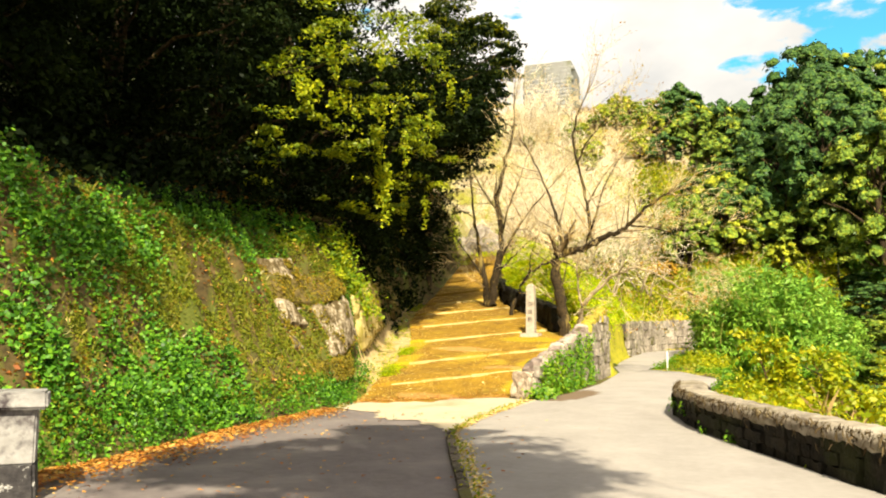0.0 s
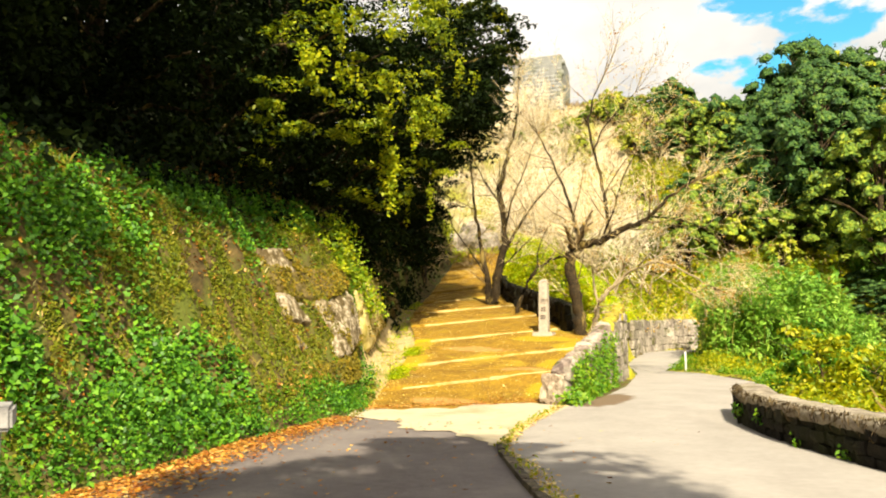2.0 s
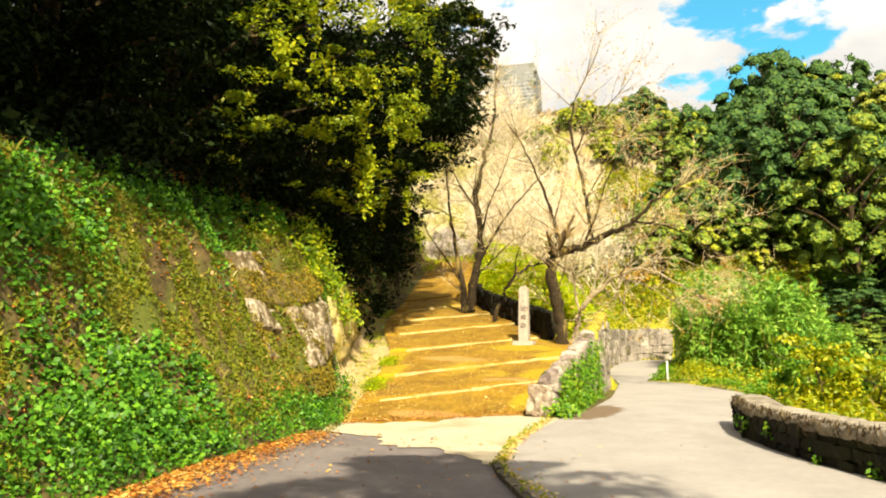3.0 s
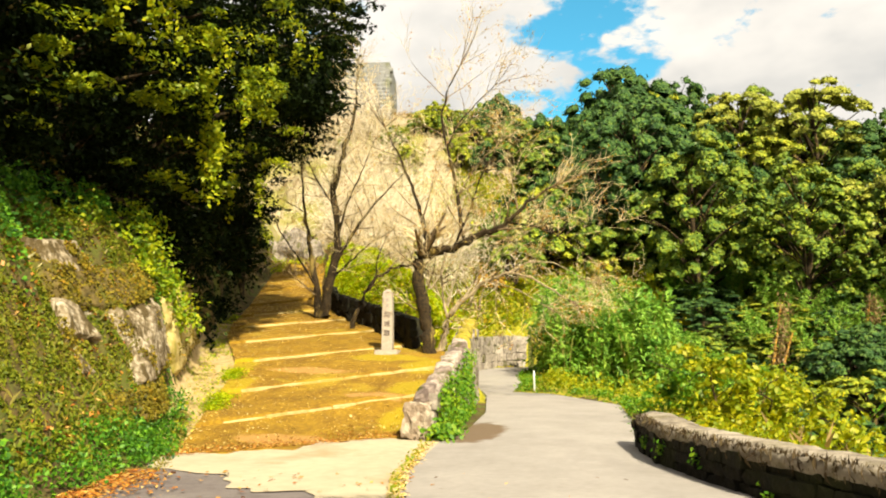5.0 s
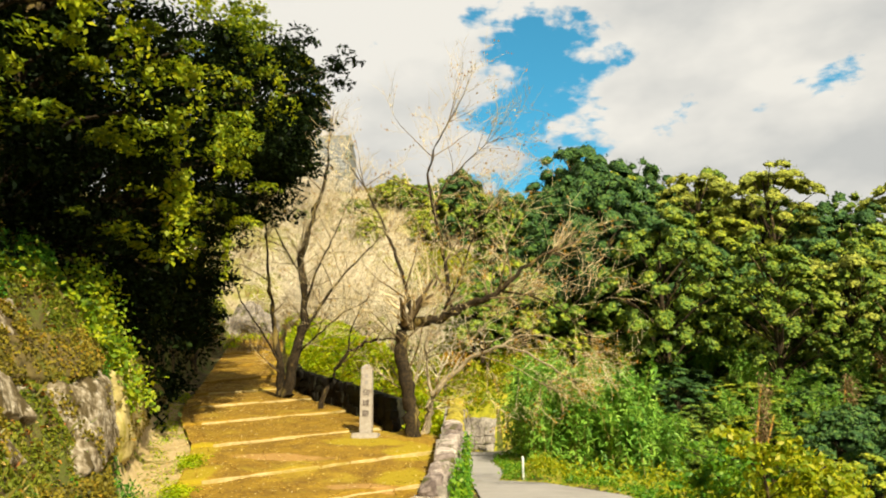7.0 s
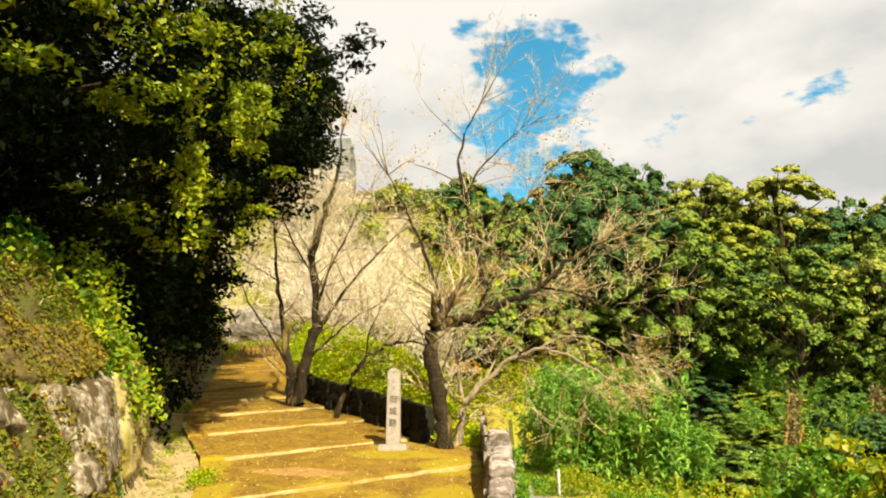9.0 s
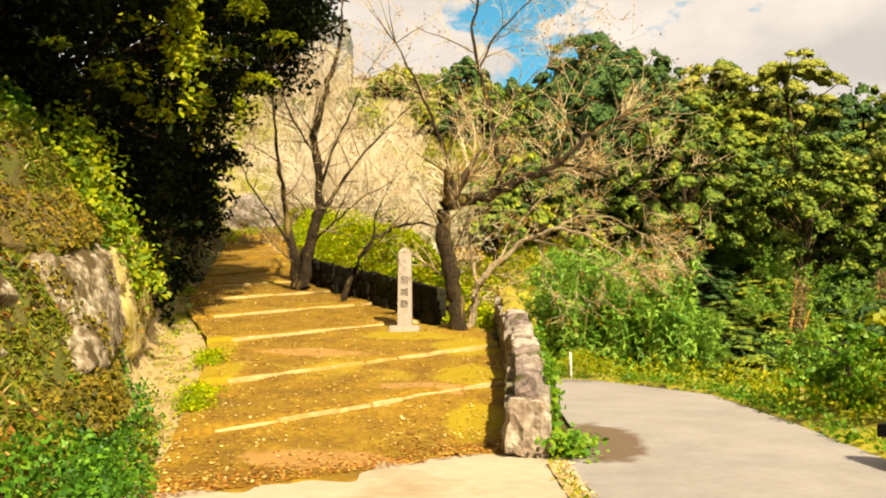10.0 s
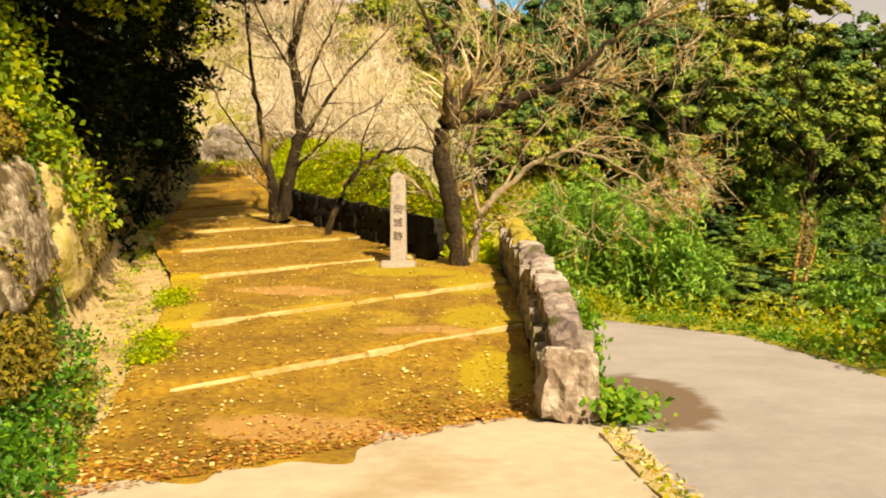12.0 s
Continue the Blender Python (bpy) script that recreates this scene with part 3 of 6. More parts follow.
    woods = np.interp(s, [-8, 0, 7, 13, 20, 25, 30, 38, 46, 60, 300], [-9, -5, -2.5, 0.0, 4.2, 8.6, 13.6, 19, 21, 22, 24]) - 0.24 * np.clip(X - 6, 0, 26) * smooth(18, 40, s)
    z = np.where((dRR < 0) & (dRL < 0), np.maximum(valley, np.minimum(woods, 60)), z)
    z = np.where((dRL > 0) & (X > -4) & (Y > 54), np.maximum(np.where(X < 0, z, hill), woods * smooth(-4, 3, X)), z)
    z = np.where(on_road & (X >= -0.5) & (Y > 45), np.maximum(1.0, woods), z)
    return z


def spread(lo, hi, fine_lo, fine_hi, fine, grow=1.18):
    mid = list(np.arange(fine_lo, fine_hi, fine))
    s, a = fine, fine_hi
    out = []
    while a < hi:
        out.append(a)
        s *= grow
        a += s
    s, a, low = fine, fine_lo, []
    while a > lo:
        s *= grow
        a -= s
        low.append(a)
    return np.array(low[::-1] + mid + out)


# ---- ground, road, path ----
gx, gy = spread(-420, 420, -21, 6, 0.2), spread(-150, 600, -4, 58, 0.22)
GX, GY = np.meshgrid(gx, gy)
GZ = land(GX, GY)
sheet = grid_mesh("ground", np.stack([GX, GY, GZ], -1))
for cover in ("soil", "straw", "meadow", "forest_floor", "ledge"):
    sheet.materials.append(M[cover])
MX, MY = (GX[:-1, :-1] + GX[1:, 1:]) / 2, (GY[:-1, :-1] + GY[1:, 1:]) / 2
right_of_road = (side_distance(ROAD_R, MX, MY)[0] < 0) & (side_distance(ROAD_L, MX, MY)[0] < 0)
beyond_path = (side_distance(BANK, MX, MY)[0] < 0) & (side_distance(ROAD_L, MX, MY)[0] > 0) & (MY > 27.5)
cover = np.where(right_of_road, np.where(MY > 52, 3, 2), 0)
cover = np.where(beyond_path, np.where(MY < 48 + 1.5 * np.sin(MX), 2, 1), cover)
cover = np.where((MY > 54) & (cover == 0), 1, cover)
cover = np.where((cover == 1) & (MX > -14 + 1.5 * np.sin(MY)) & (MY < 66), 2, cover)
cover = np.where((MX > -0.6) & (MY > 48), 3, cover)
# ground above the bank takes the near-black floor in place of shade
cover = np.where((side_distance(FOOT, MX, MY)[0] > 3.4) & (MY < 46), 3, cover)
cover = np.where((side_distance(FOOT, MX, MY)[0] < 0.1) & (side_distance(PATH_L, MX, MY)[0] > -0.3) & (MY > 16) & (MY < 32), 4, cover)
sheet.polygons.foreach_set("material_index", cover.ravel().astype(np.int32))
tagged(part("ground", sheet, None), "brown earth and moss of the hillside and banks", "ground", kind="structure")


def strip(name, left, right, ys, mat, lift, across=14, z=road_z, crown=0.03):
    """A surface between two lines that both run along y."""
    rows = []
    for s in ys:
        a, b = left(s), right(s)
        k = np.linspace(0, 1, across)[:, None]
        p = np.asarray(a)[None] * (1 - k) + np.asarray(b)[None] * k
        zz = z(p[:, 0], p[:, 1]) + lift + crown * (1 - (2 * k[:, 0] - 1) ** 2)
        rows.append(np.column_stack([p, zz]))
    return part(name, grid_mesh(name, np.array(rows)), mat)


def along(line):
    """Maps 0..1 to a place on a line by its length."""
    line = np.asarray(line, float)
    s = np.concatenate([[0], np.cumsum(np.hypot(*np.diff(line, axis=0).T))])
    s /= s[-1]
    return lambda k: (np.interp(k, s, line[:, 0]), np.interp(k, s, line[:, 1]))


def pair_strip(left, right):
    """Both lines by index, so that corresponding corners face each other."""
    n = len(left) - 1
    l, r = np.asarray(left, float), np.asarray(right, float)
    i = np.arange(n + 1)
    return (lambda k: (np.interp(k * n, i, l[:, 0]), np.interp(k * n, i, l[:, 1]))), (lambda k: (np.interp(k * n, i, r[:, 0]), np.interp(k * n, i, r[:, 1])))


CROSS_L = [(3.0, -12), (0.2, 0), (-3.4, 7.2), (-5.1, 10.3), (-6.0, 12.0), (-6.75, 15.5), (-6.9, 18.2), (-6.6, 20.5), (-6.75, 24), (-7.35, 28.3), (-8.4, 31.5), (-9.4, 37), (-10.3, 43), (-10.9, 48), (-10.2, 52.5), (-7.0, 55.0), (-3.5, 55.8), (-1.5, 56)]
CROSS_R = [(10.5, -6), (6.0, 1), (0.35, 9.2), (-1.25, 12.1), (-2.2, 14), (-2.85, 16), (-3.2, 18.5), (-3.2, 22), (-3.4, 26.5), (-5.5, 30.5), (-6.9, 31.4), (-7.0, 36), (-7.8, 42), (-8.0, 46), (-7.2, 49.3), (-5.0, 51.2), (-3.2, 51.9), (-1.5, 52.2)]
la, ra = pair_strip(CROSS_L, CROSS_R)
tagged(strip("road", la, ra, np.linspace(0, 1, 220), M["asphalt"], 0.0), "smooth pale grey asphalt road bending past the stone wall", "road", kind="structure")

# the older branch to the steps, and the concrete apron before them
BR_L, BR_R = [(-7.0, -40), (-7.9, -4), (-8.3, 4), (-8.7, 7.5), (-9.7, 11), (-10.9, 15.9)], [(12, -40), (2.2, -4), (-1.5, 4), (-3.4, 7.2), (-5.0, 10.1), (-6.35, 13.2)]
la, ra = pair_strip(BR_L, BR_R)
tagged(strip("old_road", la, ra, np.linspace(0, 1, 120), M["old_asphalt"], -0.01, crown=0.0), "dark worn asphalt branch strewn with dead leaves", "road", kind="structure")
la, ra = pair_strip([(-10.5, 15), (-11.3, 16.9)], [(-6.1, 12.1), (-6.9, 19.3)])
rows = []
for s in np.linspace(0, 1, 40):
    k = np.linspace(0, 1, 90)[:, None]
    p = np.asarray(la(s))[None] * (1 - k) + np.asarray(ra(s))[None] * k
    # ragged front edge, in place of the shade's soft edge across the branch
    worn = (1 - s) ** 4 * (0.30 * rough_noise(p[:, 0], p[:, 1], p[:, 0], 1.6, 51) + 0.12 * rough_noise(p[:, 0], p[:, 1], p[:, 1], 6.0, 52)) * np.sin(np.pi * k[:, 0]) ** 0.5
    p = p + np.outer(worn, (-0.45, -0.89))
    rows.append(np.column_stack([p, road_z(p[:, 0], p[:, 1]) + 0.004]))
tagged(part("apron", grid_mesh("apron", np.array(rows)), M["concrete"]), "pale concrete apron at the foot of the steps", "pavement", kind="structure")

# steps: level lines run aslant across the path
STEP_Q = [19.05, 21.5, 24.05, 27.5, 30.8, 34.0, 37.2, 40.4, 44, 48, 52, 56, 60]
QX, QY = -math.sin(radians(43)), math.cos(radians(43))
RISER = 0.07


def cut(line, q):
    """Where the aslant line q crosses a line of the plan."""
    line = np.asarray(line, float)
    v = line[:, 0] * QX + line[:, 1] * QY
    return np.array([np.interp(q, v, line[:, 0]), np.interp(q, v, line[:, 1])])


stairs = empty("path", (-10, 20, 0), "earthen stepped path covered in moss and yellow leaves", "path", kind="structure")
for q0, q1 in zip(STEP_Q[:-1], STEP_Q[1:]):
    rows = []
    for q in np.linspace(q0, q1, 14):
        a, b = cut(PATH_L, q), cut(PATH_R, q)
        k = np.linspace(0, 1, 60 if q0 < 19.2 else 30)[:, None]
        p = a * (1 - k) + b * k
        zz = path_z(p[:, 0], p[:, 1]) - RISER * (q - q0) / (q1 - q0) + 0.02 * rough_noise(p[:, 0], p[:, 1], p[:, 0], 2.0, 12) + 0.02
        if q0 < 19.2:
            u = (q - q0) / (q1 - q0)
            w = (1 - u) * (0.22 * np.sin(k[:, 0] * 9 + 1) + 0.16 * np.sin(k[:, 0] * 23) + 0.08 * np.sin(k[:, 0] * 51))
            p = p + np.outer(w, (QX, QY))
            zz = zz * u + (road_z(p[:, 0], p[:, 1]) + 0.014) * (1 - u)
        rows.append(np.column_stack([p, zz]))
    rows.insert(0, rows[0] - np.array([0, 0, 0.14 if q0 > 19.2 else 0.03]))
    tread = part("tread", grid_mesh("tread", np.array(rows)), M["path"], stairs)
    tread.matrix_parent_inverse = Matrix.Translation((10, -20, 0))

EDGING = stone_meshes(M["edging"])
for q in STEP_Q[1:7]:
    a, b = cut(PATH_L, q), cut(PATH_R, q)
    length = float(np.hypot(*(b - a)))
    ang = math.atan2(b[1] - a[1], b[0] - a[0])
    s = 0.55
    while s < length - 0.1:
        w = min(random.uniform(0.45, 0.95), length - s)
        c = a + (b - a) * ((s + w / 2) / length)
        z = float(path_z(c[0], c[1]))
        tilt = math.atan2(float(path_z(*b) - path_z(*a)), length)
        ob = part("edging_stone", random.choice(EDGING), None, stairs)
        ob.matrix_basis = Matrix.Translation((10, -20, 0)) @ Matrix.Translation((c[0], c[1], z - 0.086 + random.uniform(-0.008, 0.004))) @ Matrix.Rotation(ang + random.uniform(-0.03, 0.03), 4, "Z") @ Matrix.Rotation(-tilt, 4, "Y") @ Matrix.Diagonal((w * 1.03, random.uniform(0.04, 0.06), 0.19, 1))
        s += w


# ---- stone walls ----
def lay_wall(name, line, bottom, top, stones, thick, course, size, parent, both=True, proud=0.06, lean=0.0, rs=random):
    """Courses of rough stones on one or both faces of a wall along a line of the plan."""
    f = along(line)
    total = float(np.sum(np.hypot(*np.diff(np.asarray(line, float), axis=0).T)))
    for side in ((1, -1) if both else (1,)):
        s = 0.0
        high = max(float(top(k) - bottom(k, side)) for k in np.linspace(0, 1, 12))
        for row in range(int(math.ceil(high / course))):
            s = -rs.uniform(0, size)
            while s < total:
                w = size * rs.uniform(0.65, 1.4)
                k = min(1, max(0, (s + w / 2) / total))
                x, y = f(k)
                x2, y2 = f(min(1, k + 0.01))
                x1, y1 = f(max(0, k - 0.01))
                ang = math.atan2(y2 - y1, x2 - x1)
                h = course * rs.uniform(0.85, 1.2)
                z = float(bottom(k, side)) + course * (row + 0.5)
                if z + course * 0.2 < float(top(k)) and s + w > 0.1:
                    off = thick / 2 + rs.uniform(-0.02, proud) - lean * course * row
                    nx, ny = math.cos(ang - math.pi / 2), math.sin(ang - math.pi / 2)
                    ob = part("stone", rs.choice(stones), None, parent)
                    ob.matrix_basis = Matrix.Translation((x + nx * off * side, y + ny * off * side, z)) @ Matrix.Rotation(ang + rs.uniform(-0.08, 0.08), 4, "Z") @ Matrix.Rotation(rs.uniform(-0.10, 0.10), 4, "Y") @ Matrix.Diagonal((w * 1.02, 0.26, h * 1.04, 1))
                s += w


def core(name, line, bottom, top, thick, mat, parent, n=60):
    """The body of a wall behind its stones."""
    f, rows = along(line), []
    for k in np.linspace(0, 1, n):
        x, y = f(k)
        x2, y2 = f(min(1, k + 0.01))
        x1, y1 = f(max(0, k - 0.01))
        a = math.atan2(y2 - y1, x2 - x1) - math.pi / 2
        nx, ny, h = math.cos(a), math.sin(a), thick / 2
        b0, b1, t = float(bottom(k, 1)) - 0.3, float(bottom(k, -1)) - 0.3, float(top(k)) - 0.05
        rows.append([(x + nx * h, y + ny * h, b0), (x + nx * h, y + ny * h, t), (x - nx * h, y - ny * h, t), (x - nx * h, y - ny * h, b1)])
    P = np.array(rows)
    r, c = P.shape[:2]
    i = np.arange(r * c).reshape(r, c)
    j = np.roll(i, -1, axis=1)
    F = [f4 for f4 in np.stack([i[:-1], j[:-1], j[1:], i[1:]], -1).reshape(-1, 4)] + [i[0][::-1], i[-1]]
    return part(name, mesh_np(name, P.reshape(-1, 3), np.array(F)), mat, parent)


STONE_WALL, STONE_DARK, STONE_CAP, STONE_MOSS = stone_meshes(M["wall_stone"]), stone_meshes(M["dark_stone"]), stone_meshes(M["cap"]), stone_meshes(M["moss_stone"])

# wall beside the steps
par_at = along(PAR)
par_top = lambda k: 1.08 + 2.02 * k
parapet = empty("parapet", (0, 0, 0), "sloping rubble stone wall with moss and ivy beside the steps", "wall", kind="structure")
par_bottom = lambda k, side: float(road_z(*map(np.float64, par_at(k)))) - 0.05 if side > 0 else float(path_z(*map(np.float64, par_at(k)))) - 0.1
core("wall_core", PAR, par_bottom, par_top, 0.30, M["mortar"], parapet)
lay_wall("stone", PAR, par_bottom, par_top, STONE_WALL, 0.24, 0.27, 0.36, parapet)
BOULDER = {}
for key, m in (("cap", M["boulder"]), ("moss", M["moss_stone"])):
    BOULDER[key] = []
    for k in range(6):
        bm = bmesh.new()
        bmesh.ops.create_icosphere(bm, subdivisions=3, radius=0.5)
        rs = random.Random(40 + k)
        planes = [(Vector([rs.gauss(0, 1) for _ in range(3)]).normalized(), rs.uniform(0.30, 0.42)) for _ in range(9)]
        for v in bm.verts:
            v.co *= 1.25
            for nrm, d in planes:
                over = v.co.dot(nrm) - d
                if over > 0:
                    v.co -= nrm * over * 0.75
            v.co = Vector([max(-0.5, min(0.5, c * 1.12)) for c in v.co]) * (1 + 0.09 * noise.noise(v.co * 4 + Vector((k, 0, 0))) + 0.05 * noise.noise(v.co * 11))
        me = bpy.data.meshes.new("cap_stone")
        bm.to_mesh(me)
        bm.free()
        me.materials.append(m)
        BOULDER[key].append(me)
s = 0.25
PAR_LEN = float(np.sum(np.hypot(*np.diff(np.asarray(PAR), axis=0).T)))
while s < PAR_LEN:
    w = random.uniform(0.26, 0.56)
    k = min(1, (s + w / 2) / PAR_LEN)
    x, y = par_at(k)
    ob = part("cap_stone", random.choice(BOULDER["moss" if k > 0.62 else "cap"]), None, parapet)
    ob.matrix_basis = Matrix.Translation((x + 0.03 + random.uniform(-0.03, 0.03), y, par_top(k) + random.uniform(-0.03, 0.015))) @ Matrix.Rotation(radians(92 + 3 * k) + random.uniform(-0.12, 0.12), 4, "Z") @ Matrix.Rotation(-0.21 + random.uniform(-0.05, 0.05), 4, "Y") @ Matrix.Diagonal((w * 1.5, 0.40 + random.uniform(-0.04, 0.05), 0.36, 1))
    s += w
bm = bmesh.new()
bmesh.ops.create_cube(bm, size=1.0)
bmesh.ops.subdivide_edges(bm, edges=bm.edges[:], cuts=7, use_grid_fill=True)
for v in bm.verts:
    p = v.co.copy()
    v.co *= 1 - 0.34 * max(0.0, p.length - 0.50)
    cell = noise.voronoi(p * 2.2 + Vector((3, 1, 7)))[0]
    v.co += p.normalized() * (0.09 * noise.noise(p * 4) + 0.14 * (cell[1] - cell[0]) - 0.06)
    v.co = Vector((v.co.x * (0.58 - 0.16 * p.z), v.co.y * 0.55, v.co.z * 0.72))
end = part("end_stone", bm, M["lichen_rock"], parapet, "brown end stone with pale lichen")
end.matrix_basis = Matrix.Translation((-7.27, 18.78, 0.76)) @ Matrix.Rotation(0.12, 4, "Z") @ Matrix.Rotation(0.06, 4, "Y")

# low wall under the knoll
BW = [(-9.5, 28.25), (-11.35, 31.0), (-14.25, 35.0), (-15.8, 38.0)]
bw_at = along(BW)
bank_wall = empty("bank_wall", (0, 0, 0), "low dark mossy stone wall behind the marker", "wall", kind="structure")
bw_bot = lambda k, side: float(path_z(*map(np.float64, bw_at(k)))) - 0.1
bw_top = lambda k: bw_bot(k, 1) + 0.95
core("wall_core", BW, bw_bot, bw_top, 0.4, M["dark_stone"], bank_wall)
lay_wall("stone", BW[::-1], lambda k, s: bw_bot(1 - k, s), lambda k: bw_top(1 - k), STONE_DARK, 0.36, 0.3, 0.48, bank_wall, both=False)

# low wall on the outside of the bend
LW = [(-3.02, 18.3), (-2.75, 16.4), (-2.0, 14.3), (-1.02, 12.35), (0.6, 9.45), (2.85, 6.3), (6.2, 1.3)]
lw_at = along(LW)
low_wall = empty("low_wall", (0, 0, 0), "low curved stone wall with a worn pale top, dark in shade", "wall", kind="structure")
lw_bot = lambda k, side: float(road_z(*map(np.float64, lw_at(k)))) - 0.05
lw_top = lambda k: lw_bot(k, 1) + 0.56
# body and stones carry the shade of the road side in their colour
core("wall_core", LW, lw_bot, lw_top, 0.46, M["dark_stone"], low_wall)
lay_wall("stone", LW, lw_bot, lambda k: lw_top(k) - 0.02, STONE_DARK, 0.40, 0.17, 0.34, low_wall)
rows = []
for k in np.linspace(0, 1, 150):
    x, y = lw_at(k)
    (x1, y1), (x2, y2) = lw_at(max(0, k - 0.01)), lw_at(min(1, k + 0.01))
    a = math.atan2(y2 - y1, x2 - x1) - math.pi / 2
    n = np.array([math.cos(a), math.sin(a)])
    prof = [(0.31, -0.13), (0.36, -0.06), (0.34, 0.03), (0.22, 0.07), (0.0, 0.085), (-0.22, 0.07), (-0.31, 0.03), (-0.32, -0.10)]
    end_k = min(1.0, k / 0.012 + 0.25)
    rows.append([(x + n[0] * o * end_k + random.uniform(-0.012, 0.012), y + n[1] * o * end_k + random.uniform(-0.012, 0.012), lw_top(k) + h + random.uniform(-0.014, 0.014)) for o, h in prof])
part("cap", grid_mesh("cap", np.array(rows)), M["cap"], low_wall, "worn pale top of the wall")

# wall along the far bend
FW = [(-10.7, 43), (-11.2, 48.2), (-10.5, 52.8), (-7.2, 55.35), (-3.5, 56.1), (-1.2, 56.4)]
fw_at = along(FW)
far_wall = empty("far_wall", (0, 0, 0), "weathered grey retaining wall beyond the far bend", "wall", kind="structure")
fw_bot = lambda k, side: float(road_z(*map(np.float64, fw_at(k)))) - 0.1
fw_top = lambda k: fw_bot(k, 1) + 1.95
core("wall_core", FW, fw_bot, fw_top, 0.4, M["mortar"], far_wall)
lay_wall("stone", FW, fw_bot, fw_top, STONE_WALL, 0.4, 0.5, 0.75, far_wall, both=False)

# raised kerb between the old branch and the road
KERB = [(-2.0, 4.4), (-3.3, 7.0), (-4.95, 10.0), (-5.95, 11.9), (-6.6, 14.6), (-6.9, 17.2), (-7.0, 18.2)]
kerb_at = along(KERB)
KERB_STONES = stone_meshes(M["kerb_stone"])
kerb = empty("kerb", (0, 0, 0), "low worn kerb of stones with weeds along it", "kerb", kind="structure")
KERB_LEN = float(np.sum(np.hypot(*np.diff(np.asarray(KERB), axis=0).T)))
s = 0.0
while s < KERB_LEN - 0.2:
    w = random.uniform(0.4, 0.8)
    (xa, ya), (xb, yb) = kerb_at(s / KERB_LEN), kerb_at(min(1, (s + w) / KERB_LEN))
    high = 0.06 if s < 8.6 else 0.035
    ob = part("kerb_stone", random.choice(KERB_STONES if s < 8.6 else EDGING), None, kerb)
    ob.matrix_basis = Matrix.Translation(((xa + xb) / 2, (ya + yb) / 2, float(road_z(np.float64(xa), np.float64(ya))) + high - 0.10)) @ Matrix.Rotation(math.atan2(yb - ya, xb - xa), 4, "Z") @ Matrix.Diagonal((w * 1.02, 0.13, 0.21, 1))
    s += w


# ---- marker, post, pole ----
def box(bm, sx, sy, sz, at=(0, 0, 0), taper=1.0):
    r = bmesh.ops.create_cube(bm, size=1.0)
    for v in r["verts"]:
        k = taper if v.co.z > 0 else 1.0
        v.co = Vector((v.co.x * sx * k + at[0], v.co.y * sy * k + at[1], v.co.z * sz + at[2]))
    return r["verts"]


def bevel_box(sx, sy, sz, at=(0, 0, 0), taper=1.0, width=0.012, seg=2):
    bm = bmesh.new()
    box(bm, sx, sy, sz, at, taper)
    bmesh.ops.bevel(bm, geom=bm.edges[:], offset=width, segments=seg, affect="EDGES")
    return bm


MARK = (-10.14, 26.95, 2.12)
marker = empty("stone_marker", MARK, "tall pale stone marker post with carved dark characters on a base", "marker")
marker.rotation_euler = (0, 0, radians(4))
part("base", bevel_box(0.72, 0.60, 0.34, (0.0, 0, 0.0), 0.96, 0.02), M["granite"], marker)
shaft = bmesh.new()
box(shaft, 0.33, 0.30, 1.72, (0, 0, 0.17 + 0.86), 0.90)
bmesh.ops.bevel(shaft, geom=shaft.edges[:], offset=0.012, segments=2, affect="EDGES")
shaft = part("shaft", shaft, M["granite"], marker)
peak = bmesh.new()
box(peak, 0.296, 0.269, 0.10, (0, 0, 1.938), 0.35)
part("peak", peak, M["granite"], marker)
for i, ch in enumerate("岡城跡"):
    cu = bpy.data.curves.new("character", "FONT")
    cu.body, cu.size, cu.extrude, cu.align_x, cu.align_y = ch, 0.20, 0.004, "CENTER", "CENTER"
    ob = new("character", cu)
    ob.parent = shaft
    ob.matrix_basis = pose(0, -0.1455 + 0.0055 * i * -1, 1.20 - 0.27 * i, 90 - 0.5, 0, 0)
    cu.materials.append(M["ink"])
for i in range(2):
    part("bar", bevel_box(0.09, 0.008, 0.10, width=0.003, seg=1), M["faded_ink"], shaft, m=pose(0, -0.139 - 0.001 * i, 1.66 - 0.17 * i))

post = empty("gate_post", (-7.62, 5.12, 0.08), "stained concrete gate post with a projecting cap slab", "post")
post.rotation_euler = (0, 0, radians(52))
M["post"] = material("stained_concrete", [(0.20, 0.19, 0.185), (0.34, 0.33, 0.325)], 8, 0.9, 0.3, 0.4, stain=(0.05, 0.04, 0.045), stain_at=(0.50, 0.60), stain_scale=1.6)
M["post_foot"] = material("blackened_concrete", [(0.018, 0.016, 0.018), (0.06, 0.055, 0.055)], 12, 0.9, 0.5, 0.4, stain=(0.34, 0.33, 0.32), stain_at=(0.60, 0.64), stain_scale=6.0)
part("shaft", bevel_box(0.62, 0.62, 0.56, (0, 0, 0.66), 0.97, 0.02), M["post"], post)
part("foot", bevel_box(0.70, 0.70, 0.46, (0, 0, 0.18), 0.885, 0.03), M["post_foot"], post, "blackened foot of the post")
part("cap", bevel_box(0.80, 0.80, 0.17, (0, 0, 1.01), 0.97, 0.025), M["post"], post)

pole = empty("delineator_pole", (-6.15, 31.45, float(land(-6.15, 31.45))), "thin white roadside marker pole", "pole")
V, F = tubes([(np.array([(0, 0, -0.1), (0, 0, 0.3), (0, 0, 0.68)]), [0.035] * 3)], 10)
part("shaft", mesh_np("shaft", V, F, True), M["white_paint"], pole)
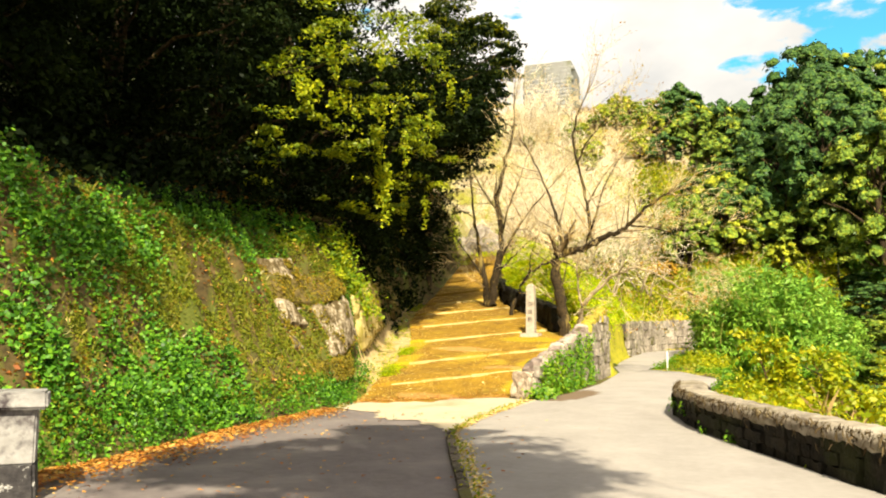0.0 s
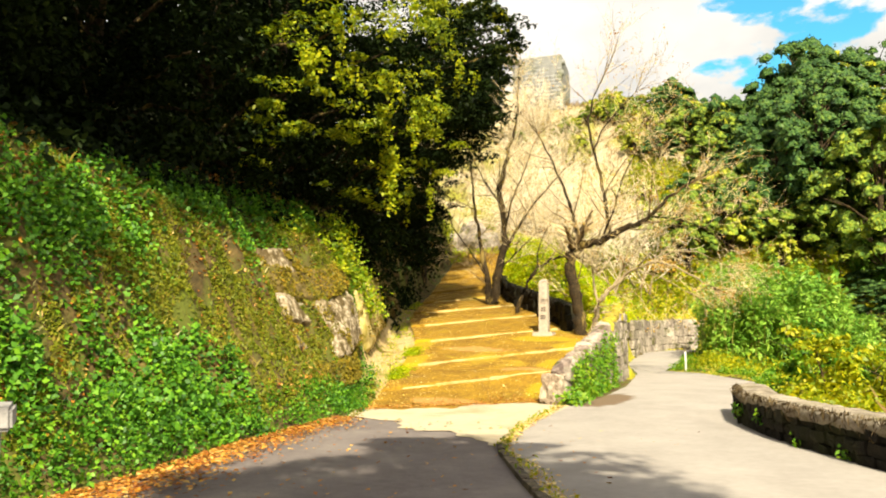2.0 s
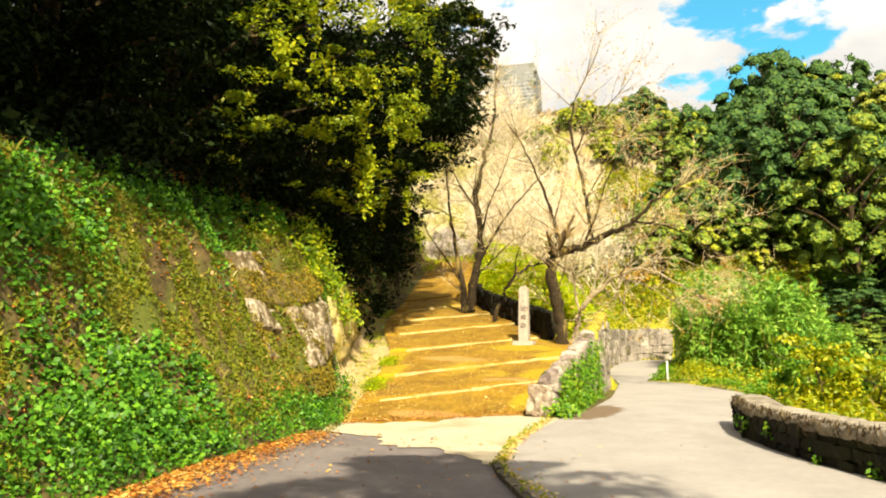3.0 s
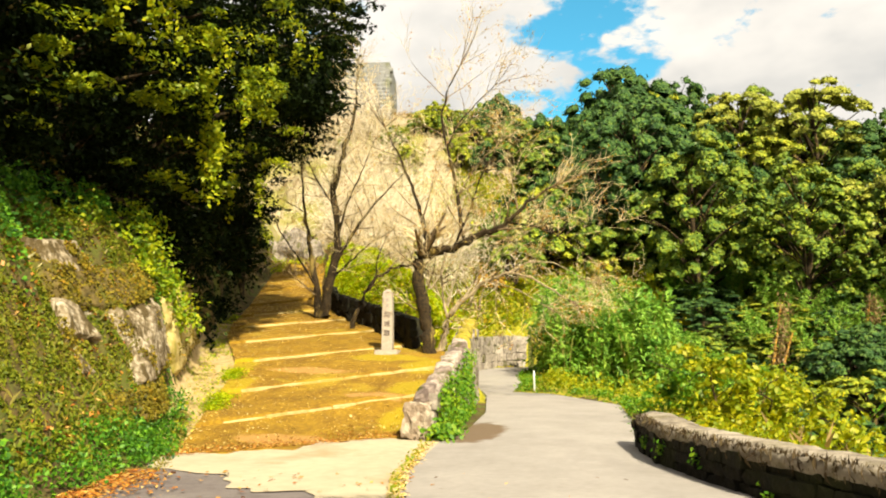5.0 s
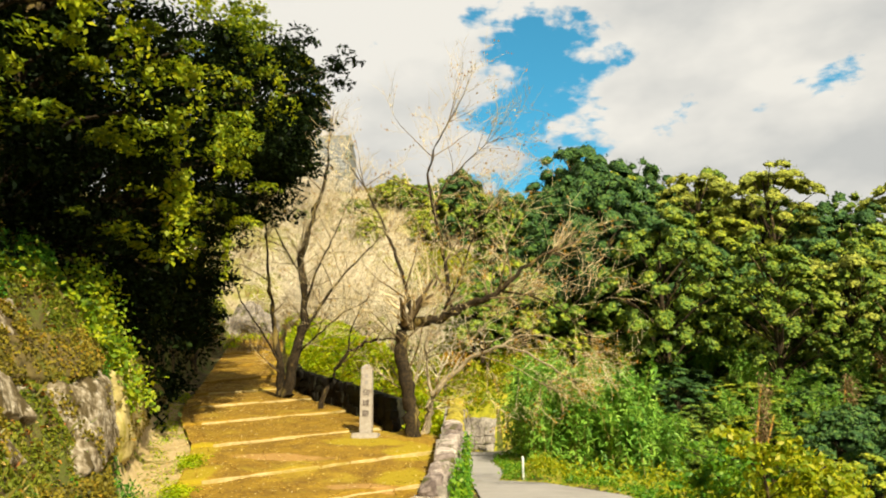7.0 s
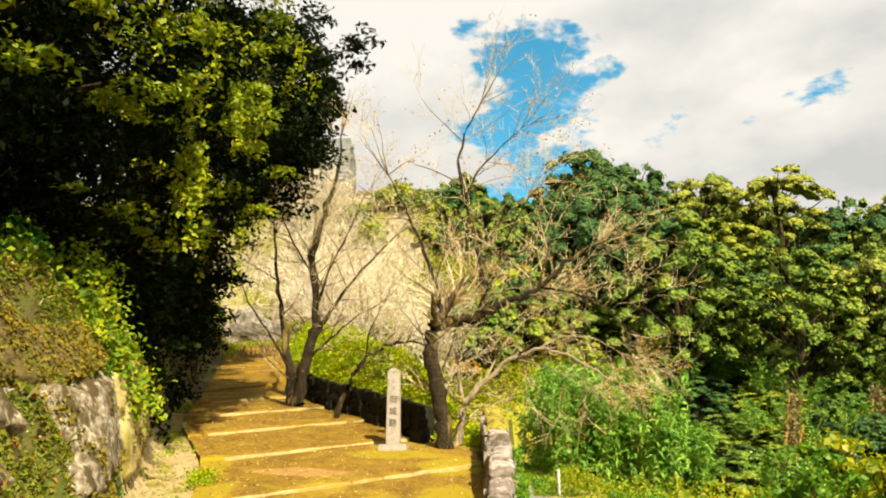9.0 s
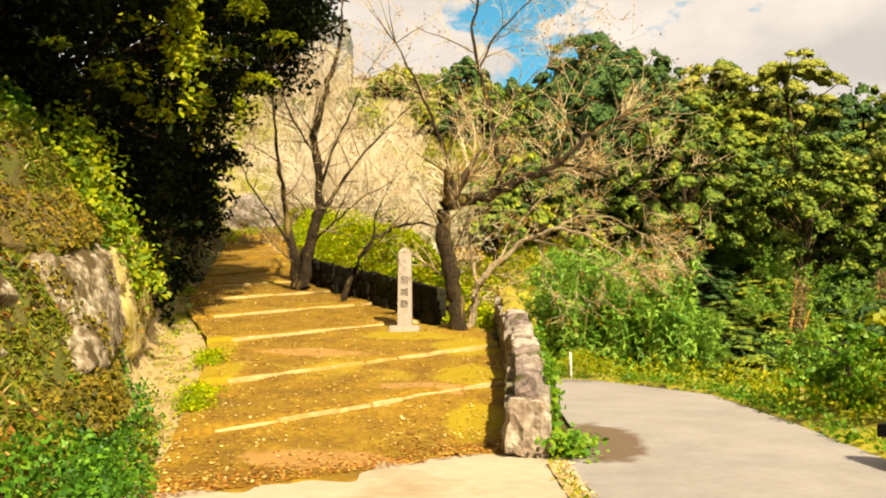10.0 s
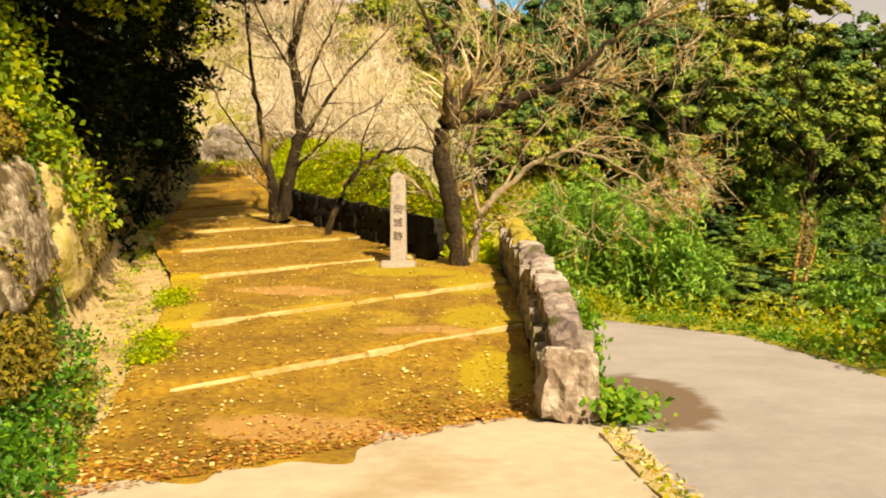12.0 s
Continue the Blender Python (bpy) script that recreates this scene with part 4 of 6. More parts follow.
part("tip", bevel_box(0.07, 0.07, 0.05, (0, 0, 0.70), 0.6, 0.012), M["white_paint"], pole)

# ---- castle wall on the hill ----
castle = empty("castle_wall", (-25.9, 76.0, 22.0), "high ruined castle wall of pale fitted stones", "castle wall")
castle.rotation_euler = (0, 0, radians(8))
bm = bmesh.new()
box(bm, 5.3, 6.0, 10.2, (0, 0, 4.2), 0.90)
part("wall_body", bm, M["castle"], castle)
rs = random.Random(9)
cv, cf = [], []
for row in range(24):
    x = -2.65 + rs.uniform(-0.2, 0)
    while x < 2.35:
        w, h = rs.uniform(0.3, 0.9), 0.38
        k = 1 - 0.1 * (row * 0.38) / 8.6
        d = -3.0 * k - rs.uniform(0.0, 0.012)
        x0, x1, z0, z1 = x * k - 0.02, (x + w) * k + 0.02, row * 0.38 - 0.07, row * 0.38 + h * rs.uniform(1.0, 1.12)
        b = len(cv)
        j = lambda: rs.uniform(-0.03, 0.03)
        cv += [(x0 + j(), d, z0 + j()), (x1 + j(), d, z0 + j()), (x1 + j(), d, z1 + j()), (x0 + j(), d, z1 + j()), (x0, d + 0.4, z0), (x1, d + 0.4, z0), (x1, d + 0.4, z1), (x0, d + 0.4, z1)]
        cf += [(b, b + 1, b + 2, b + 3), (b, b + 4, b + 5, b + 1), (b + 1, b + 5, b + 6, b + 2), (b + 2, b + 6, b + 7, b + 3), (b + 3, b + 7, b + 4, b)]
        x += w
tagged(part("stonework", mesh_np("stonework", np.array(cv), np.array(cf)), M["castle"], castle), kind="stuff")

# ---- rocks in the bank ----
def rock(at, size, seed, mat, label, turn=0):
    ob = part("rock", rock_mesh(seed, size), mat)
    ob.matrix_basis = Matrix.Translation(at) @ Matrix.Rotation(turn, 4, "Z")
    return tagged(ob, label, "rock")


def bank_point(y, rise):
    """A place on the bank's face at that rise over its foot."""
    k = float(smooth(16.6, 19.4, np.float64(y)))
    d = np.linspace(0, 6, 400)
    r = np.interp(d, *PROFILE_A) * (1 - k) + np.interp(d, *PROFILE_B) * k
    dist = float(np.interp(rise, r, d))
    x0, x1 = float(poly_at(FOOT, y - 0.1)), float(poly_at(FOOT, y + 0.1))
    t = Vector((x1 - x0, 0.2, 0)).normalized()
    n = Vector((t.y, -t.x, 0))
    fx = float(poly_at(FOOT, y))
    up = float(smooth(17, 21, np.float64(y)))
    z = float(road_z(np.float64(fx), np.float64(y))) * (1 - up) + float(path_z(np.float64(fx), np.float64(y))) * up
    return Vector((fx, y, z + rise)) - n * dist, n


TUFTS = []


def rock_face(y0, y1, r0, r1, seed, mat, label, bulge=0.16, proud=0.0, moss=0.0, turn=0.0):
    rows = []
    for i in range(64):
        row = []
        for j in range(52):
            u, v = i / 63, j / 51
            q, n = bank_point(y0 + (y1 - y0) * u, r0 + (r1 - r0) * v)
            s = Vector((u * (y1 - y0) * 1.4 + seed, v * (r1 - r0) * 1.1, seed))
            cell = noise.voronoi(s * 1.5)[0]
            f = 0.4 * noise.noise(s * 0.9) + 0.7 * min(0.6, cell[1] - cell[0]) + 0.35 * noise.noise(s * 5) + 0.4 * noise.noise(s * 11) + 0.4 * noise.noise(Vector((s.x * 7, s.y * 1.0, s.z)))
            edge = min(1.0, 5 * min(u, 1 - u, v, 1 - v) + 0.5 * noise.noise(s * 2.1))
            o = (0.11 + proud + turn * u + bulge * f) * max(0.0, edge) - 0.35 * (1 - max(0.0, edge))
            row.append(q + n * o + Vector((0, 0, 0.25 * o)))
            if moss and edge > 0 and noise.noise(s * 1.7) + 0.5 * noise.noise(s * 6) > -moss:
                TUFTS.append(row[-1])
        rows.append(row)
    return tagged(part("rock", grid_mesh("rock", np.array(rows), False), M[mat]), label, "rock")


rock_face(16.6, 19.2, 0.3, 1.1, 3.1, "rock", "brown mossy rock low in the bank's corner", 0.12, moss=0.45)
rock_face(16.4, 20.9, 2.3, 3.4, 4.1, "rock", "brown mossy rock face high in the bank's corner", 0.12, 0.02, moss=0.40)
rock_face(17.2, 20.4, 0.75, 2.7, 5.4, "streak_rock", "grey rock with white vertical streaks in the bank", 0.06, 0.0, moss=-0.30, turn=0.08)
rock_face(19.9, 26.3, 0.0, 2.5, 8.7, "pale_rock", "pale yellow sunlit rock at the bank's corner", 0.05, 0.06, moss=-0.36, turn=0.06)
rock_face(17.2, 18.7, 2.95, 3.85, 1.3, "streak_rock", "small whitish rock patch high in the bank", 0.04, 0.06, moss=-0.3)
rock_face(15.5, 16.9, 1.05, 2.4, 2.2, "streak_rock", "small whitish rock patch in the mossy bank", 0.04, 0.04, moss=-0.3)
rock_face(16.7, 17.7, 1.7, 2.7, 6.2, "streak_rock", "narrow whitish rock patch in the mossy bank", 0.04, 0.06, moss=-0.3)
rock((-17.2, 28.2, 3.5), (0.6, 0.9, 1.0), 15, M["rock"], "grey rock beside the steps under the trees", 0.3)
rock((-21.0, 36.4, 6.0), (0.8, 1.4, 1.5), 16, M["rock"], "grey rock beside the upper steps", 0.3)
rock((-26.4, 53.5, 8.0), (2.2, 2.2, 2.6), 17, M["wall_stone"], "tall bare cliff at the head of the path", 0.3)
rock((-24.0, 54.0, 9.2), (1.8, 1.5, 2.2), 19, M["wall_stone"], "brown cliff where the path bends away", 0.4)
rock((-28.6, 51.0, 8.3), (2.2, 2.4, 3.0), 18, M["wall_stone"], "tall bare cliff at the head of the path", 0.9)


# ---- trees ----
def grow(rng, lines, p, d, length, radius, level, spread_by=0.55, lift=0.10, wobble=0.16, shrink=0.62, kids=(3, 5), steps=5):
    """Adds a wandering branch and its side branches."""
    pts, rad, dirs = [np.array(p, float)], [radius], [np.array(d, float)]
    for i in range(steps):
        d = unit(d + rng.normal(size=3) * wobble + np.array([0, 0, lift * 0.3]))
        pts.append(pts[-1] + d * length / steps)
        rad.append(radius * (1 - 0.75 * (i + 1) / steps))
        dirs.append(d)
    lines.setdefault(level, []).append((np.array(pts), np.array(rad)))
    if level > 0:
        for _ in range(rng.integers(*kids) + 1):
            i = rng.integers(1, steps + 1)
            side = unit(np.cross(dirs[i], rng.normal(size=3)))
            dd = unit(dirs[i] * (1 - spread_by * 0.5) + side * spread_by + np.array([0, 0, lift]))
            grow(rng, lines, pts[i], dd, length * shrink * rng.uniform(0.7, 1.15), max(0.0055, rad[i] * 0.62), level - 1, spread_by, lift, wobble, shrink, kids, steps)


def bare_tree(name, at, limbs, radii, label, seed, tips=5, twig_mat="twig", leaf_n=0, leaf_mat="autumn", shoots=7, reach=1.7, lift=0.06, bark="bark", level=2, wobble=0.09):
    """A leafless tree: its limbs as they stand, and shoots and twigs grown from them."""
    rng = np.random.default_rng(seed)
    tree = empty(name, at, label, "tree")
    at = np.array(at)
    thick, lines = [], {}
    for (pts, r0, r1) in zip(limbs, [r[0] for r in radii], [r[1] for r in radii]):
        pts = np.array(pts, float) - at
        k = np.linspace(0, 1, len(pts))
        kk = np.linspace(0, 1, len(pts) * 4)
        sm = np.stack([np.interp(kk, k, pts[:, j]) for j in range(3)], 1) + rng.normal(size=(len(kk), 3)) * min(0.03, r0 * 0.25)
        sm[:, 1] += np.sin(kk * 2.2 + rng.uniform(0, 6)) * 0.25 * kk * (r0 < 0.2)
        rr = np.interp(kk, [0, 1], [r0, r1]) * (1 + rng.normal(size=len(kk)) * 0.10)
        if r0 > 0.18:
            rr[0] *= 1.35
        thick.append((sm, rr))
        start = 0.35 if r0 > 0.17 else 0.12
        for j in range(shoots):
            q = rng.uniform(start, 1.0)
            i = min(len(kk) - 2, int(q * (len(kk) - 1)))
            dirn = unit(sm[i + 1] - sm[i])
            side = unit(np.cross(dirn, rng.normal(size=3)))
            dd = unit(dirn * 0.45 + side * 0.8 + np.array([0, 0, lift * 3]))
            grow(rng, lines, sm[i], dd, reach * rng.uniform(0.5, 1.2), min(rr[i] * 0.55, 0.028), level, lift=lift, wobble=wobble)
        for j in range(tips):
            dd = unit(unit(sm[-1] - sm[-3]) + rng.normal(size=3) * 0.45)
            grow(rng, lines, sm[-1], dd, reach * rng.uniform(0.5, 1.0), max(0.01, r1 * 0.8), level, lift=lift, wobble=wobble)
    for i, one in enumerate(thick):
        V, F = tubes([one], 10)
        part("trunk" if i == 0 else "limb", mesh_np("limb", V, F, True), M[bark], tree)
    mid = [l for lv, ls in lines.items() if lv == level for l in ls]
    fine = [l for lv, ls in lines.items() if lv < level for l in ls]
    V, F = tubes(mid, 5)
    tagged(part("branchwork", mesh_np("branchwork", V, F, True), M["mid_bark"], tree), kind="stuff")
    V, F = tubes(fine, 3)
    tagged(part("twig_mass", mesh_np("twig_mass", V, F), M[twig_mat], tree), kind="stuff")
    if leaf_n:
        ends = np.array([l[0][-1 - (i % 3)] for i, l in enumerate(fine)])
        pick = ends[rng.integers(0, len(ends), leaf_n)] + rng.normal(size=(leaf_n, 3)) * 0.06
        tagged(part("foliage", leaf_mesh("foliage", pick, 0.07, 0.2, 0.6, droop=0.4, rng=rng), M[leaf_mat], tree), kind="stuff")
    return tree


T1 = [[(-8.92, 27.2, 2.05), (-8.94, 27.2, 2.73), (-9.10, 27.2, 3.53), (-9.25, 27.2, 4.34), (-9.27, 27.2, 4.95), (-9.13, 27.2, 5.23)],
      [(-9.15, 27.2, 5.20), (-8.72, 27.2, 5.26), (-8.16, 27.2, 5.33), (-7.71, 27.2, 5.58), (-7.04, 27.2, 5.79), (-6.46, 27.2, 6.08), (-5.92, 27.2, 6.56), (-5.17, 27.2, 7.15)],
      [(-7.85, 27.2, 5.53), (-7.97, 27.2, 6.42), (-8.12, 27.2, 7.45), (-8.36, 27.2, 8.51), (-8.55, 27.2, 9.61), (-8.29, 27.2, 10.39), (-7.90, 27.2, 11.1)],
      [(-8.90, 27.25, 5.30), (-9.13, 27.4, 6.07), (-9.37, 27.4, 6.96), (-9.66, 27.4, 7.72), (-10.03, 27.4, 8.51), (-10.49, 27.4, 9.48)],
      [(-8.36, 27.2, 8.51), (-8.0, 27.0, 9.2), (-7.4, 26.8, 9.8), (-6.8, 26.6, 10.3)],
      [(-8.20, 27.2, 5.33), (-7.6, 26.8, 6.3), (-7.2, 26.5, 7.3), (-6.7, 26.3, 8.2)],
      [(-6.46, 27.2, 6.08), (-5.7, 27.6, 6.0), (-4.9, 28.0, 5.7), (-4.2, 28.4, 5.2)]]
bare_tree("cherry_tree", (-8.92, 27.2, 2.05), T1, [(0.20, 0.165), (0.16, 0.035), (0.065, 0.018), (0.075, 0.02), (0.03, 0.012), (0.045, 0.012), (0.035, 0.01)], "leaning dark-barked cherry tree with bare twigs and few leaves", 21, twig_mat="twig", leaf_n=1700, shoots=9)
T1B = [[(-8.70, 28.0, 2.25), (-8.60, 28.0, 2.9), (-8.45, 28.0, 3.4), (-8.25, 28.0, 3.62), (-7.53, 28.0, 4.24), (-6.67, 28.0, 4.65), (-5.71, 28.0, 4.44), (-4.79, 28.0, 3.73)],
       [(-8.53, 28.0, 3.31), (-8.64, 28.0, 4.01), (-8.73, 28.0, 4.73), (-8.5, 28.0, 5.59), (-8.2, 28.0, 6.47)],
       [(-8.0, 28.0, 3.85), (-7.5, 28.5, 4.9), (-6.9, 28.9, 5.6), (-6.0, 29.2, 6.2)],
       [(-6.9, 28.0, 4.55), (-6.0, 28.3, 5.0), (-5.2, 28.6, 5.0), (-4.3, 28.9, 4.5)],
       [(-7.2, 28.0, 4.4), (-6.3, 27.5, 4.1), (-5.5, 27.3, 3.6)]]
bare_tree("cherry_tree", (-8.70, 28.0, 2.25), T1B, [(0.11, 0.02), (0.05, 0.014), (0.035, 0.010), (0.03, 0.008), (0.022, 0.008)], "pale-barked cherry tree with drooping sunlit twigs", 22, twig_mat="twig", tips=6, leaf_n=1300, shoots=6, reach=1.15, lift=-0.04, bark="pale_bark")
T2 = [[(-14.66, 33.7, 3.75), (-14.56, 33.7, 4.78), (-14.22, 33.7, 5.9), (-14.13, 33.7, 7.06), (-14.38, 33.7, 8.86), (-13.99, 33.7, 10.49), (-13.47, 33.7, 12.16), (-13.47, 33.7, 13.36)],
      [(-14.91, 33.7, 3.75), (-14.96, 33.7, 4.97), (-15.21, 33.7, 6.12), (-15.46, 33.7, 7.3), (-15.75, 33.7, 8.91), (-15.95, 33.7, 10.79)],
      [(-14.22, 33.7, 5.9), (-13.85, 33.7, 6.57), (-13.2, 33.7, 7.62), (-12.44, 33.7, 8.59), (-11.47, 33.7, 9.56)],
      [(-14.13, 33.7, 7.06), (-13.6, 33.2, 8.2), (-12.9, 32.9, 9.3), (-12.3, 32.6, 10.5)],
      [(-14.3, 33.7, 8.2), (-15.0, 33.2, 9.4), (-15.4, 32.8, 10.6)],
      [(-14.4, 33.7, 5.3), (-13.5, 33.3, 5.9), (-12.5, 33.0, 6.6), (-11.5, 32.8, 7.0)],
      [(-14.95, 33.7, 4.9), (-15.5, 33.2, 6.0), (-16.3, 32.9, 7.2), (-16.8, 32.6, 8.4)]]
bare_tree("cherry_tree", (-14.75, 33.7, 3.75), T2, [(0.23, 0.03), (0.16, 0.02), (0.09, 0.018), (0.05, 0.012), (0.04, 0.012), (0.05, 0.012), (0.05, 0.012)], "bare cherry tree with two trunks beside the steps", 23, twig_mat="twig", leaf_n=500, shoots=10, reach=1.9)
T3 = [[(-12.73, 31.2, 2.75), (-12.57, 31.2, 3.6), (-12.16, 31.2, 4.45), (-11.79, 31.2, 5.0), (-11.15, 31.2, 5.3), (-10.3, 31.2, 5.41), (-9.79, 31.2, 5.23)],
      [(-11.8, 31.2, 5.0), (-11.7, 31.0, 5.7), (-11.3, 30.8, 6.3)]]
bare_tree("cherry_sapling", (-12.73, 31.2, 2.75), T3, [(0.10, 0.02), (0.035, 0.01)], "small leaning bare tree on the steps", 24, shoots=8, reach=1.1)


def leafy_tree(name, rng, height, spread_r, mat, leaf, count, blobs, label, low=0.3, flat=0.75, cone=0.0, trunk_r=0.16, blob_r=0.36, bark="bark", droop=0.15, up=0.5):
    """A tapered trunk with limbs to uneven clumps of leaves."""
    tree = empty(name, (0, 0, 0), label, "tree")
    lines = [(np.array([(0, 0, -0.6), (0.05, 0, height * 0.3), (rng.normal() * 0.3, rng.normal() * 0.3, height * 0.62), (rng.normal() * 0.4, rng.normal() * 0.4, height * 0.9)]), np.array([trunk_r * 1.25, trunk_r, trunk_r * 0.6, trunk_r * 0.15]))]
    P, D = [], []
    for i in range(blobs):
        h = low + (1 - low) * (i + rng.uniform(0, 1)) / blobs
        wide = spread_r * ((1 - (h - low) / (1 - low)) * cone + (1 - cone) * math.sqrt(max(0.05, 1 - ((h - 0.60) / 0.50) ** 2)))
        a, k = rng.uniform(0, 2 * np.pi), wide * math.sqrt(rng.uniform(0.05, 1)) * 0.9
        c = np.array([math.cos(a) * k, math.sin(a) * k, h * height * 0.95])
        r = spread_r * blob_r * rng.uniform(0.7, 1.25)
        for j in range(6):
            p, d = shell(rng, (0, 0, 0), r * rng.uniform(0.40, 0.70), count // blobs // 6, 0.62 * flat, 0.3)
            p = p - np.array([0, 0, 0.5 / r]) * (p[:, :1] ** 2 + p[:, 1:2] ** 2)
            P.append(p + c + unit(rng.normal(size=3)) * r * rng.uniform(0.4, 0.9) * np.array([1, 1, flat]))
            D.append(d)
        s = np.array([0, 0, max(0.15, h - 0.25) * height])
        lines.append((np.array([s, s * 0.45 + c * 0.55 + (0, 0, 0.05 * height), c]), np.array([trunk_r * 0.32, trunk_r * 0.2, 0.02])))
    V, F = tubes(lines, 6)
    part("trunk", mesh_np("trunk", V, F, True), M[bark], tree)
    P, D = np.concatenate(P), np.concatenate(D)
    part("crown", leaf_mesh("crown", P, leaf, up, 0.6, D * 0.9, droop, rng=rng), M[mat], tree)
    return tree


# trees over the bank: crowns lean out over the road and the steps
def bank_tree(at, height, crown, mat, count, leaf, seed, label, trunk_r=0.22, limb=1.0):
    """crown: (dx, dy, z, radius) of each clump, from the foot."""
    rng = np.random.default_rng(seed)
    tree = empty("tree", at, label, "tree")
    lines = [(np.array([(0, 0, -0.8), (0.1, 0.05, height * 0.35), (0.35, 0.1, height * 0.7), (0.5, 0.2, height)]), np.array([trunk_r * 1.3, trunk_r, trunk_r * 0.7, 0.05]))]
    P, D = [], []
    tot = sum(c[3] ** 2 for c in crown)
    for dx, dy, z, r in crown:
        c = np.array([dx, dy, z])
        n = int(count * r * r / tot)
        subs = max(5, int(10 * r))
        for j in range(subs):
            d = unit(rng.normal(size=3) * (1, 1, 0.8))
            sub = c + d * r * rng.uniform(0.35, 0.85)
            p, dd = shell(rng, (0, 0, 0), r * rng.uniform(0.30, 0.58), n // subs, 0.22, 0.1)
            p = p + sub - np.array([0, 0, 0.35]) * (np.linalg.norm(p[:, :2], axis=1, keepdims=True) ** 2) + np.outer(p @ unit(rng.normal(size=3) * (1, 1, 0)), (0, 0, rng.uniform(-0.3, 0.3)))
            dd = dd * 0.4
            P.append(p)
            D.append(dd)
        s = np.array([0.1, 0.05, max(0.5, z - 1.6)])
        lines.append((np.array([s, s * 0.5 + c * 0.5 + (0, 0, 0.5), c * 0.85 + s * 0.15, c]), np.array([trunk_r * 0.4, trunk_r * 0.24, 0.04, 0.01]) * limb))
    V, F = tubes(lines, 8)
    part("trunk", mesh_np("trunk", V, F, True), M["bark"], tree)
    part("crown", leaf_mesh("crown", np.concatenate(P), leaf, 0.75, 0.5, np.concatenate(D) * 0.8, 0.3, rng=rng), M[mat], tree)
    return tree


def foot_at(x, y):
    return (x, y, float(land(np.float64(x), np.float64(y))) - 0.1)


DARK = "dense dark evergreen tree leaning over the bank"
LIT = "evergreen tree with sunlit yellow-green leaf edges over the bank"
def canopy_tree(x, y, front, mat, count, leaf, seed, label, top=14.5, reach=()):
    """A tree of the dense wood over the bank. front: (z, x) of the outside of its leaves, in the world."""
    rs = np.random.default_rng(seed + 500)
    fx, fy, fz = foot_at(x, y)
    crown = []
    for z, xf in front:
        crown.append((xf - 1.2 - fx, rs.uniform(-0.8, 0.8), z - fz, rs.uniform(1.25, 1.7)))
        crown.append((xf - 3.0 - fx, rs.uniform(-1.4, 1.4), z - fz + rs.uniform(-0.5, 0.5), 1.9))
        crown.append((xf - 5.2 - fx, rs.uniform(-1.4, 1.4), z - fz + rs.uniform(-0.5, 0.5), 2.1))
    for rx, ry, rz, rr in reach:
        crown.append((rx - fx, ry - fy, rz - fz, rr))
    return bank_tree((fx, fy, fz), top - fz, crown, mat, count, leaf, seed, label)


FRONT = [(5.5, -12.9), (7.0, -12.4), (8.4, -12.2), (10.0, -12.1), (12.0, -12.4), (14.0, -13.2)]
# clumps mostly above the view, added so that their shade falls on the bank
over = lambda y: [(-11.0, y, 13.0, 2.0), (-8.5, y + 1.0, 13.0, 1.7), (-5.8, y, 13.5, 1.7)]
brow = lambda y: [(-10.0, y - 2.0, 10.4, 1.5), (-10.4, y - 0.3, 11.0, 1.5), (-10.0, y + 1.6, 10.6, 1.5), (-11.4, y + 0.4, 8.6, 1.3), (-11.7, y - 1.6, 8.2, 1.3)]
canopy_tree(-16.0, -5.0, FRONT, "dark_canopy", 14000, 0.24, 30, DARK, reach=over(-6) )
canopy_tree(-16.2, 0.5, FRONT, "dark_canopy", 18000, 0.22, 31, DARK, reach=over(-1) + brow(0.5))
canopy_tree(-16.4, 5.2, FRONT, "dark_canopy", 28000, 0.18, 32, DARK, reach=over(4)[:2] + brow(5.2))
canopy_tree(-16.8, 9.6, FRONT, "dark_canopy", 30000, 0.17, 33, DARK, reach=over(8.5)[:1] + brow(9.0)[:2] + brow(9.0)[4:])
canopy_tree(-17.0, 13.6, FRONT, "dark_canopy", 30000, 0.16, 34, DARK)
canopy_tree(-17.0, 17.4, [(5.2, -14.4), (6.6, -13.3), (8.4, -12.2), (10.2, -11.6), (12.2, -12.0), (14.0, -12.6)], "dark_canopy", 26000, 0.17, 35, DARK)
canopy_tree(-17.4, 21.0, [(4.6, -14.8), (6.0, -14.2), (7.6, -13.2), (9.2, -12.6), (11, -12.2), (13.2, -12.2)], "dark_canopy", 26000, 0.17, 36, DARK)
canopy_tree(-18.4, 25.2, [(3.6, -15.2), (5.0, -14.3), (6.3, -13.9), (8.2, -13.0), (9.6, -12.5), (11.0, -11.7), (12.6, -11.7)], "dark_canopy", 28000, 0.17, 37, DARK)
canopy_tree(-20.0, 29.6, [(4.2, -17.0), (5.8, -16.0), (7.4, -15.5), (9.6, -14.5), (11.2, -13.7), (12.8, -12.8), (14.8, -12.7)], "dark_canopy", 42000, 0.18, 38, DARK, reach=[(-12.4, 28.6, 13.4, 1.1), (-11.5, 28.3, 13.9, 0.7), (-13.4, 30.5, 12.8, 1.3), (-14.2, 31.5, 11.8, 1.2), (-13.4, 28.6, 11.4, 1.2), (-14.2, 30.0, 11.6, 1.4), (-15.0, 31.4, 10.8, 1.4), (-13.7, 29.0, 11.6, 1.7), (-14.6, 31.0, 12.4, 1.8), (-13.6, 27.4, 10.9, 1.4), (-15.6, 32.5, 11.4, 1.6)])
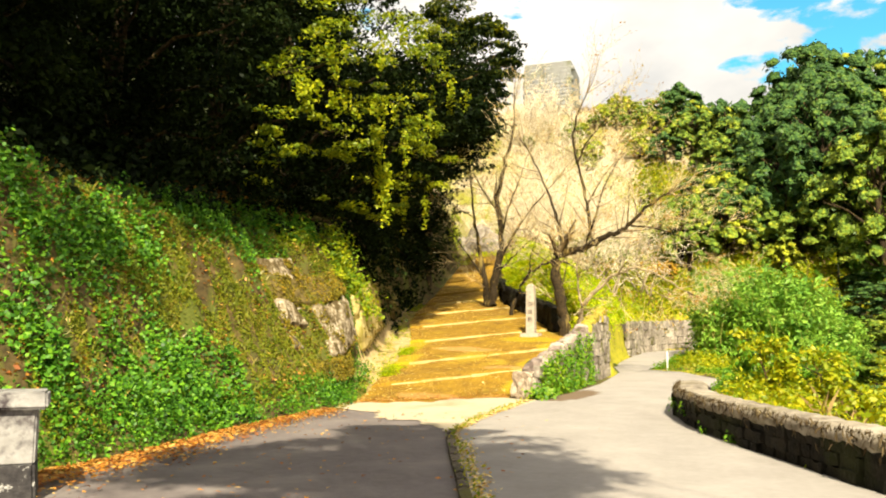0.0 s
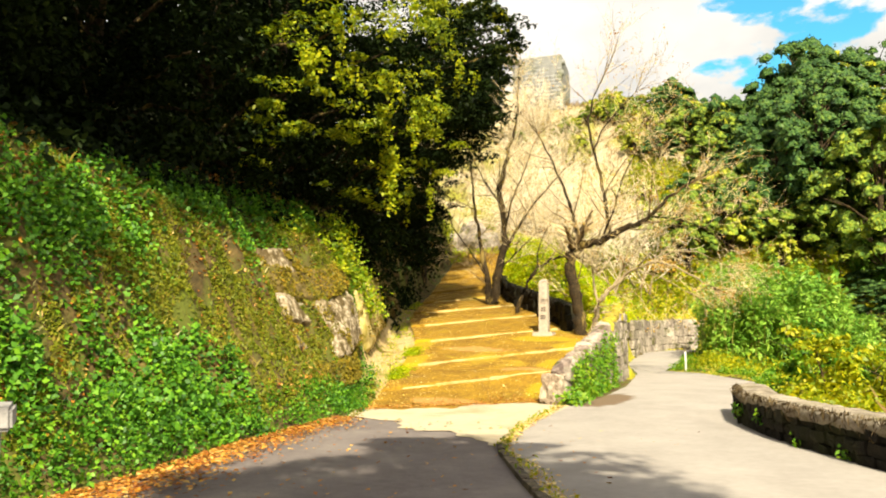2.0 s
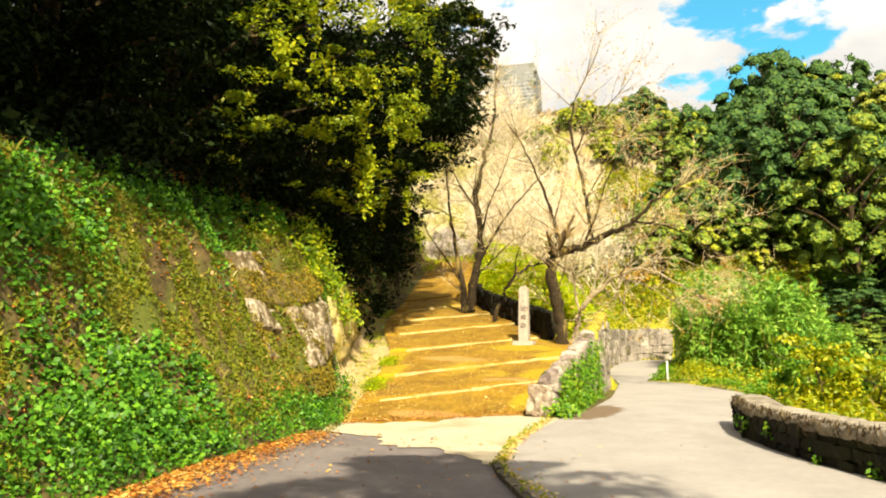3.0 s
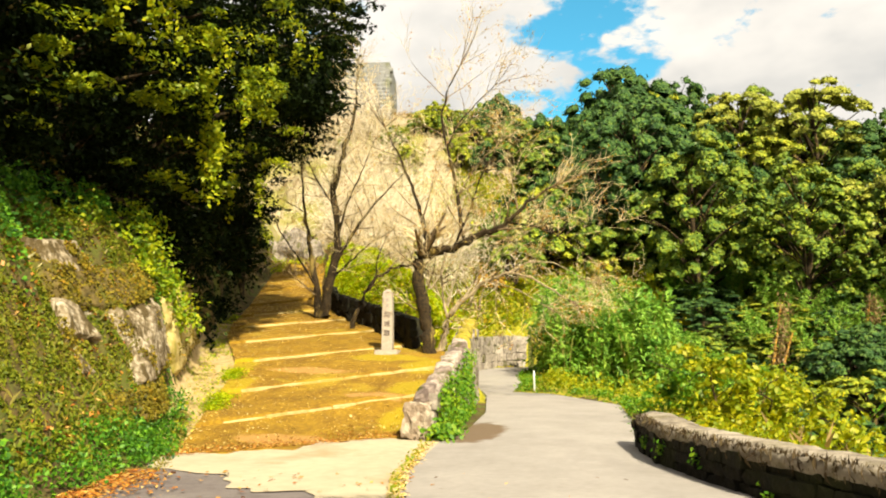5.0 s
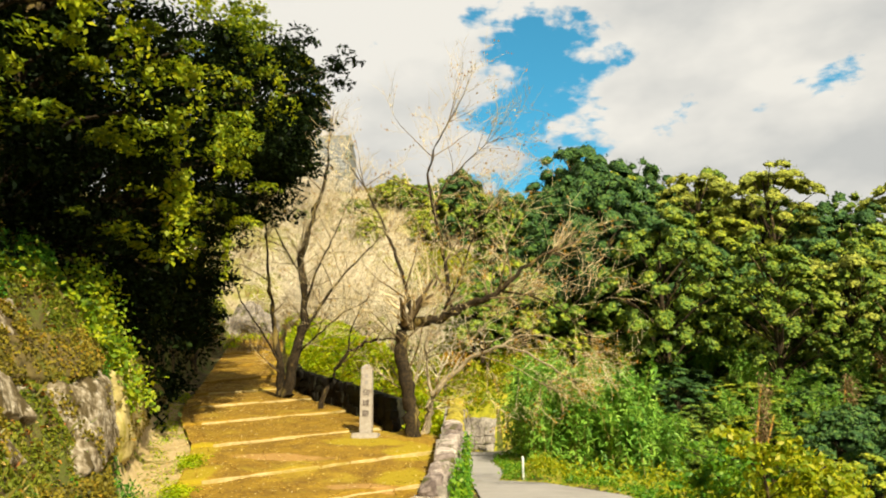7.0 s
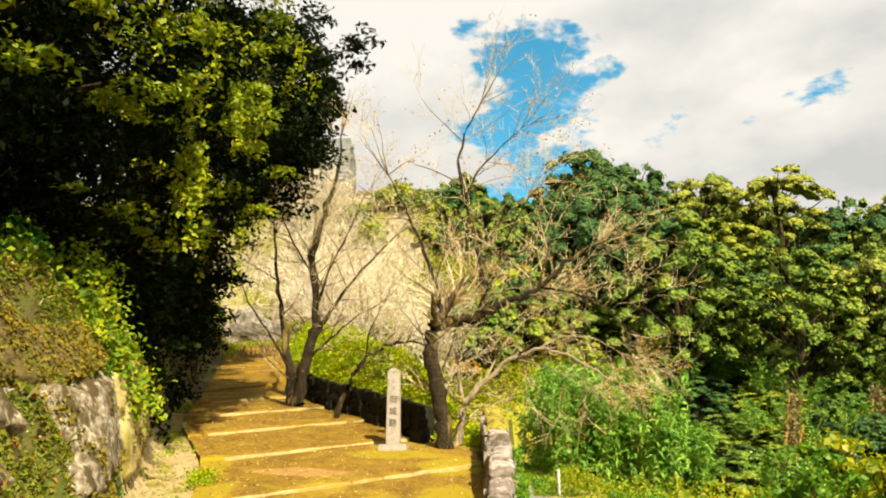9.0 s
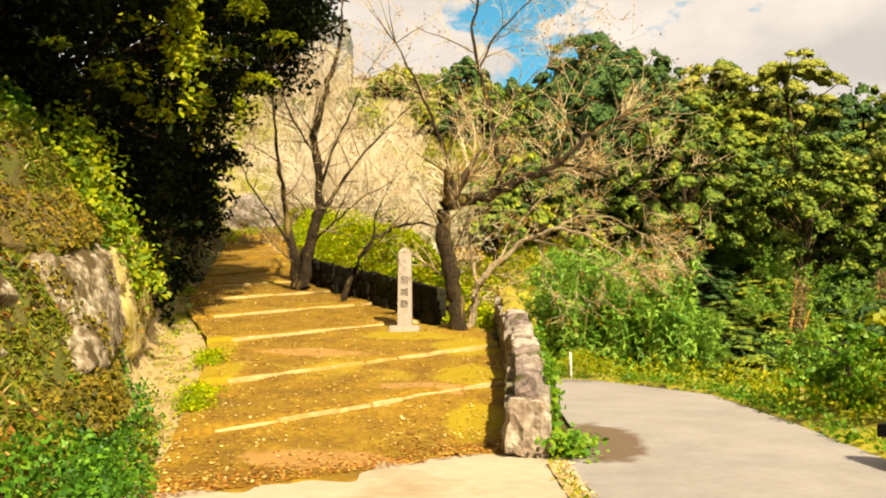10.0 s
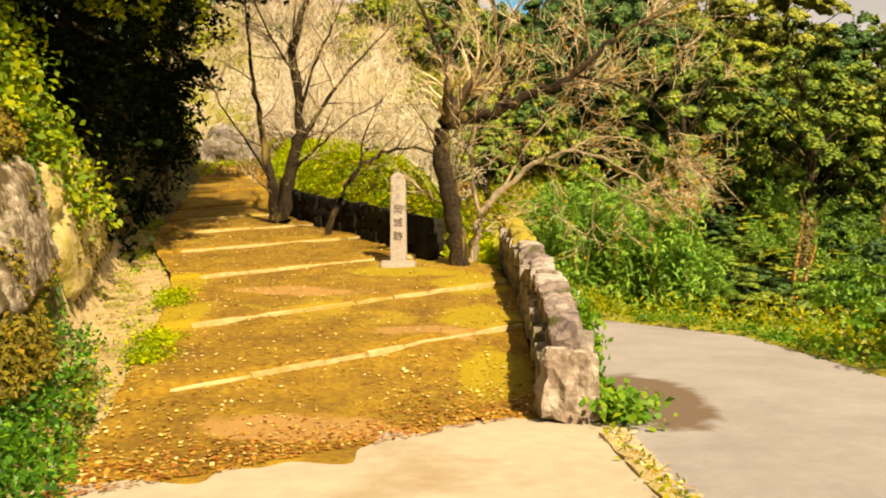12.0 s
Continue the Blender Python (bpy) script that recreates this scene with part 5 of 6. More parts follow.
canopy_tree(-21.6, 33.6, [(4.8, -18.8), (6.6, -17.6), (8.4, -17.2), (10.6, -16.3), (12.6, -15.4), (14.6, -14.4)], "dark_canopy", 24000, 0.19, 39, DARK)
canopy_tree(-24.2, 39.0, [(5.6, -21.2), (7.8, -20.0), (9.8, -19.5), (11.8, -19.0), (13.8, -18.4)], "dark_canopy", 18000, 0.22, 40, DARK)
canopy_tree(-29.0, 45.5, [(8, -25.8), (10, -25.4), (12, -25.0), (14, -24.6)], "canopy", 12000, 0.26, 41, LIT)
fx, fy, fz = foot_at(-20.8, 38.6)
bank_tree((fx, fy, fz), 21.0 - fz, [(x - fx, y - fy, z - fz, r) for x, y, z, r in ((-18.5, 38, 19.5, 1.9), (-16.9, 38, 19.9, 1.3), (-15.9, 38, 18.9, 1.1), (-15.4, 38, 17.4, 1.0), (-16.8, 38, 17.0, 1.7), (-18.6, 38, 16.5, 2.0), (-17.3, 38, 14.6, 1.6), (-19.6, 38.5, 21.2, 1.8), (-16.2, 38, 15.4, 1.0))], "canopy", 15000, 0.24, 44, "tall evergreen tree with yellowing sunlit leaves")
# backing trees, added to close the bright gaps in the wood
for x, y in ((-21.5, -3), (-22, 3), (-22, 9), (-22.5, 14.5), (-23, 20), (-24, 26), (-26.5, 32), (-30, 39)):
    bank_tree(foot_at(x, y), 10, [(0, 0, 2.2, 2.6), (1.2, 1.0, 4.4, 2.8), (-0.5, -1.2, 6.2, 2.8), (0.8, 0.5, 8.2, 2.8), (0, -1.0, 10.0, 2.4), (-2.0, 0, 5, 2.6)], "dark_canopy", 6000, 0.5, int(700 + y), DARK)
# tree behind the start, never in view, added to shade the canopy
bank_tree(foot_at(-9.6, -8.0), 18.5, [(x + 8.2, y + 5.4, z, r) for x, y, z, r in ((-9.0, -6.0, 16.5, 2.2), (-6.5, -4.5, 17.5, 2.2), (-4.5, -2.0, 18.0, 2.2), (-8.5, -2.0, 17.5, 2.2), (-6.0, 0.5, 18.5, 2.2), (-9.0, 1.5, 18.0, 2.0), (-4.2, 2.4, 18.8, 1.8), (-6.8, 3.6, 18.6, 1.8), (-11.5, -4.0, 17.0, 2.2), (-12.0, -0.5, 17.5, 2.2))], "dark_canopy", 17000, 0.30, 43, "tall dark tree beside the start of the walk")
# tree beside the start, out of view, added so that its crown shades the road
bank_tree(foot_at(13.0, -8.0), 13, [(x - 14.1, y + 6.1, z, r) for x, y, z, r in ((1.0, -1.5, 13.0, 1.8), (3.0, 0.6, 13.0, 1.9), (4.4, -1.0, 13.2, 1.8), (2.0, 2.2, 13.0, 1.5), (5.4, -2.4, 13.2, 1.6), (2.6, -2.8, 13.6, 1.9))], "canopy", 19000, 0.22, 42, "broad tree reaching over the road", trunk_r=0.16, limb=0.3)


# ---- woods on the far side of the valley ----
def broadleaf(rng, height, wide, mat, label, tufts=92, leaves=18, leaf=0.31, flat=0.66, deep=0.86, hang=0.22, size=(0.11, 0.26)):
    """A wild broadleaf tree: its crown is built of overlapping leafy tufts with dark gaps between them."""
    tree = empty("forest_tree", (0, 0, 0), label, "tree", "woods on the far slope")
    mid = height * (1 - deep / 2)
    lines = [(np.array([(0, 0, -2.5), (0.1, 0, height * 0.25), (rng.normal() * 0.3, rng.normal() * 0.3, mid), (rng.normal() * 0.4, rng.normal() * 0.4, height * 0.92)]), np.array([0.30, 0.24, 0.15, 0.04]))]
    P, D, V4 = [], [], []
    el = np.radians([-32, 4, 42, 80])
    for i in range(tufts):
        u = 1 - 1.7 * (i + rng.uniform(0, 1)) / tufts
        a = i * 2.39996 + rng.normal() * 0.45
        ring = math.sqrt(max(0.0, 1 - abs(u) ** (1.7 if u > 0 else 2.4)))
        far = rng.uniform(0.70, 1.14)
        c = np.array([math.cos(a) * ring * wide * far, math.sin(a) * ring * wide * far, mid + u * height * deep / 2 * (far if u > 0 else 1)])
        r = wide * rng.uniform(*size)
        bend = lambda p: p - np.array([0, 0, hang / r]) * (p[..., :1] ** 2 + p[..., 1:2] ** 2) + (p[..., :1] * math.cos(a) + p[..., 1:2] * math.sin(a)) * np.array([0, 0, -0.3])
        # the tuft's body: a ragged dome of sprays
        az = np.arange(8) * np.pi / 4 + rng.uniform(0, 1)
        g = np.stack([np.cos(el)[:, None] * np.cos(az), np.cos(el)[:, None] * np.sin(az), np.repeat(np.sin(el)[:, None], 8, 1)], -1)
        g = g * rng.uniform(0.50, 1.10, (4, 8, 1)) * np.array([r, r, r * flat]) * 0.92
        V4.append(bend(g) + c)
        d = unit(rng.normal(size=(leaves, 3)) * (1, 1, 0.8) + (0, 0, 0.5))
        P.append(bend(d * (0.80 + 0.30 * rng.random((leaves, 1))) * np.array([r, r, r * flat])) + c)
        D.append(d)
        if i % 3 == 0:
            s = np.array([0, 0, max(0.2 * height, c[2] - 0.22 * height)])
            lines.append((np.array([s, s * 0.5 + c * 0.5 + (0, 0, 0.03 * height), c]), np.array([0.09, 0.06, 0.02])))
    V, F = tubes(lines, 6)
    part("trunk", mesh_np("trunk", V, F, True), M["bark"], tree)
    q = np.arange(32).reshape(4, 8)
    quad = np.stack([q[:-1], np.roll(q, -1, 1)[:-1], np.roll(q, -1, 1)[1:], q[1:]], -1).reshape(-1, 4)
    faces = (quad[None] + 32 * np.arange(tufts)[:, None, None]).reshape(-1, 4)
    crown = mesh_np("crown", np.concatenate(V4).reshape(-1, 3), faces, True)
    spray = leaf_mesh("spray", np.concatenate(P), leaf, 0.25, 0.6, np.concatenate(D) * 1.5, 0.2, rng=rng)
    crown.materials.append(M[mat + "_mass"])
    spray.materials.append(M[mat])
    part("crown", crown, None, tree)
    tagged(part("leaf_spray", spray, None, tree), kind="stuff")
    return tree


def plant_out(protos, k, used, m, scale):
    """Puts the first of a kind in its place and copies it from then on."""
    if k not in used:
        used.add(k)
        protos[k].matrix_basis = m @ Matrix.Diagonal((*scale, 1))
        return protos[k]
    c = copy_thing(protos[k], m)
    c.scale = scale
    return c


rng = np.random.default_rng(50)
FOREST = [broadleaf(rng, 12, 4.6, "forest_a", "deep green broadleaf tree on the far slope"),
          broadleaf(rng, 12.5, 4.3, "forest_b", "green broadleaf tree on the far slope", tufts=100),
          broadleaf(rng, 11, 4.8, "forest_c", "yellow-green broadleaf tree on the far slope", flat=0.42, deep=0.8),
          broadleaf(rng, 13.5, 3.7, "forest_b", "tall narrow green tree on the far slope", deep=0.9),
          broadleaf(rng, 12, 5.2, "forest_a", "broad deep green tree on the far slope", tufts=110),
          broadleaf(rng, 12.5, 4.2, "forest_d", "dull olive tree with pale trunk on the far slope", tufts=84, flat=0.42, deep=0.78)]
rs = random.Random(77)
used = set()
for s0 in np.arange(4, 50, 6.0):
    for x0 in np.arange(-9, 52, 6.6):
        x = x0 + rs.uniform(-1.9, 1.9)
        y = s0 + 57 - 0.35 * x + rs.uniform(-1.8, 1.8)
        if x > 8 + (y - 11) * 0.62 or x < -7 + 0.12 * (y - 60) or (y < 60 and x < 5):
            continue
        z = float(land(np.float64(x), np.float64(y)))
        olive = 0.35 + 1.3 * float(smooth(6, 15, np.float64(x)))
        k = rs.choices(range(6), (5, 4, 3 * olive if s0 > 14 else 0, 3, 4, 3 * olive))[0]
        sc = rs.uniform(0.80, 1.25) * (0.8 if s0 < 12 else 1.0)
        plant_out(FOREST, k, used, Matrix.Translation((x, y, z - 0.4)) @ Matrix.Rotation(rs.uniform(0, 6.28), 4, "Z"), (sc, sc, sc * rs.uniform(0.86, 1.12)))
# low leafy growth over the floor of the valley
for y0 in np.arange(38, 63, 3.7):
    for x0 in np.arange(0.5, 31, 3.6):
        x, y = x0 + rs.uniform(-1.5, 1.5), y0 + rs.uniform(-1.5, 1.5)
        if x > 5 + (y - 16) * 0.62 or (x < 1.2 and y > 52) or (x < 1 and y < 44) :
            continue
        z = float(land(np.float64(x), np.float64(y)))
        top = 0.2 + 0.26 * (y - 42) + 0.10 * x + rs.uniform(-1.0, 1.4)
        k = rs.choices((0, 1, 2, 4), (2, 4, 2, 1))[0]
        tall = max(0.22, (top - z) / 12)
        wide = rs.uniform(0.42, 0.66)
        plant_out(FOREST, k, used, Matrix.Translation((x, y, z - 0.3)) @ Matrix.Rotation(rs.uniform(0, 6.28), 4, "Z"), (wide, wide, tall))
# the high dome of trees on the crest, and its shoulder
for k, x, y, wide, tall in ((2, 2.4, 97.0, 1.10, 1.42), (4, 5.8, 96.0, 1.0, 1.30), (1, -1.0, 97.0, 0.8, 1.32), (1, 14.6, 97, 0.9, 1.2), (3, 19.5, 96, 0.9, 0.95)):
    plant_out(FOREST, k, used, pose(x, y, float(land(x, y)) - 0.3, 0, 0, 47 * x), (wide, wide, tall))


def fir_sapling(at, height):
    """A young fir with tiers of level boughs."""
    rg = np.random.default_rng(5)
    tree = empty("fir_sapling", at, "young fir with level tiers of green boughs", "tree")
    boughs, P = [], []
    for z in np.linspace(0.12, 0.97, 13):
        for j in range(6):
            a, r = j * 1.047 + rg.uniform(-0.3, 0.3) + z * 5, height * 0.42 * (1.02 - z)
            tip = np.array([math.cos(a) * r, math.sin(a) * r, height * z + 0.10 * r])
            boughs.append((np.array([(0, 0, height * z), tip * (0.5, 0.5, 1), tip]), np.array([0.018, 0.012, 0.004])))
            q = rg.uniform(0.1, 1, 46)[:, None]
            P.append(np.array([[0, 0, height * z]]) * (1 - q) + tip * q + rg.normal(size=(46, 3)) * (0.07, 0.07, 0.03))
    V, F = tubes([(np.array([(0, 0, -1.0), (0, 0, height * 0.5), (0, 0, height)]), np.array([0.07, 0.045, 0.01]))] + boughs, 5)
    part("trunk", mesh_np("trunk", V, F, True), M["bark"], tree)
    part("foliage", leaf_mesh("foliage", np.concatenate(P), 0.20, 0.8, 0.25, rng=rg), M["cedar"], tree)
    return tree


fir_sapling((4.2, 60.5, float(land(4.2, 60.5)) - 0.1), 5.4 - float(land(4.2, 60.5)))
# woods and scrub on the castle hill
HILL = []
for mat, h, r, lab in (("forest_b", 5.5, 2.5, "green tree on the castle hill"), ("forest_c", 4.6, 2.3, "yellow-green bush on the castle hill"), ("autumn", 3.6, 1.7, "orange autumn tree on the castle hill"), ("forest_a", 6.0, 2.7, "deep green tree on the castle hill")):
    t = broadleaf(rng, h, r, mat, lab, tufts=34, leaves=12, leaf=0.26, deep=0.9, size=(0.17, 0.36))
    t.name = "hill_tree"
    t["group"] = "trees on the castle hill"
    HILL.append(t)
used = set()
CASTLE_CLEAR = lambda x, y: (x + 25.6) ** 2 + (y - 75) ** 2 < 40 or (x < -23 and y > 70)
for i in range(360):
    x, y = rs.uniform(-27, 0), rs.uniform(50, 86)
    side = x / y
    if float(side_distance(ROAD_L, np.array(x), np.array(y))[0]) < 3 or side > -0.035 or CASTLE_CLEAR(x, y):
        continue
    if side < -0.30 and rs.random() < 0.35:
        continue
    upper = y > 66 + 20 * (-0.17 - side)
    if side < -0.175 and not upper:
        k, sc = rs.choices((1, 2, 0), (8, 1, 1))[0], rs.uniform(0.22, 0.5) if side > -0.3 else rs.uniform(0.14, 0.30)
        if rs.random() < 0.45:
            continue
    else:
        k, sc = rs.choices((0, 1, 2, 3), (5, 3, 0.5, 5))[0], rs.uniform(0.5, 0.9)
        if side < -0.2:
            k, sc = rs.choices((1, 0, 2), (6, 2, 2))[0], rs.uniform(0.28, 0.55)
    plant_out(HILL, k, used, Matrix.Translation((x, y, float(land(np.float64(x), np.float64(y))) - 0.2)) @ Matrix.Rotation(rs.uniform(0, 6.28), 4, "Z"), (sc, sc, sc * rs.uniform(0.8, 1.1)))


# ---- bamboo beyond the bend ----
def bamboo(rng, height, leaves):
    """A clump of arching canes; narrow leaves hang along side branches."""
    clump = empty("bamboo", (0, 0, 0), "feathery green bamboo clump beyond the road", "bamboo", "bamboo grove")
    canes, P, D = [], [], []
    for i in range(7):
        a, lean = rng.uniform(0, 6.28), rng.uniform(0.05, 0.30) * height
        b = np.array([rng.normal() * 0.35, rng.normal() * 0.35, -0.3])
        k = np.linspace(0, 1, 8)[:, None]
        h = height * rng.uniform(0.7, 1.1)
        pts = b + np.array([[math.cos(a), math.sin(a), 0]]) * lean * k ** 2.4 + np.array([[0, 0, 1.0]]) * h * (k - 0.10 * k ** 4)
        canes.append((pts, np.linspace(0.03, 0.006, 8)))
        for q in np.linspace(0.10, 0.99, 17):
            c = np.array([np.interp(q, k[:, 0], pts[:, j]) for j in range(3)])
            for w in range(2):
                az = rng.uniform(0, 6.28)
                out = np.array([math.cos(az), math.sin(az), 0.0])
                n = leaves // 238
                u = rng.uniform(0.1, 1.0, n)[:, None]
                length = rng.uniform(0.5, 1.0) * (1.15 - 0.55 * q)
                P.append(c + out * u * length + np.array([0, 0, 0.16]) * u - np.array([0, 0, 0.42]) * u ** 2 + rng.normal(size=(n, 3)) * 0.05)
                D.append(np.repeat(out[None] * 0.5, n, 0))
    for one in canes:
        V, F = tubes([one], 5)
        part("cane", mesh_np("cane", V, F, True), M["cane"], clump)
    P = np.concatenate(P)
    part("foliage", leaf_mesh("foliage", P, 0.40, 1.0, 0.24, np.concatenate(D), 0.15, rng=rng), M["bamboo"], clump)
    return clump


def dead_stalks(x, y, high, lean):
    z = float(land(x, y))
    dead = empty("dead_bamboo", (x, y, z - 0.1), "leaning dry orange bamboo stalks among the green", "bamboo")
    for i, (k0, h) in enumerate(((1.0, 1.0), (0.7, 0.85), (1.3, 0.75), (0.4, 0.6))):
        k = np.linspace(0, 1, 9)[:, None]
        tip = np.array([[lean * k0, 0.1 * i, (high - z) * h]])
        V, F = tubes([(np.array([[0.12 * i - 0.2, 0, 0]]) + tip * k + np.array([[0, 0, 0.3]]) * np.sin(k * 3.1), np.linspace(0.09, 0.03, 9))], 6)
        part("cane", mesh_np("cane", V, F, True), M["dead_cane"], dead)
    q = rng.uniform(0.45, 1.0, 700)[:, None]
    part("foliage", leaf_mesh("foliage", np.array([[lean, 0, high - z]]) * q + rng.normal(size=(700, 3)) * (0.22, 0.2, 0.3), 0.22, 0.3, 0.3, droop=0.8, rng=rng), M["dry"], dead)


dead_stalks(4.9, 48.6, 5.2, 1.0)
dead_stalks(11.4, 54.0, 5.8, 0.6)
dead_stalks(15.5, 57.0, 7.6, -0.5)
dead_stalks(19.0, 60.0, 9.0, 0.4)
dead_stalks(13.0, 72.5, 15.6, 0.5)
dead_stalks(14.4, 73.0, 16.0, -0.4)
BAMB = [bamboo(rng, 6.5, 1430), bamboo(rng, 7.6, 1430), bamboo(rng, 5.6, 1430)]
used = set()
for i in range(120):
    a, k = rs.uniform(0, 6.28), math.sqrt(rs.random())
    x, y = -3.9 + 4.9 * k * math.cos(a), 46.5 + 7.5 * k * math.sin(a)
    dR = float(side_distance(ROAD_R, np.array(x), np.array(y))[0])
    if dR > -0.9 or float(side_distance(ROAD_L, np.array(x), np.array(y))[0]) > -1:
        continue
    z = float(land(np.float64(x), np.float64(y)))
    top = 7.0 - 0.15 * (x + 4.3) ** 2 + 0.08 * (y - 47) + rs.uniform(-1.2, 0.3)
    kind = rs.randrange(3)
    sc = 1.05 * (top - z) / (6.6, 7.6, 5.7)[kind]
    if sc < 0.18:
        continue
    wide = min(1.0, max(0.55, sc))
    plant_out(BAMB, kind, used, Matrix.Translation((x, y, z)) @ Matrix.Rotation(rs.uniform(0, 6.28), 4, "Z"), (wide, wide, sc))
# taller plumes at the foot of the far woods
for i in range(70):
    x = rs.uniform(1.0, 26)
    y = 59 - 0.15 * x + rs.uniform(-7, 7)
    if abs(x + 7 - 0.231 * (y - 12)) < 1.5 and y < 62:   # a clearing before the young fir
        continue
    z = float(land(np.float64(x), np.float64(y)))
    top = 5.6 + 0.42 * (y - 58) + 0.12 * x + rs.uniform(-1.4, 1.8)
    kind = rs.randrange(3)
    sc = min(1.5, max(0.6, (top - z) / (6.6, 7.6, 5.7)[kind]))
    plant_out(BAMB, kind, used, Matrix.Translation((x, y, z)) @ Matrix.Rotation(rs.uniform(0, 6.28), 4, "Z"), (sc, sc, sc))


# ---- shrubs outside the low wall ----
for i, (x, y, h, r, mat) in enumerate(((-1.7, 20.6, 1.7, 0.95, "weed"), (-0.6, 21.8, 1.6, 1.0, "weed"), (-2.0, 22.9, 1.5, 0.8, "verge"), (0.6, 20.2, 1.5, 1.0, "weed"), (-0.4, 24.6, 1.8, 1.0, "verge"), (1.4, 27.8, 2.6, 1.3, "weed"), (2.4, 23.5, 2.4, 1.4, "verge"), (-0.8, 28.5, 2.0, 1.2, "bamboo"), (3.6, 19.0, 2.6, 1.5, "weed"), (4.4, 15.2, 2.4, 1.4, "verge"))):
    t = leafy_tree("shrub", np.random.default_rng(300 + i), h, r, mat, 0.13, 1900, 14, "sunlit yellow-green shrub on the slope outside the low wall", low=0.1, flat=0.8, trunk_r=0.03, blob_r=0.42)
    t.matrix_basis = Matrix.Translation((x, y, float(land(np.float64(x), np.float64(y))) - 0.05))


# ---- plants, grass and fallen leaves ----
def scatter(rng, n, xr, yr, keep):
    """Random places on the ground for which keep holds."""
    x, y = rng.uniform(*xr, n), rng.uniform(*yr, n)
    k = keep(x, y)
    x, y = x[k], y[k]
    return np.stack([x, y, land(x, y)], 1)


def clump(rng, P, n, r, h):
    """n points round each of the places, higher in the middle."""
    q = np.repeat(P, n, axis=0)
    d = rng.normal(size=(len(q), 3)) * (r, r, 0)
    fall = np.exp(-(d[:, 0] ** 2 + d[:, 1] ** 2) / (2 * r * r))
    q = q + d
    q[:, 2] = land(q[:, 0], q[:, 1]) + h * fall * rng.uniform(0.1, 1.0, len(q)) + 0.02
    return q


def stuff(name, me, mat, label, category):
    return tagged(part(name, me, M[mat]), label, category, kind="stuff")


rng = np.random.default_rng(60)
dist_foot = lambda x, y: side_distance(FOOT, x, y)[0]
ivy_n = lambda x, y: rough_noise(x, y, x, 1.3, 22)
ivy_m = lambda x, y: rough_noise(x, y, y, 3.4, 23)
face = lambda x, y: (lambda d, n, m: (d > 0.3) & (d < 3.2 + 0.06 * np.clip(y - 9, 0, 9) + 0.3 * n) & (m > -0.35) & (((y < 10.6 + 1.2 * n) & (n > -0.75)) | ((d > np.where(y > 17.5, 1.6, 2.2 + 0.5 * n)) & (d < np.where(y > 17.5, 3.4, 4.2)) & (m > -0.05))))(dist_foot(x, y), ivy_n(x, y), ivy_m(x, y))
P = scatter(rng, 2700, (-16, -8), (1, 21), face)
stuff("ivy", leaf_mesh("ivy", clump(rng, P, 84, 0.17, 0.52), 0.088, 0.55, 0.75, np.array([0.4, -0.3, 0.3]), 0.3, rng=rng), "ivy", "broad-leaved green creepers covering the bank", "creeper")
low = lambda x, y: (lambda d: (d > np.where(y > 15.5, -0.25, 0.0)) & (d < np.where(y > 16.2, 0.42, np.where(y > 10.5, 0.50, 0.8))) & (y > 3))(dist_foot(x, y))
P = scatter(rng, 3000, (-14, -8), (2, 20.6), low)
stuff("undergrowth", leaf_mesh("undergrowth", clump(rng, P, 52, 0.15, 0.36), 0.068, 0.5, 0.65, None, 0.2, rng=rng), "ivy", "low green leafy plants along the foot of the bank", "plants")
P = scatter(rng, 26000, (-20, -8), (1, 22), lambda x, y: (lambda d: (d > 0.5) & (d < 3.2))(dist_foot(x, y)))
stuff("bank_grass", blade_mesh("bank_grass", P[::3], 0.18, 0.018, 0.6, rng), "grass", "short mossy grass on the bank face", "grass")
P = scatter(rng, 30000, (-20, -8), (1, 22), lambda x, y: (lambda d: (d > 0.5) & (d < 5) & ((d > 2.4) | (rough_noise(x, y, y, 2.2, 77) > -0.1)))(dist_foot(x, y)))
P[:, 2] += 0.03
stuff("dead_leaves", leaf_mesh("dead_leaves", P, 0.10, 1.4, 0.6, rng=rng), "fallen", "dead brown leaves caught on the bank", "leaves")
P = scatter(rng, 170000, (-16.5, -8.5), (4, 22), lambda x, y: (lambda d: (d > 0.3) & (d < 3.6) & (rough_noise(x, y, d * 2, 3.0, 45) > -0.45) & ((y > 9.3 + 0.8 * rough_noise(x, y, y, 1.5, 41)) | (rough_noise(x, y, x, 1.5, 22) < -0.45)))(dist_foot(x, y)))
steep = P[np.abs(land(P[:, 0] + 0.05, P[:, 1]) - P[:, 2]) > 0.09]
steep = np.repeat(steep, 2, axis=0)
steep[:, :2] += rng.normal(size=(len(steep), 2)) * 0.06
steep[:, 2] = land(steep[:, 0], steep[:, 1])
P = np.concatenate([P, steep])
P[:, 2] += rng.uniform(0, 0.07, len(P))
stuff("bank_moss", leaf_mesh("bank_moss", P, 0.085, 0.4, 0.42, np.array([0.4, -0.2, 0.1]), 0.7, rng=rng), "moss", "moss and tiny plants covering the bank face", "moss")
# added near-black ferns that stand for the shade under the trees
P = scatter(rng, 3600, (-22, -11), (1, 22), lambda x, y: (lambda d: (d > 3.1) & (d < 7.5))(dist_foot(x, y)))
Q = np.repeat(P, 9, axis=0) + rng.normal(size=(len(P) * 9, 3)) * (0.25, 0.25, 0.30)
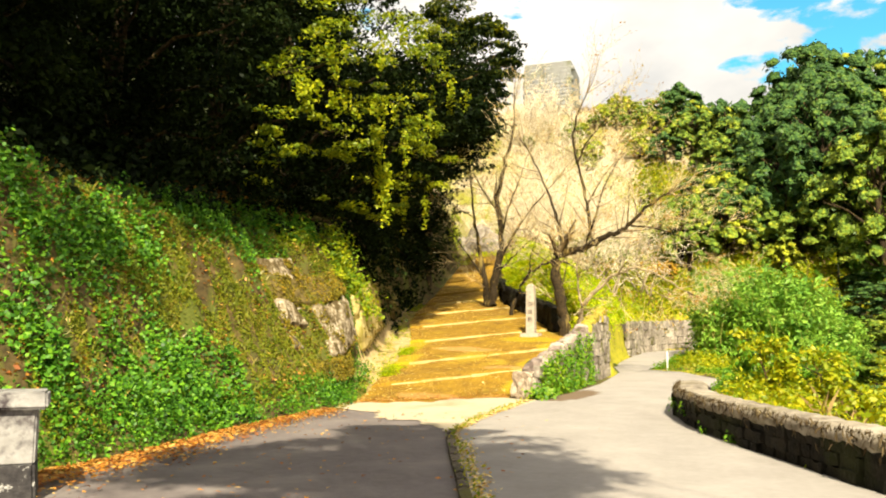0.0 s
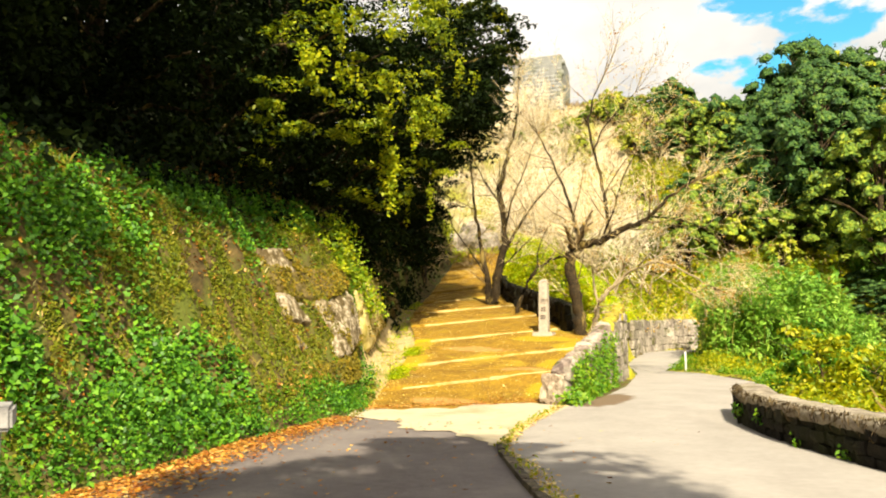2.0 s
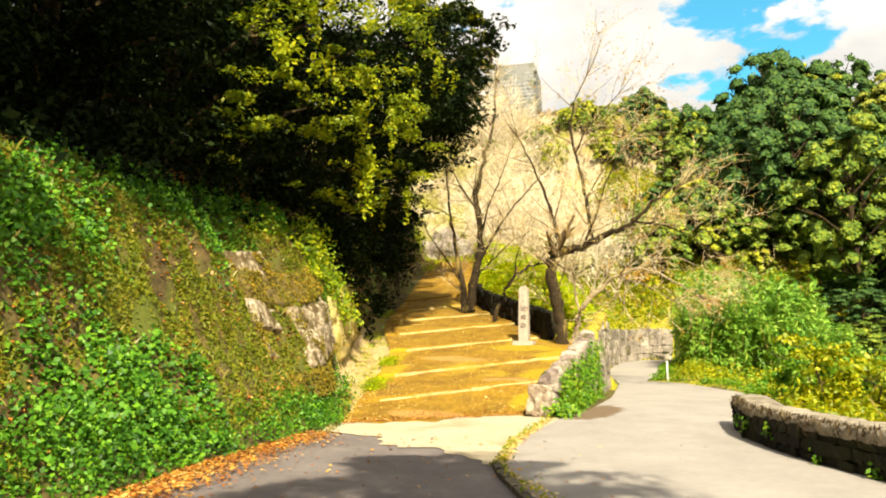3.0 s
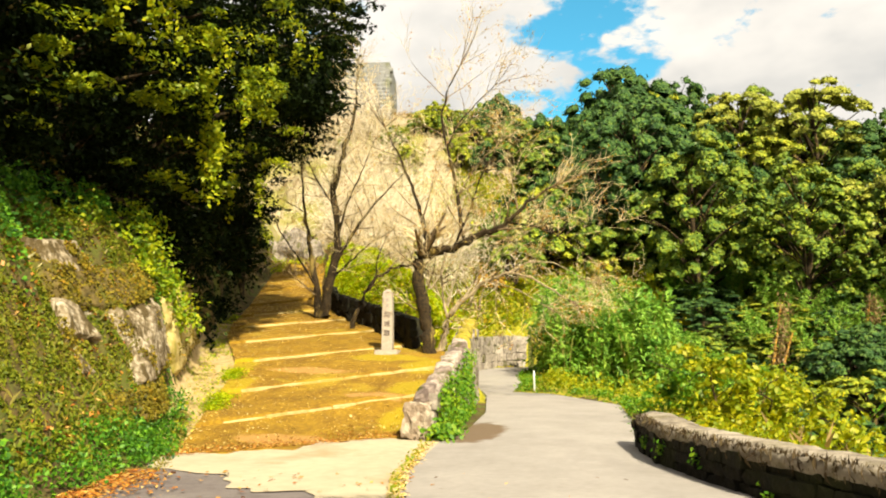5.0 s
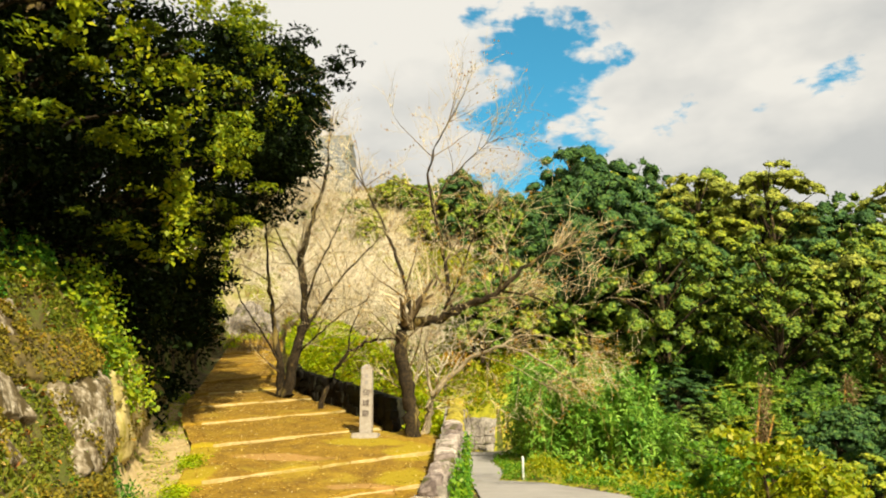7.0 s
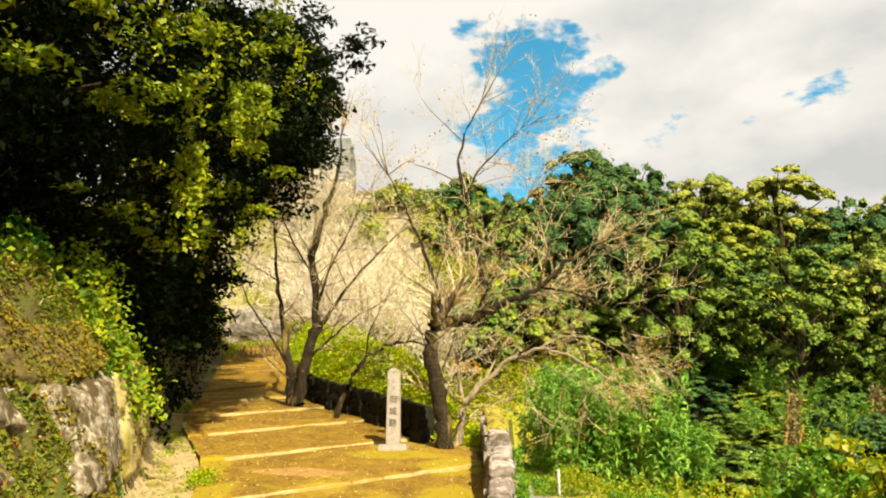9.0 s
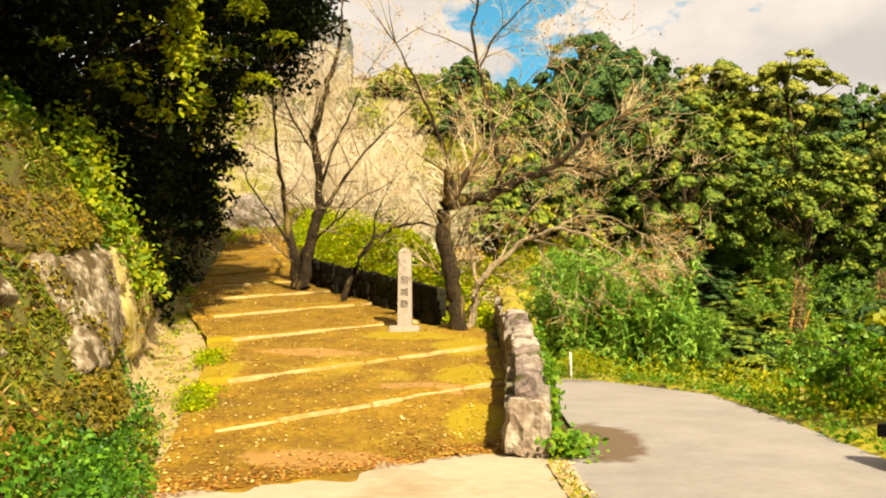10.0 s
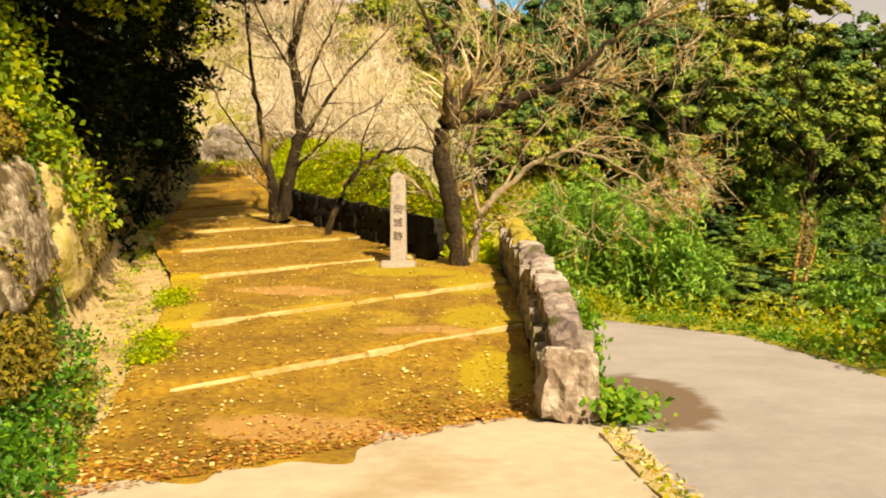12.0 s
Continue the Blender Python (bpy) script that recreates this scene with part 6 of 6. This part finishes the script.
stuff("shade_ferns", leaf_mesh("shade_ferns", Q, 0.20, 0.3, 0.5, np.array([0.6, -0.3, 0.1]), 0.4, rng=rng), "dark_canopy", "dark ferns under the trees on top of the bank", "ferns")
T = np.array([tuple(v) for v in TUFTS])
T = np.repeat(T, 3, axis=0) + rng.normal(size=(len(T) * 3, 3)) * 0.03
stuff("rock_moss", leaf_mesh("rock_moss", T, 0.07, 0.4, 0.6, np.array([0.6, -0.3, 0.1]), 0.3, rng=rng), "rock_moss", "moss and small plants growing on the rock", "moss")
# bright creeper hanging over the corner of the bank
P = np.array([(-14.32, 17.8, 4.75), (-14.22, 18.6, 4.65), (-14.22, 19.3, 4.45), (-14.27, 20.0, 4.15), (-14.37, 20.7, 3.95), (-14.52, 21.4, 3.75), (-14.72, 22.0, 3.45), (-14.82, 21.8, 4.25), (-14.72, 20.4, 4.65), (-14.92, 22.6, 3.75), (-14.82, 19.2, 5.05), (-14.62, 20.6, 5.35), (-14.32, 20.7, 4.95), (-14.17, 20.5, 4.45), (-14.02, 20.5, 4.05), (-14.02, 21.1, 3.65), (-13.92, 21.4, 3.25), (-13.87, 21.6, 2.95), (-13.92, 19.8, 3.75)])
Q = np.concatenate([np.repeat(P[:11], 130, axis=0), np.repeat(P[11:], 240, axis=0)])
Q = Q + rng.normal(size=Q.shape) * (0.18, 0.32, 0.22)
stuff("creeper", leaf_mesh("creeper", Q, 0.12, 0.4, 0.65, np.array([0.5, -0.4, 0.2]), 0.3, rng=rng), "creeper", "sunlit yellow-green creeper over the bank's corner", "creeper")
# same near-black leaves, as the shade on the bank beside the steps
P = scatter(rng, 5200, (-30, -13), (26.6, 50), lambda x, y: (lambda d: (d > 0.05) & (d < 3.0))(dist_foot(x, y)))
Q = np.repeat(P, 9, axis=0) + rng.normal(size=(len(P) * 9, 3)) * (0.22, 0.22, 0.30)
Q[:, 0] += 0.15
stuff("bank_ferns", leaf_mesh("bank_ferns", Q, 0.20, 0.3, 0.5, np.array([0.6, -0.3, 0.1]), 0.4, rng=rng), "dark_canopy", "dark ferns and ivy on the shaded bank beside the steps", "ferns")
# hanging vine, and bright strands whose colour puts sun highlights on the trees
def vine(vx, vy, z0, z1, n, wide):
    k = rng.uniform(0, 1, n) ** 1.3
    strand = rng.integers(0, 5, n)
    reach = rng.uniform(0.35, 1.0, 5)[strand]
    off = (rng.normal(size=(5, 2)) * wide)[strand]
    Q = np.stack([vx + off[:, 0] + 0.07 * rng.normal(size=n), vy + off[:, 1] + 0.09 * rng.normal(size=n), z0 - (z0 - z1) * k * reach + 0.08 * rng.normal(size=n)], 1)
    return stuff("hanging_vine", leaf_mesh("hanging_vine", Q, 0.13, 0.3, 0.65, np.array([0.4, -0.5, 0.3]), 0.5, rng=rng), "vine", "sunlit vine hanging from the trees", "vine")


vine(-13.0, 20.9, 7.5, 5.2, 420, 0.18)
# lit leaf sprays rather than vines, from here on
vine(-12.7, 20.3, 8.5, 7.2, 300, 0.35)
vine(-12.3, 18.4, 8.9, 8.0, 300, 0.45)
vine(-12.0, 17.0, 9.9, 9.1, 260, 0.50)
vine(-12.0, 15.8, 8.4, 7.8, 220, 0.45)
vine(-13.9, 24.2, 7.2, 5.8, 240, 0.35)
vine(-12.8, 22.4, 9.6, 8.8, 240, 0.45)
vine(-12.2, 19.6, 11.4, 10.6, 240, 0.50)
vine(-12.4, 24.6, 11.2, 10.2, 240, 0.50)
# loose sprays over the dark leaves: sun highlights put into the leaf colour
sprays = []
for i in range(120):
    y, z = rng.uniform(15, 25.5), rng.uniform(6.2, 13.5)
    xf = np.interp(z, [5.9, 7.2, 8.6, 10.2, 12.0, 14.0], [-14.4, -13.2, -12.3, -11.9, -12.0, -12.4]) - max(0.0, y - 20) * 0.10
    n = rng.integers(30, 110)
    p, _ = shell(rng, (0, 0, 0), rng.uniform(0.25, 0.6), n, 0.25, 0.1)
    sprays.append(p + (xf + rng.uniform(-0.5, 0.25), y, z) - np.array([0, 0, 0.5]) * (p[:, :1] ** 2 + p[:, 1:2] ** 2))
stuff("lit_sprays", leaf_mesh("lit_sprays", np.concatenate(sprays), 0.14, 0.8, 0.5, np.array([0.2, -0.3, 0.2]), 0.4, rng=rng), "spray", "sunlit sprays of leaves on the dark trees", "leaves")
# knoll
in_knoll = lambda x, y: (side_distance(BANK, x, y)[0] < -0.15) & (side_distance(ROAD_L, x, y)[0] > 0.6) & (y > 27.6)
P = scatter(rng, 11000, (-20, -6), (28, 50), in_knoll)
stuff("knoll_weeds", leaf_mesh("knoll_weeds", clump(rng, P, 10, 0.16, 0.30), 0.14, 0.9, 0.6, rng=rng), "knoll", "bright yellow-green weeds on the knoll", "weeds")
P = scatter(rng, 9000, (-40, 2), (46, 80), lambda x, y: (side_distance(ROAD_L, x, y)[0] > 0.8) & (side_distance(FOOT, x, y)[0] < 0))
stuff("hill_grass", blade_mesh("hill_grass", P, 0.5, 0.06, 0.7, rng), "dry", "dry straw-coloured grass on the castle hill", "grass")


P = scatter(rng, 5000, (-15, 2), (50, 67), lambda x, y: (side_distance(ROAD_L, x, y)[0] > 0.8))
stuff("hill_weeds", leaf_mesh("hill_weeds", clump(rng, P, 8, 0.3, 0.5), 0.26, 0.6, 0.6, rng=rng), "weed", "yellow-green weeds at the foot of the castle hill", "weeds")


def thicket(seed):
    rg = np.random.default_rng(seed)
    tree = empty("bare_tree", (0, 0, 0), "pale leafless tree on the sunlit castle hill", "tree", "bare trees on the hill")
    lines = {}
    for i in range(3):
        grow(rg, lines, np.array([rg.normal() * 0.3, rg.normal() * 0.3, -0.2]), unit(np.array([rg.normal() * 0.35, rg.normal() * 0.35, 1.0])), rg.uniform(2.6, 3.6), 0.07, 3, spread_by=0.7, lift=0.12, kids=(2, 4), steps=3)
    V, F = tubes(lines[3], 6)
    part("trunk", mesh_np("trunk", V, F, True), M["pale_bark"], tree)
    V, F = tubes([(p, np.maximum(r, 0.012)) for lv in (0, 1, 2) for p, r in lines[lv]], 3)
    tagged(part("twig_mass", mesh_np("twig_mass", V, F), M["pale_twig"], tree), kind="stuff")
    return tree


BARE = [thicket(90), thicket(91), thicket(92)]
first = [True] * 3
for i in range(270):
    x, y = rs.uniform(-29, -9), rs.uniform(45, 73)
    if float(side_distance(ROAD_L, np.array(x), np.array(y))[0]) < 1.5 or float(side_distance(BANK, np.array(x), np.array(y))[0]) > -1 or x / y > -0.235 + 0.006 * (58 - y):
        continue
    k = rs.randrange(3)
    m = Matrix.Translation((x, y, float(land(np.float64(x), np.float64(y))))) @ Matrix.Rotation(rs.uniform(0, 6.28), 4, "Z")
    sc = rs.uniform(0.7, 1.25)
    if first[k]:
        first[k] = False
        BARE[k].matrix_basis = m @ Matrix.Scale(sc, 4)
    else:
        copy_thing(BARE[k], m).scale = (sc, sc, sc)
x, y = rng.uniform(-26, -19, 900), rng.uniform(47.5, 54, 900)
keep = (side_distance(FOOT, x, y)[0] < 0.6) & ((side_distance(PATH_L, x, y)[0] > -0.4) | (y > 51.5))
P = np.stack([x, y, np.maximum(land(x, y), path_z(x, y))], 1)[keep]
Q = np.repeat(P, 10, axis=0) + rng.normal(size=(len(P) * 10, 3)) * (0.2, 0.2, 0.12)
stuff("crest_weeds", leaf_mesh("crest_weeds", Q, 0.14, 0.7, 0.6, rng=rng), "knoll", "sunlit weeds at the crest of the path", "weeds")
# verge and scrub right of the road
verge = lambda x, y: (lambda d: (d < 0.02) & (d > -0.8) & (y > 18.6))(side_distance(ROAD_R, x, y)[0])
P = scatter(rng, 9000, (-10, 1), (18.5, 50), verge)
stuff("verge_plants", leaf_mesh("verge_plants", clump(rng, P[rough_noise(P[:, 0], P[:, 1], P[:, 0], 2.5, 31) > -0.2], 12, 0.10, 0.26), 0.085, 0.6, 0.6, rng=rng), "verge", "low sunlit plants along the road's edge", "plants")
scrub = lambda x, y: (lambda d: (d < -0.7) & (d > -7.5) & (y > 8))(side_distance(ROAD_R, x, y)[0])
P = scatter(rng, 2600, (-6, 12), (8, 42), scrub)
stuff("scrub", leaf_mesh("scrub", clump(rng, P, 24, 0.26, 0.7), 0.13, 0.5, 0.5, rng=rng), "weed", "tangled sunlit scrub outside the low wall", "scrub")
P = scatter(rng, 5000, (-3, 12), (8, 42), lambda x, y: scrub(x, y) & (side_distance(ROAD_R, x, y)[0] < -2.6))
stuff("dry_grass", blade_mesh("dry_grass", P, 0.7, 0.02, 0.5, rng), "dry", "dry stalks among the scrub", "grass")
k = rng.uniform(0, 0.9, 5200)
xs, ys = lw_at(k)
P = np.stack([xs - 0.27 + 0.03 * rng.normal(size=5200), ys - 0.13 + 0.03 * rng.normal(size=5200), np.array([lw_top(v) for v in k]) + 0.04 - np.abs(rng.normal(size=5200)) * 0.07], 1)
stuff("wall_fringe", leaf_mesh("wall_fringe", P, 0.15, 0.0, 0.16, np.array([-0.8, -0.4, 0.0]), 1.6, rng=rng), "fringe", "dry moss and roots hanging over the low wall's edge", "moss")
for k in (0.05, 0.10, 0.16, 0.24, 0.30):
    x, y = lw_at(k)
    c = np.array([x - 0.34, y - 0.16, float(lw_bot(k, 1)) + (0.3 if k < 0.2 else 0.1)])
    Q = c + rng.normal(size=(26, 3)) * (0.05, 0.05, 0.06)
    stuff("wall_sprig", leaf_mesh("wall_sprig", Q, 0.09, 0.4, 0.5, np.array([-0.6, -0.4, 0.2]), 0.2, rng=rng), "verge", "small green sprig growing from the low wall", "sprig")
# ivy on the wall beside the steps
k = np.concatenate([rng.normal(c, 0.035, 52) for c in (0.10, 0.22, 0.31, 0.44, 0.58)]).clip(0.02, 0.75)
xs, ys = par_at(k)
P = np.stack([xs + 0.30 + rng.uniform(0, 0.06, 260), ys, 0.5 + rng.uniform(0, 1, 260) ** 1.5 * (par_top(k) - 0.45)], 1)
Q = np.repeat(P, 12, axis=0) + rng.normal(size=(len(P) * 12, 3)) * (0.05, 0.12, 0.10)
stuff("wall_ivy", leaf_mesh("wall_ivy", Q, 0.09, 0.3, 0.7, np.array([0.9, -0.2, 0.2]), 0.3, rng=rng), "verge", "yellow-green ivy on the stone wall", "ivy")


Q = np.array([-6.78, 18.75, 0.55]) + rng.normal(size=(420, 3)) * (0.16, 0.22, 0.10)
stuff("wall_plant", leaf_mesh("wall_plant", Q, 0.10, 0.5, 0.7, np.array([0.3, -0.5, 0.2]), 0.2, rng=rng), "verge", "green leafy plant at the end of the stone wall", "plant")


# fallen leaves on path, kerb and road edge
def lay_leaves(name, n, place, zf, size, label, mat="fallen"):
    x, y = place(n)
    P = np.stack([x, y, zf(x, y)], 1)
    return stuff(name, leaf_mesh(name, P, size, 3.0, 0.65, rng=rng, fold=0.06), mat, label, "leaves")


def on_path(n):
    q, k = rng.uniform(19.2, 52, n), rng.beta(0.7, 0.9, n)
    a, b = np.array([cut(PATH_L, v) for v in q]), np.array([cut(PATH_R, v) for v in q])
    p = a * (1 - k[:, None]) + b * k[:, None]
    return p[:, 0], p[:, 1]


def tread_z(x, y):
    q = x * QX + y * QY
    edges = np.array(STEP_Q)
    i = np.clip(np.searchsorted(edges, q) - 1, 0, len(edges) - 2)
    u = np.clip((q - edges[i]) / (edges[i + 1] - edges[i]), 0, 1)
    z = path_z(x, y) - RISER * u + 0.02 + 0.02 * rough_noise(x, y, x, 2.0, 12)
    return np.where(i == 0, z * u + (road_z(x, y) + 0.014) * (1 - u), z) + 0.014


lay_leaves("path_leaves", 12000, on_path, tread_z, 0.052, "scattered yellow and orange leaves on the path", "path_leaf")


def at_start(n):
    q, k = 19.0 + np.abs(rng.normal(size=n)) * 0.55, rng.uniform(0, 1, n)
    a, b = np.array([cut(PATH_L, v) for v in q]), np.array([cut(PATH_R, v) for v in q])
    p = a * (1 - k[:, None]) + b * k[:, None]
    return p[:, 0], p[:, 1]


lay_leaves("drift_leaves", 1900, at_start, lambda x, y: np.maximum(road_z(x, y) + 0.02, tread_z(x, y)), 0.05, "drift of orange leaves at the foot of the steps", "fallen")


def near_foot(n):
    y = 2 + 12.5 * rng.random(n) ** 1.3
    return poly_at(FOOT, y) + np.abs(rng.normal(size=n)) * (0.62 - 0.02 * y) - 0.05, y


lay_leaves("gutter_leaves", 9000, near_foot, lambda x, y: np.maximum(road_z(x, y), 0) + 0.03 + 0.02 * rng.random(len(x)), 0.068, "drift of orange dead leaves along the bank's foot")


def in_gutter(n):
    y, k = rng.uniform(16.5, 34, n), rng.uniform(0, 1, n)
    return poly_at(FOOT, y) * (1 - k) + poly_at(PATH_L, y) * k, y


lay_leaves("ledge_leaves", 1500, in_gutter, lambda x, y: land(x, y) + 0.03, 0.05, "pale leaves on the earth ledge beside the steps", "path_leaf")
y = rng.uniform(14.5, 19.5, 420)
x = poly_at(FOOT, y) + 0.10 + 0.25 * rng.random(420)
stuff("gutter_moss", leaf_mesh("gutter_moss", clump(rng, np.stack([x, y, land(x, y)], 1), 10, 0.07, 0.18), 0.05, 0.5, 0.5, rng=rng), "grass", "yellowish grass and moss along the gutter", "grass")
x, y = in_gutter(170)
P = np.stack([x, y, land(x, y)], 1)
stuff("ledge_weeds", leaf_mesh("ledge_weeds", clump(rng, P, 12, 0.10, 0.18), 0.06, 0.9, 0.6, rng=rng), "knoll", "small weeds on the ledge beside the steps", "weeds")


y = rng.uniform(19.5, 26, 900)
y = y[rough_noise(y, y * 0, y, 2.0, 71) > 0.1]
x = poly_at(PATH_L, y) + rng.normal(size=len(y)) * 0.14 + 0.08
Q = np.repeat(np.stack([x, y, tread_z(x, y)], 1), 7, axis=0) + rng.normal(size=(len(y) * 7, 3)) * (0.07, 0.07, 0.02)
stuff("edge_weeds", leaf_mesh("edge_weeds", Q, 0.06, 1.2, 0.6, rng=rng), "knoll", "yellow-green weeds along the open edge of the path", "weeds")


def near_kerb(n):
    k = rng.uniform(0, 1, n)
    x, y = kerb_at(k)
    return x + np.where(y > 11, 0.10, 0.20) + rng.normal(size=n) * np.where(y > 11, 0.05, 0.09), y


lay_leaves("kerb_leaves", 1300, near_kerb, lambda x, y: road_z(x, y) + 0.03, 0.055, "yellow leaves along the kerb", "path_leaf")
x, y = near_kerb(520)
stuff("kerb_weeds", leaf_mesh("kerb_weeds", np.stack([x - 0.06, y, road_z(x, y) + 0.02 + 0.08 * rng.random(520)], 1), 0.06, 0.5, 0.5, rng=rng), "weed", "small weeds growing along the kerb", "weeds")
lay_leaves("road_leaves", 420, lambda n: (rng.uniform(-9.5, -3.5, n), rng.uniform(4, 15, n)), lambda x, y: road_z(x, y) + 0.02, 0.07, "single leaves on the asphalt")
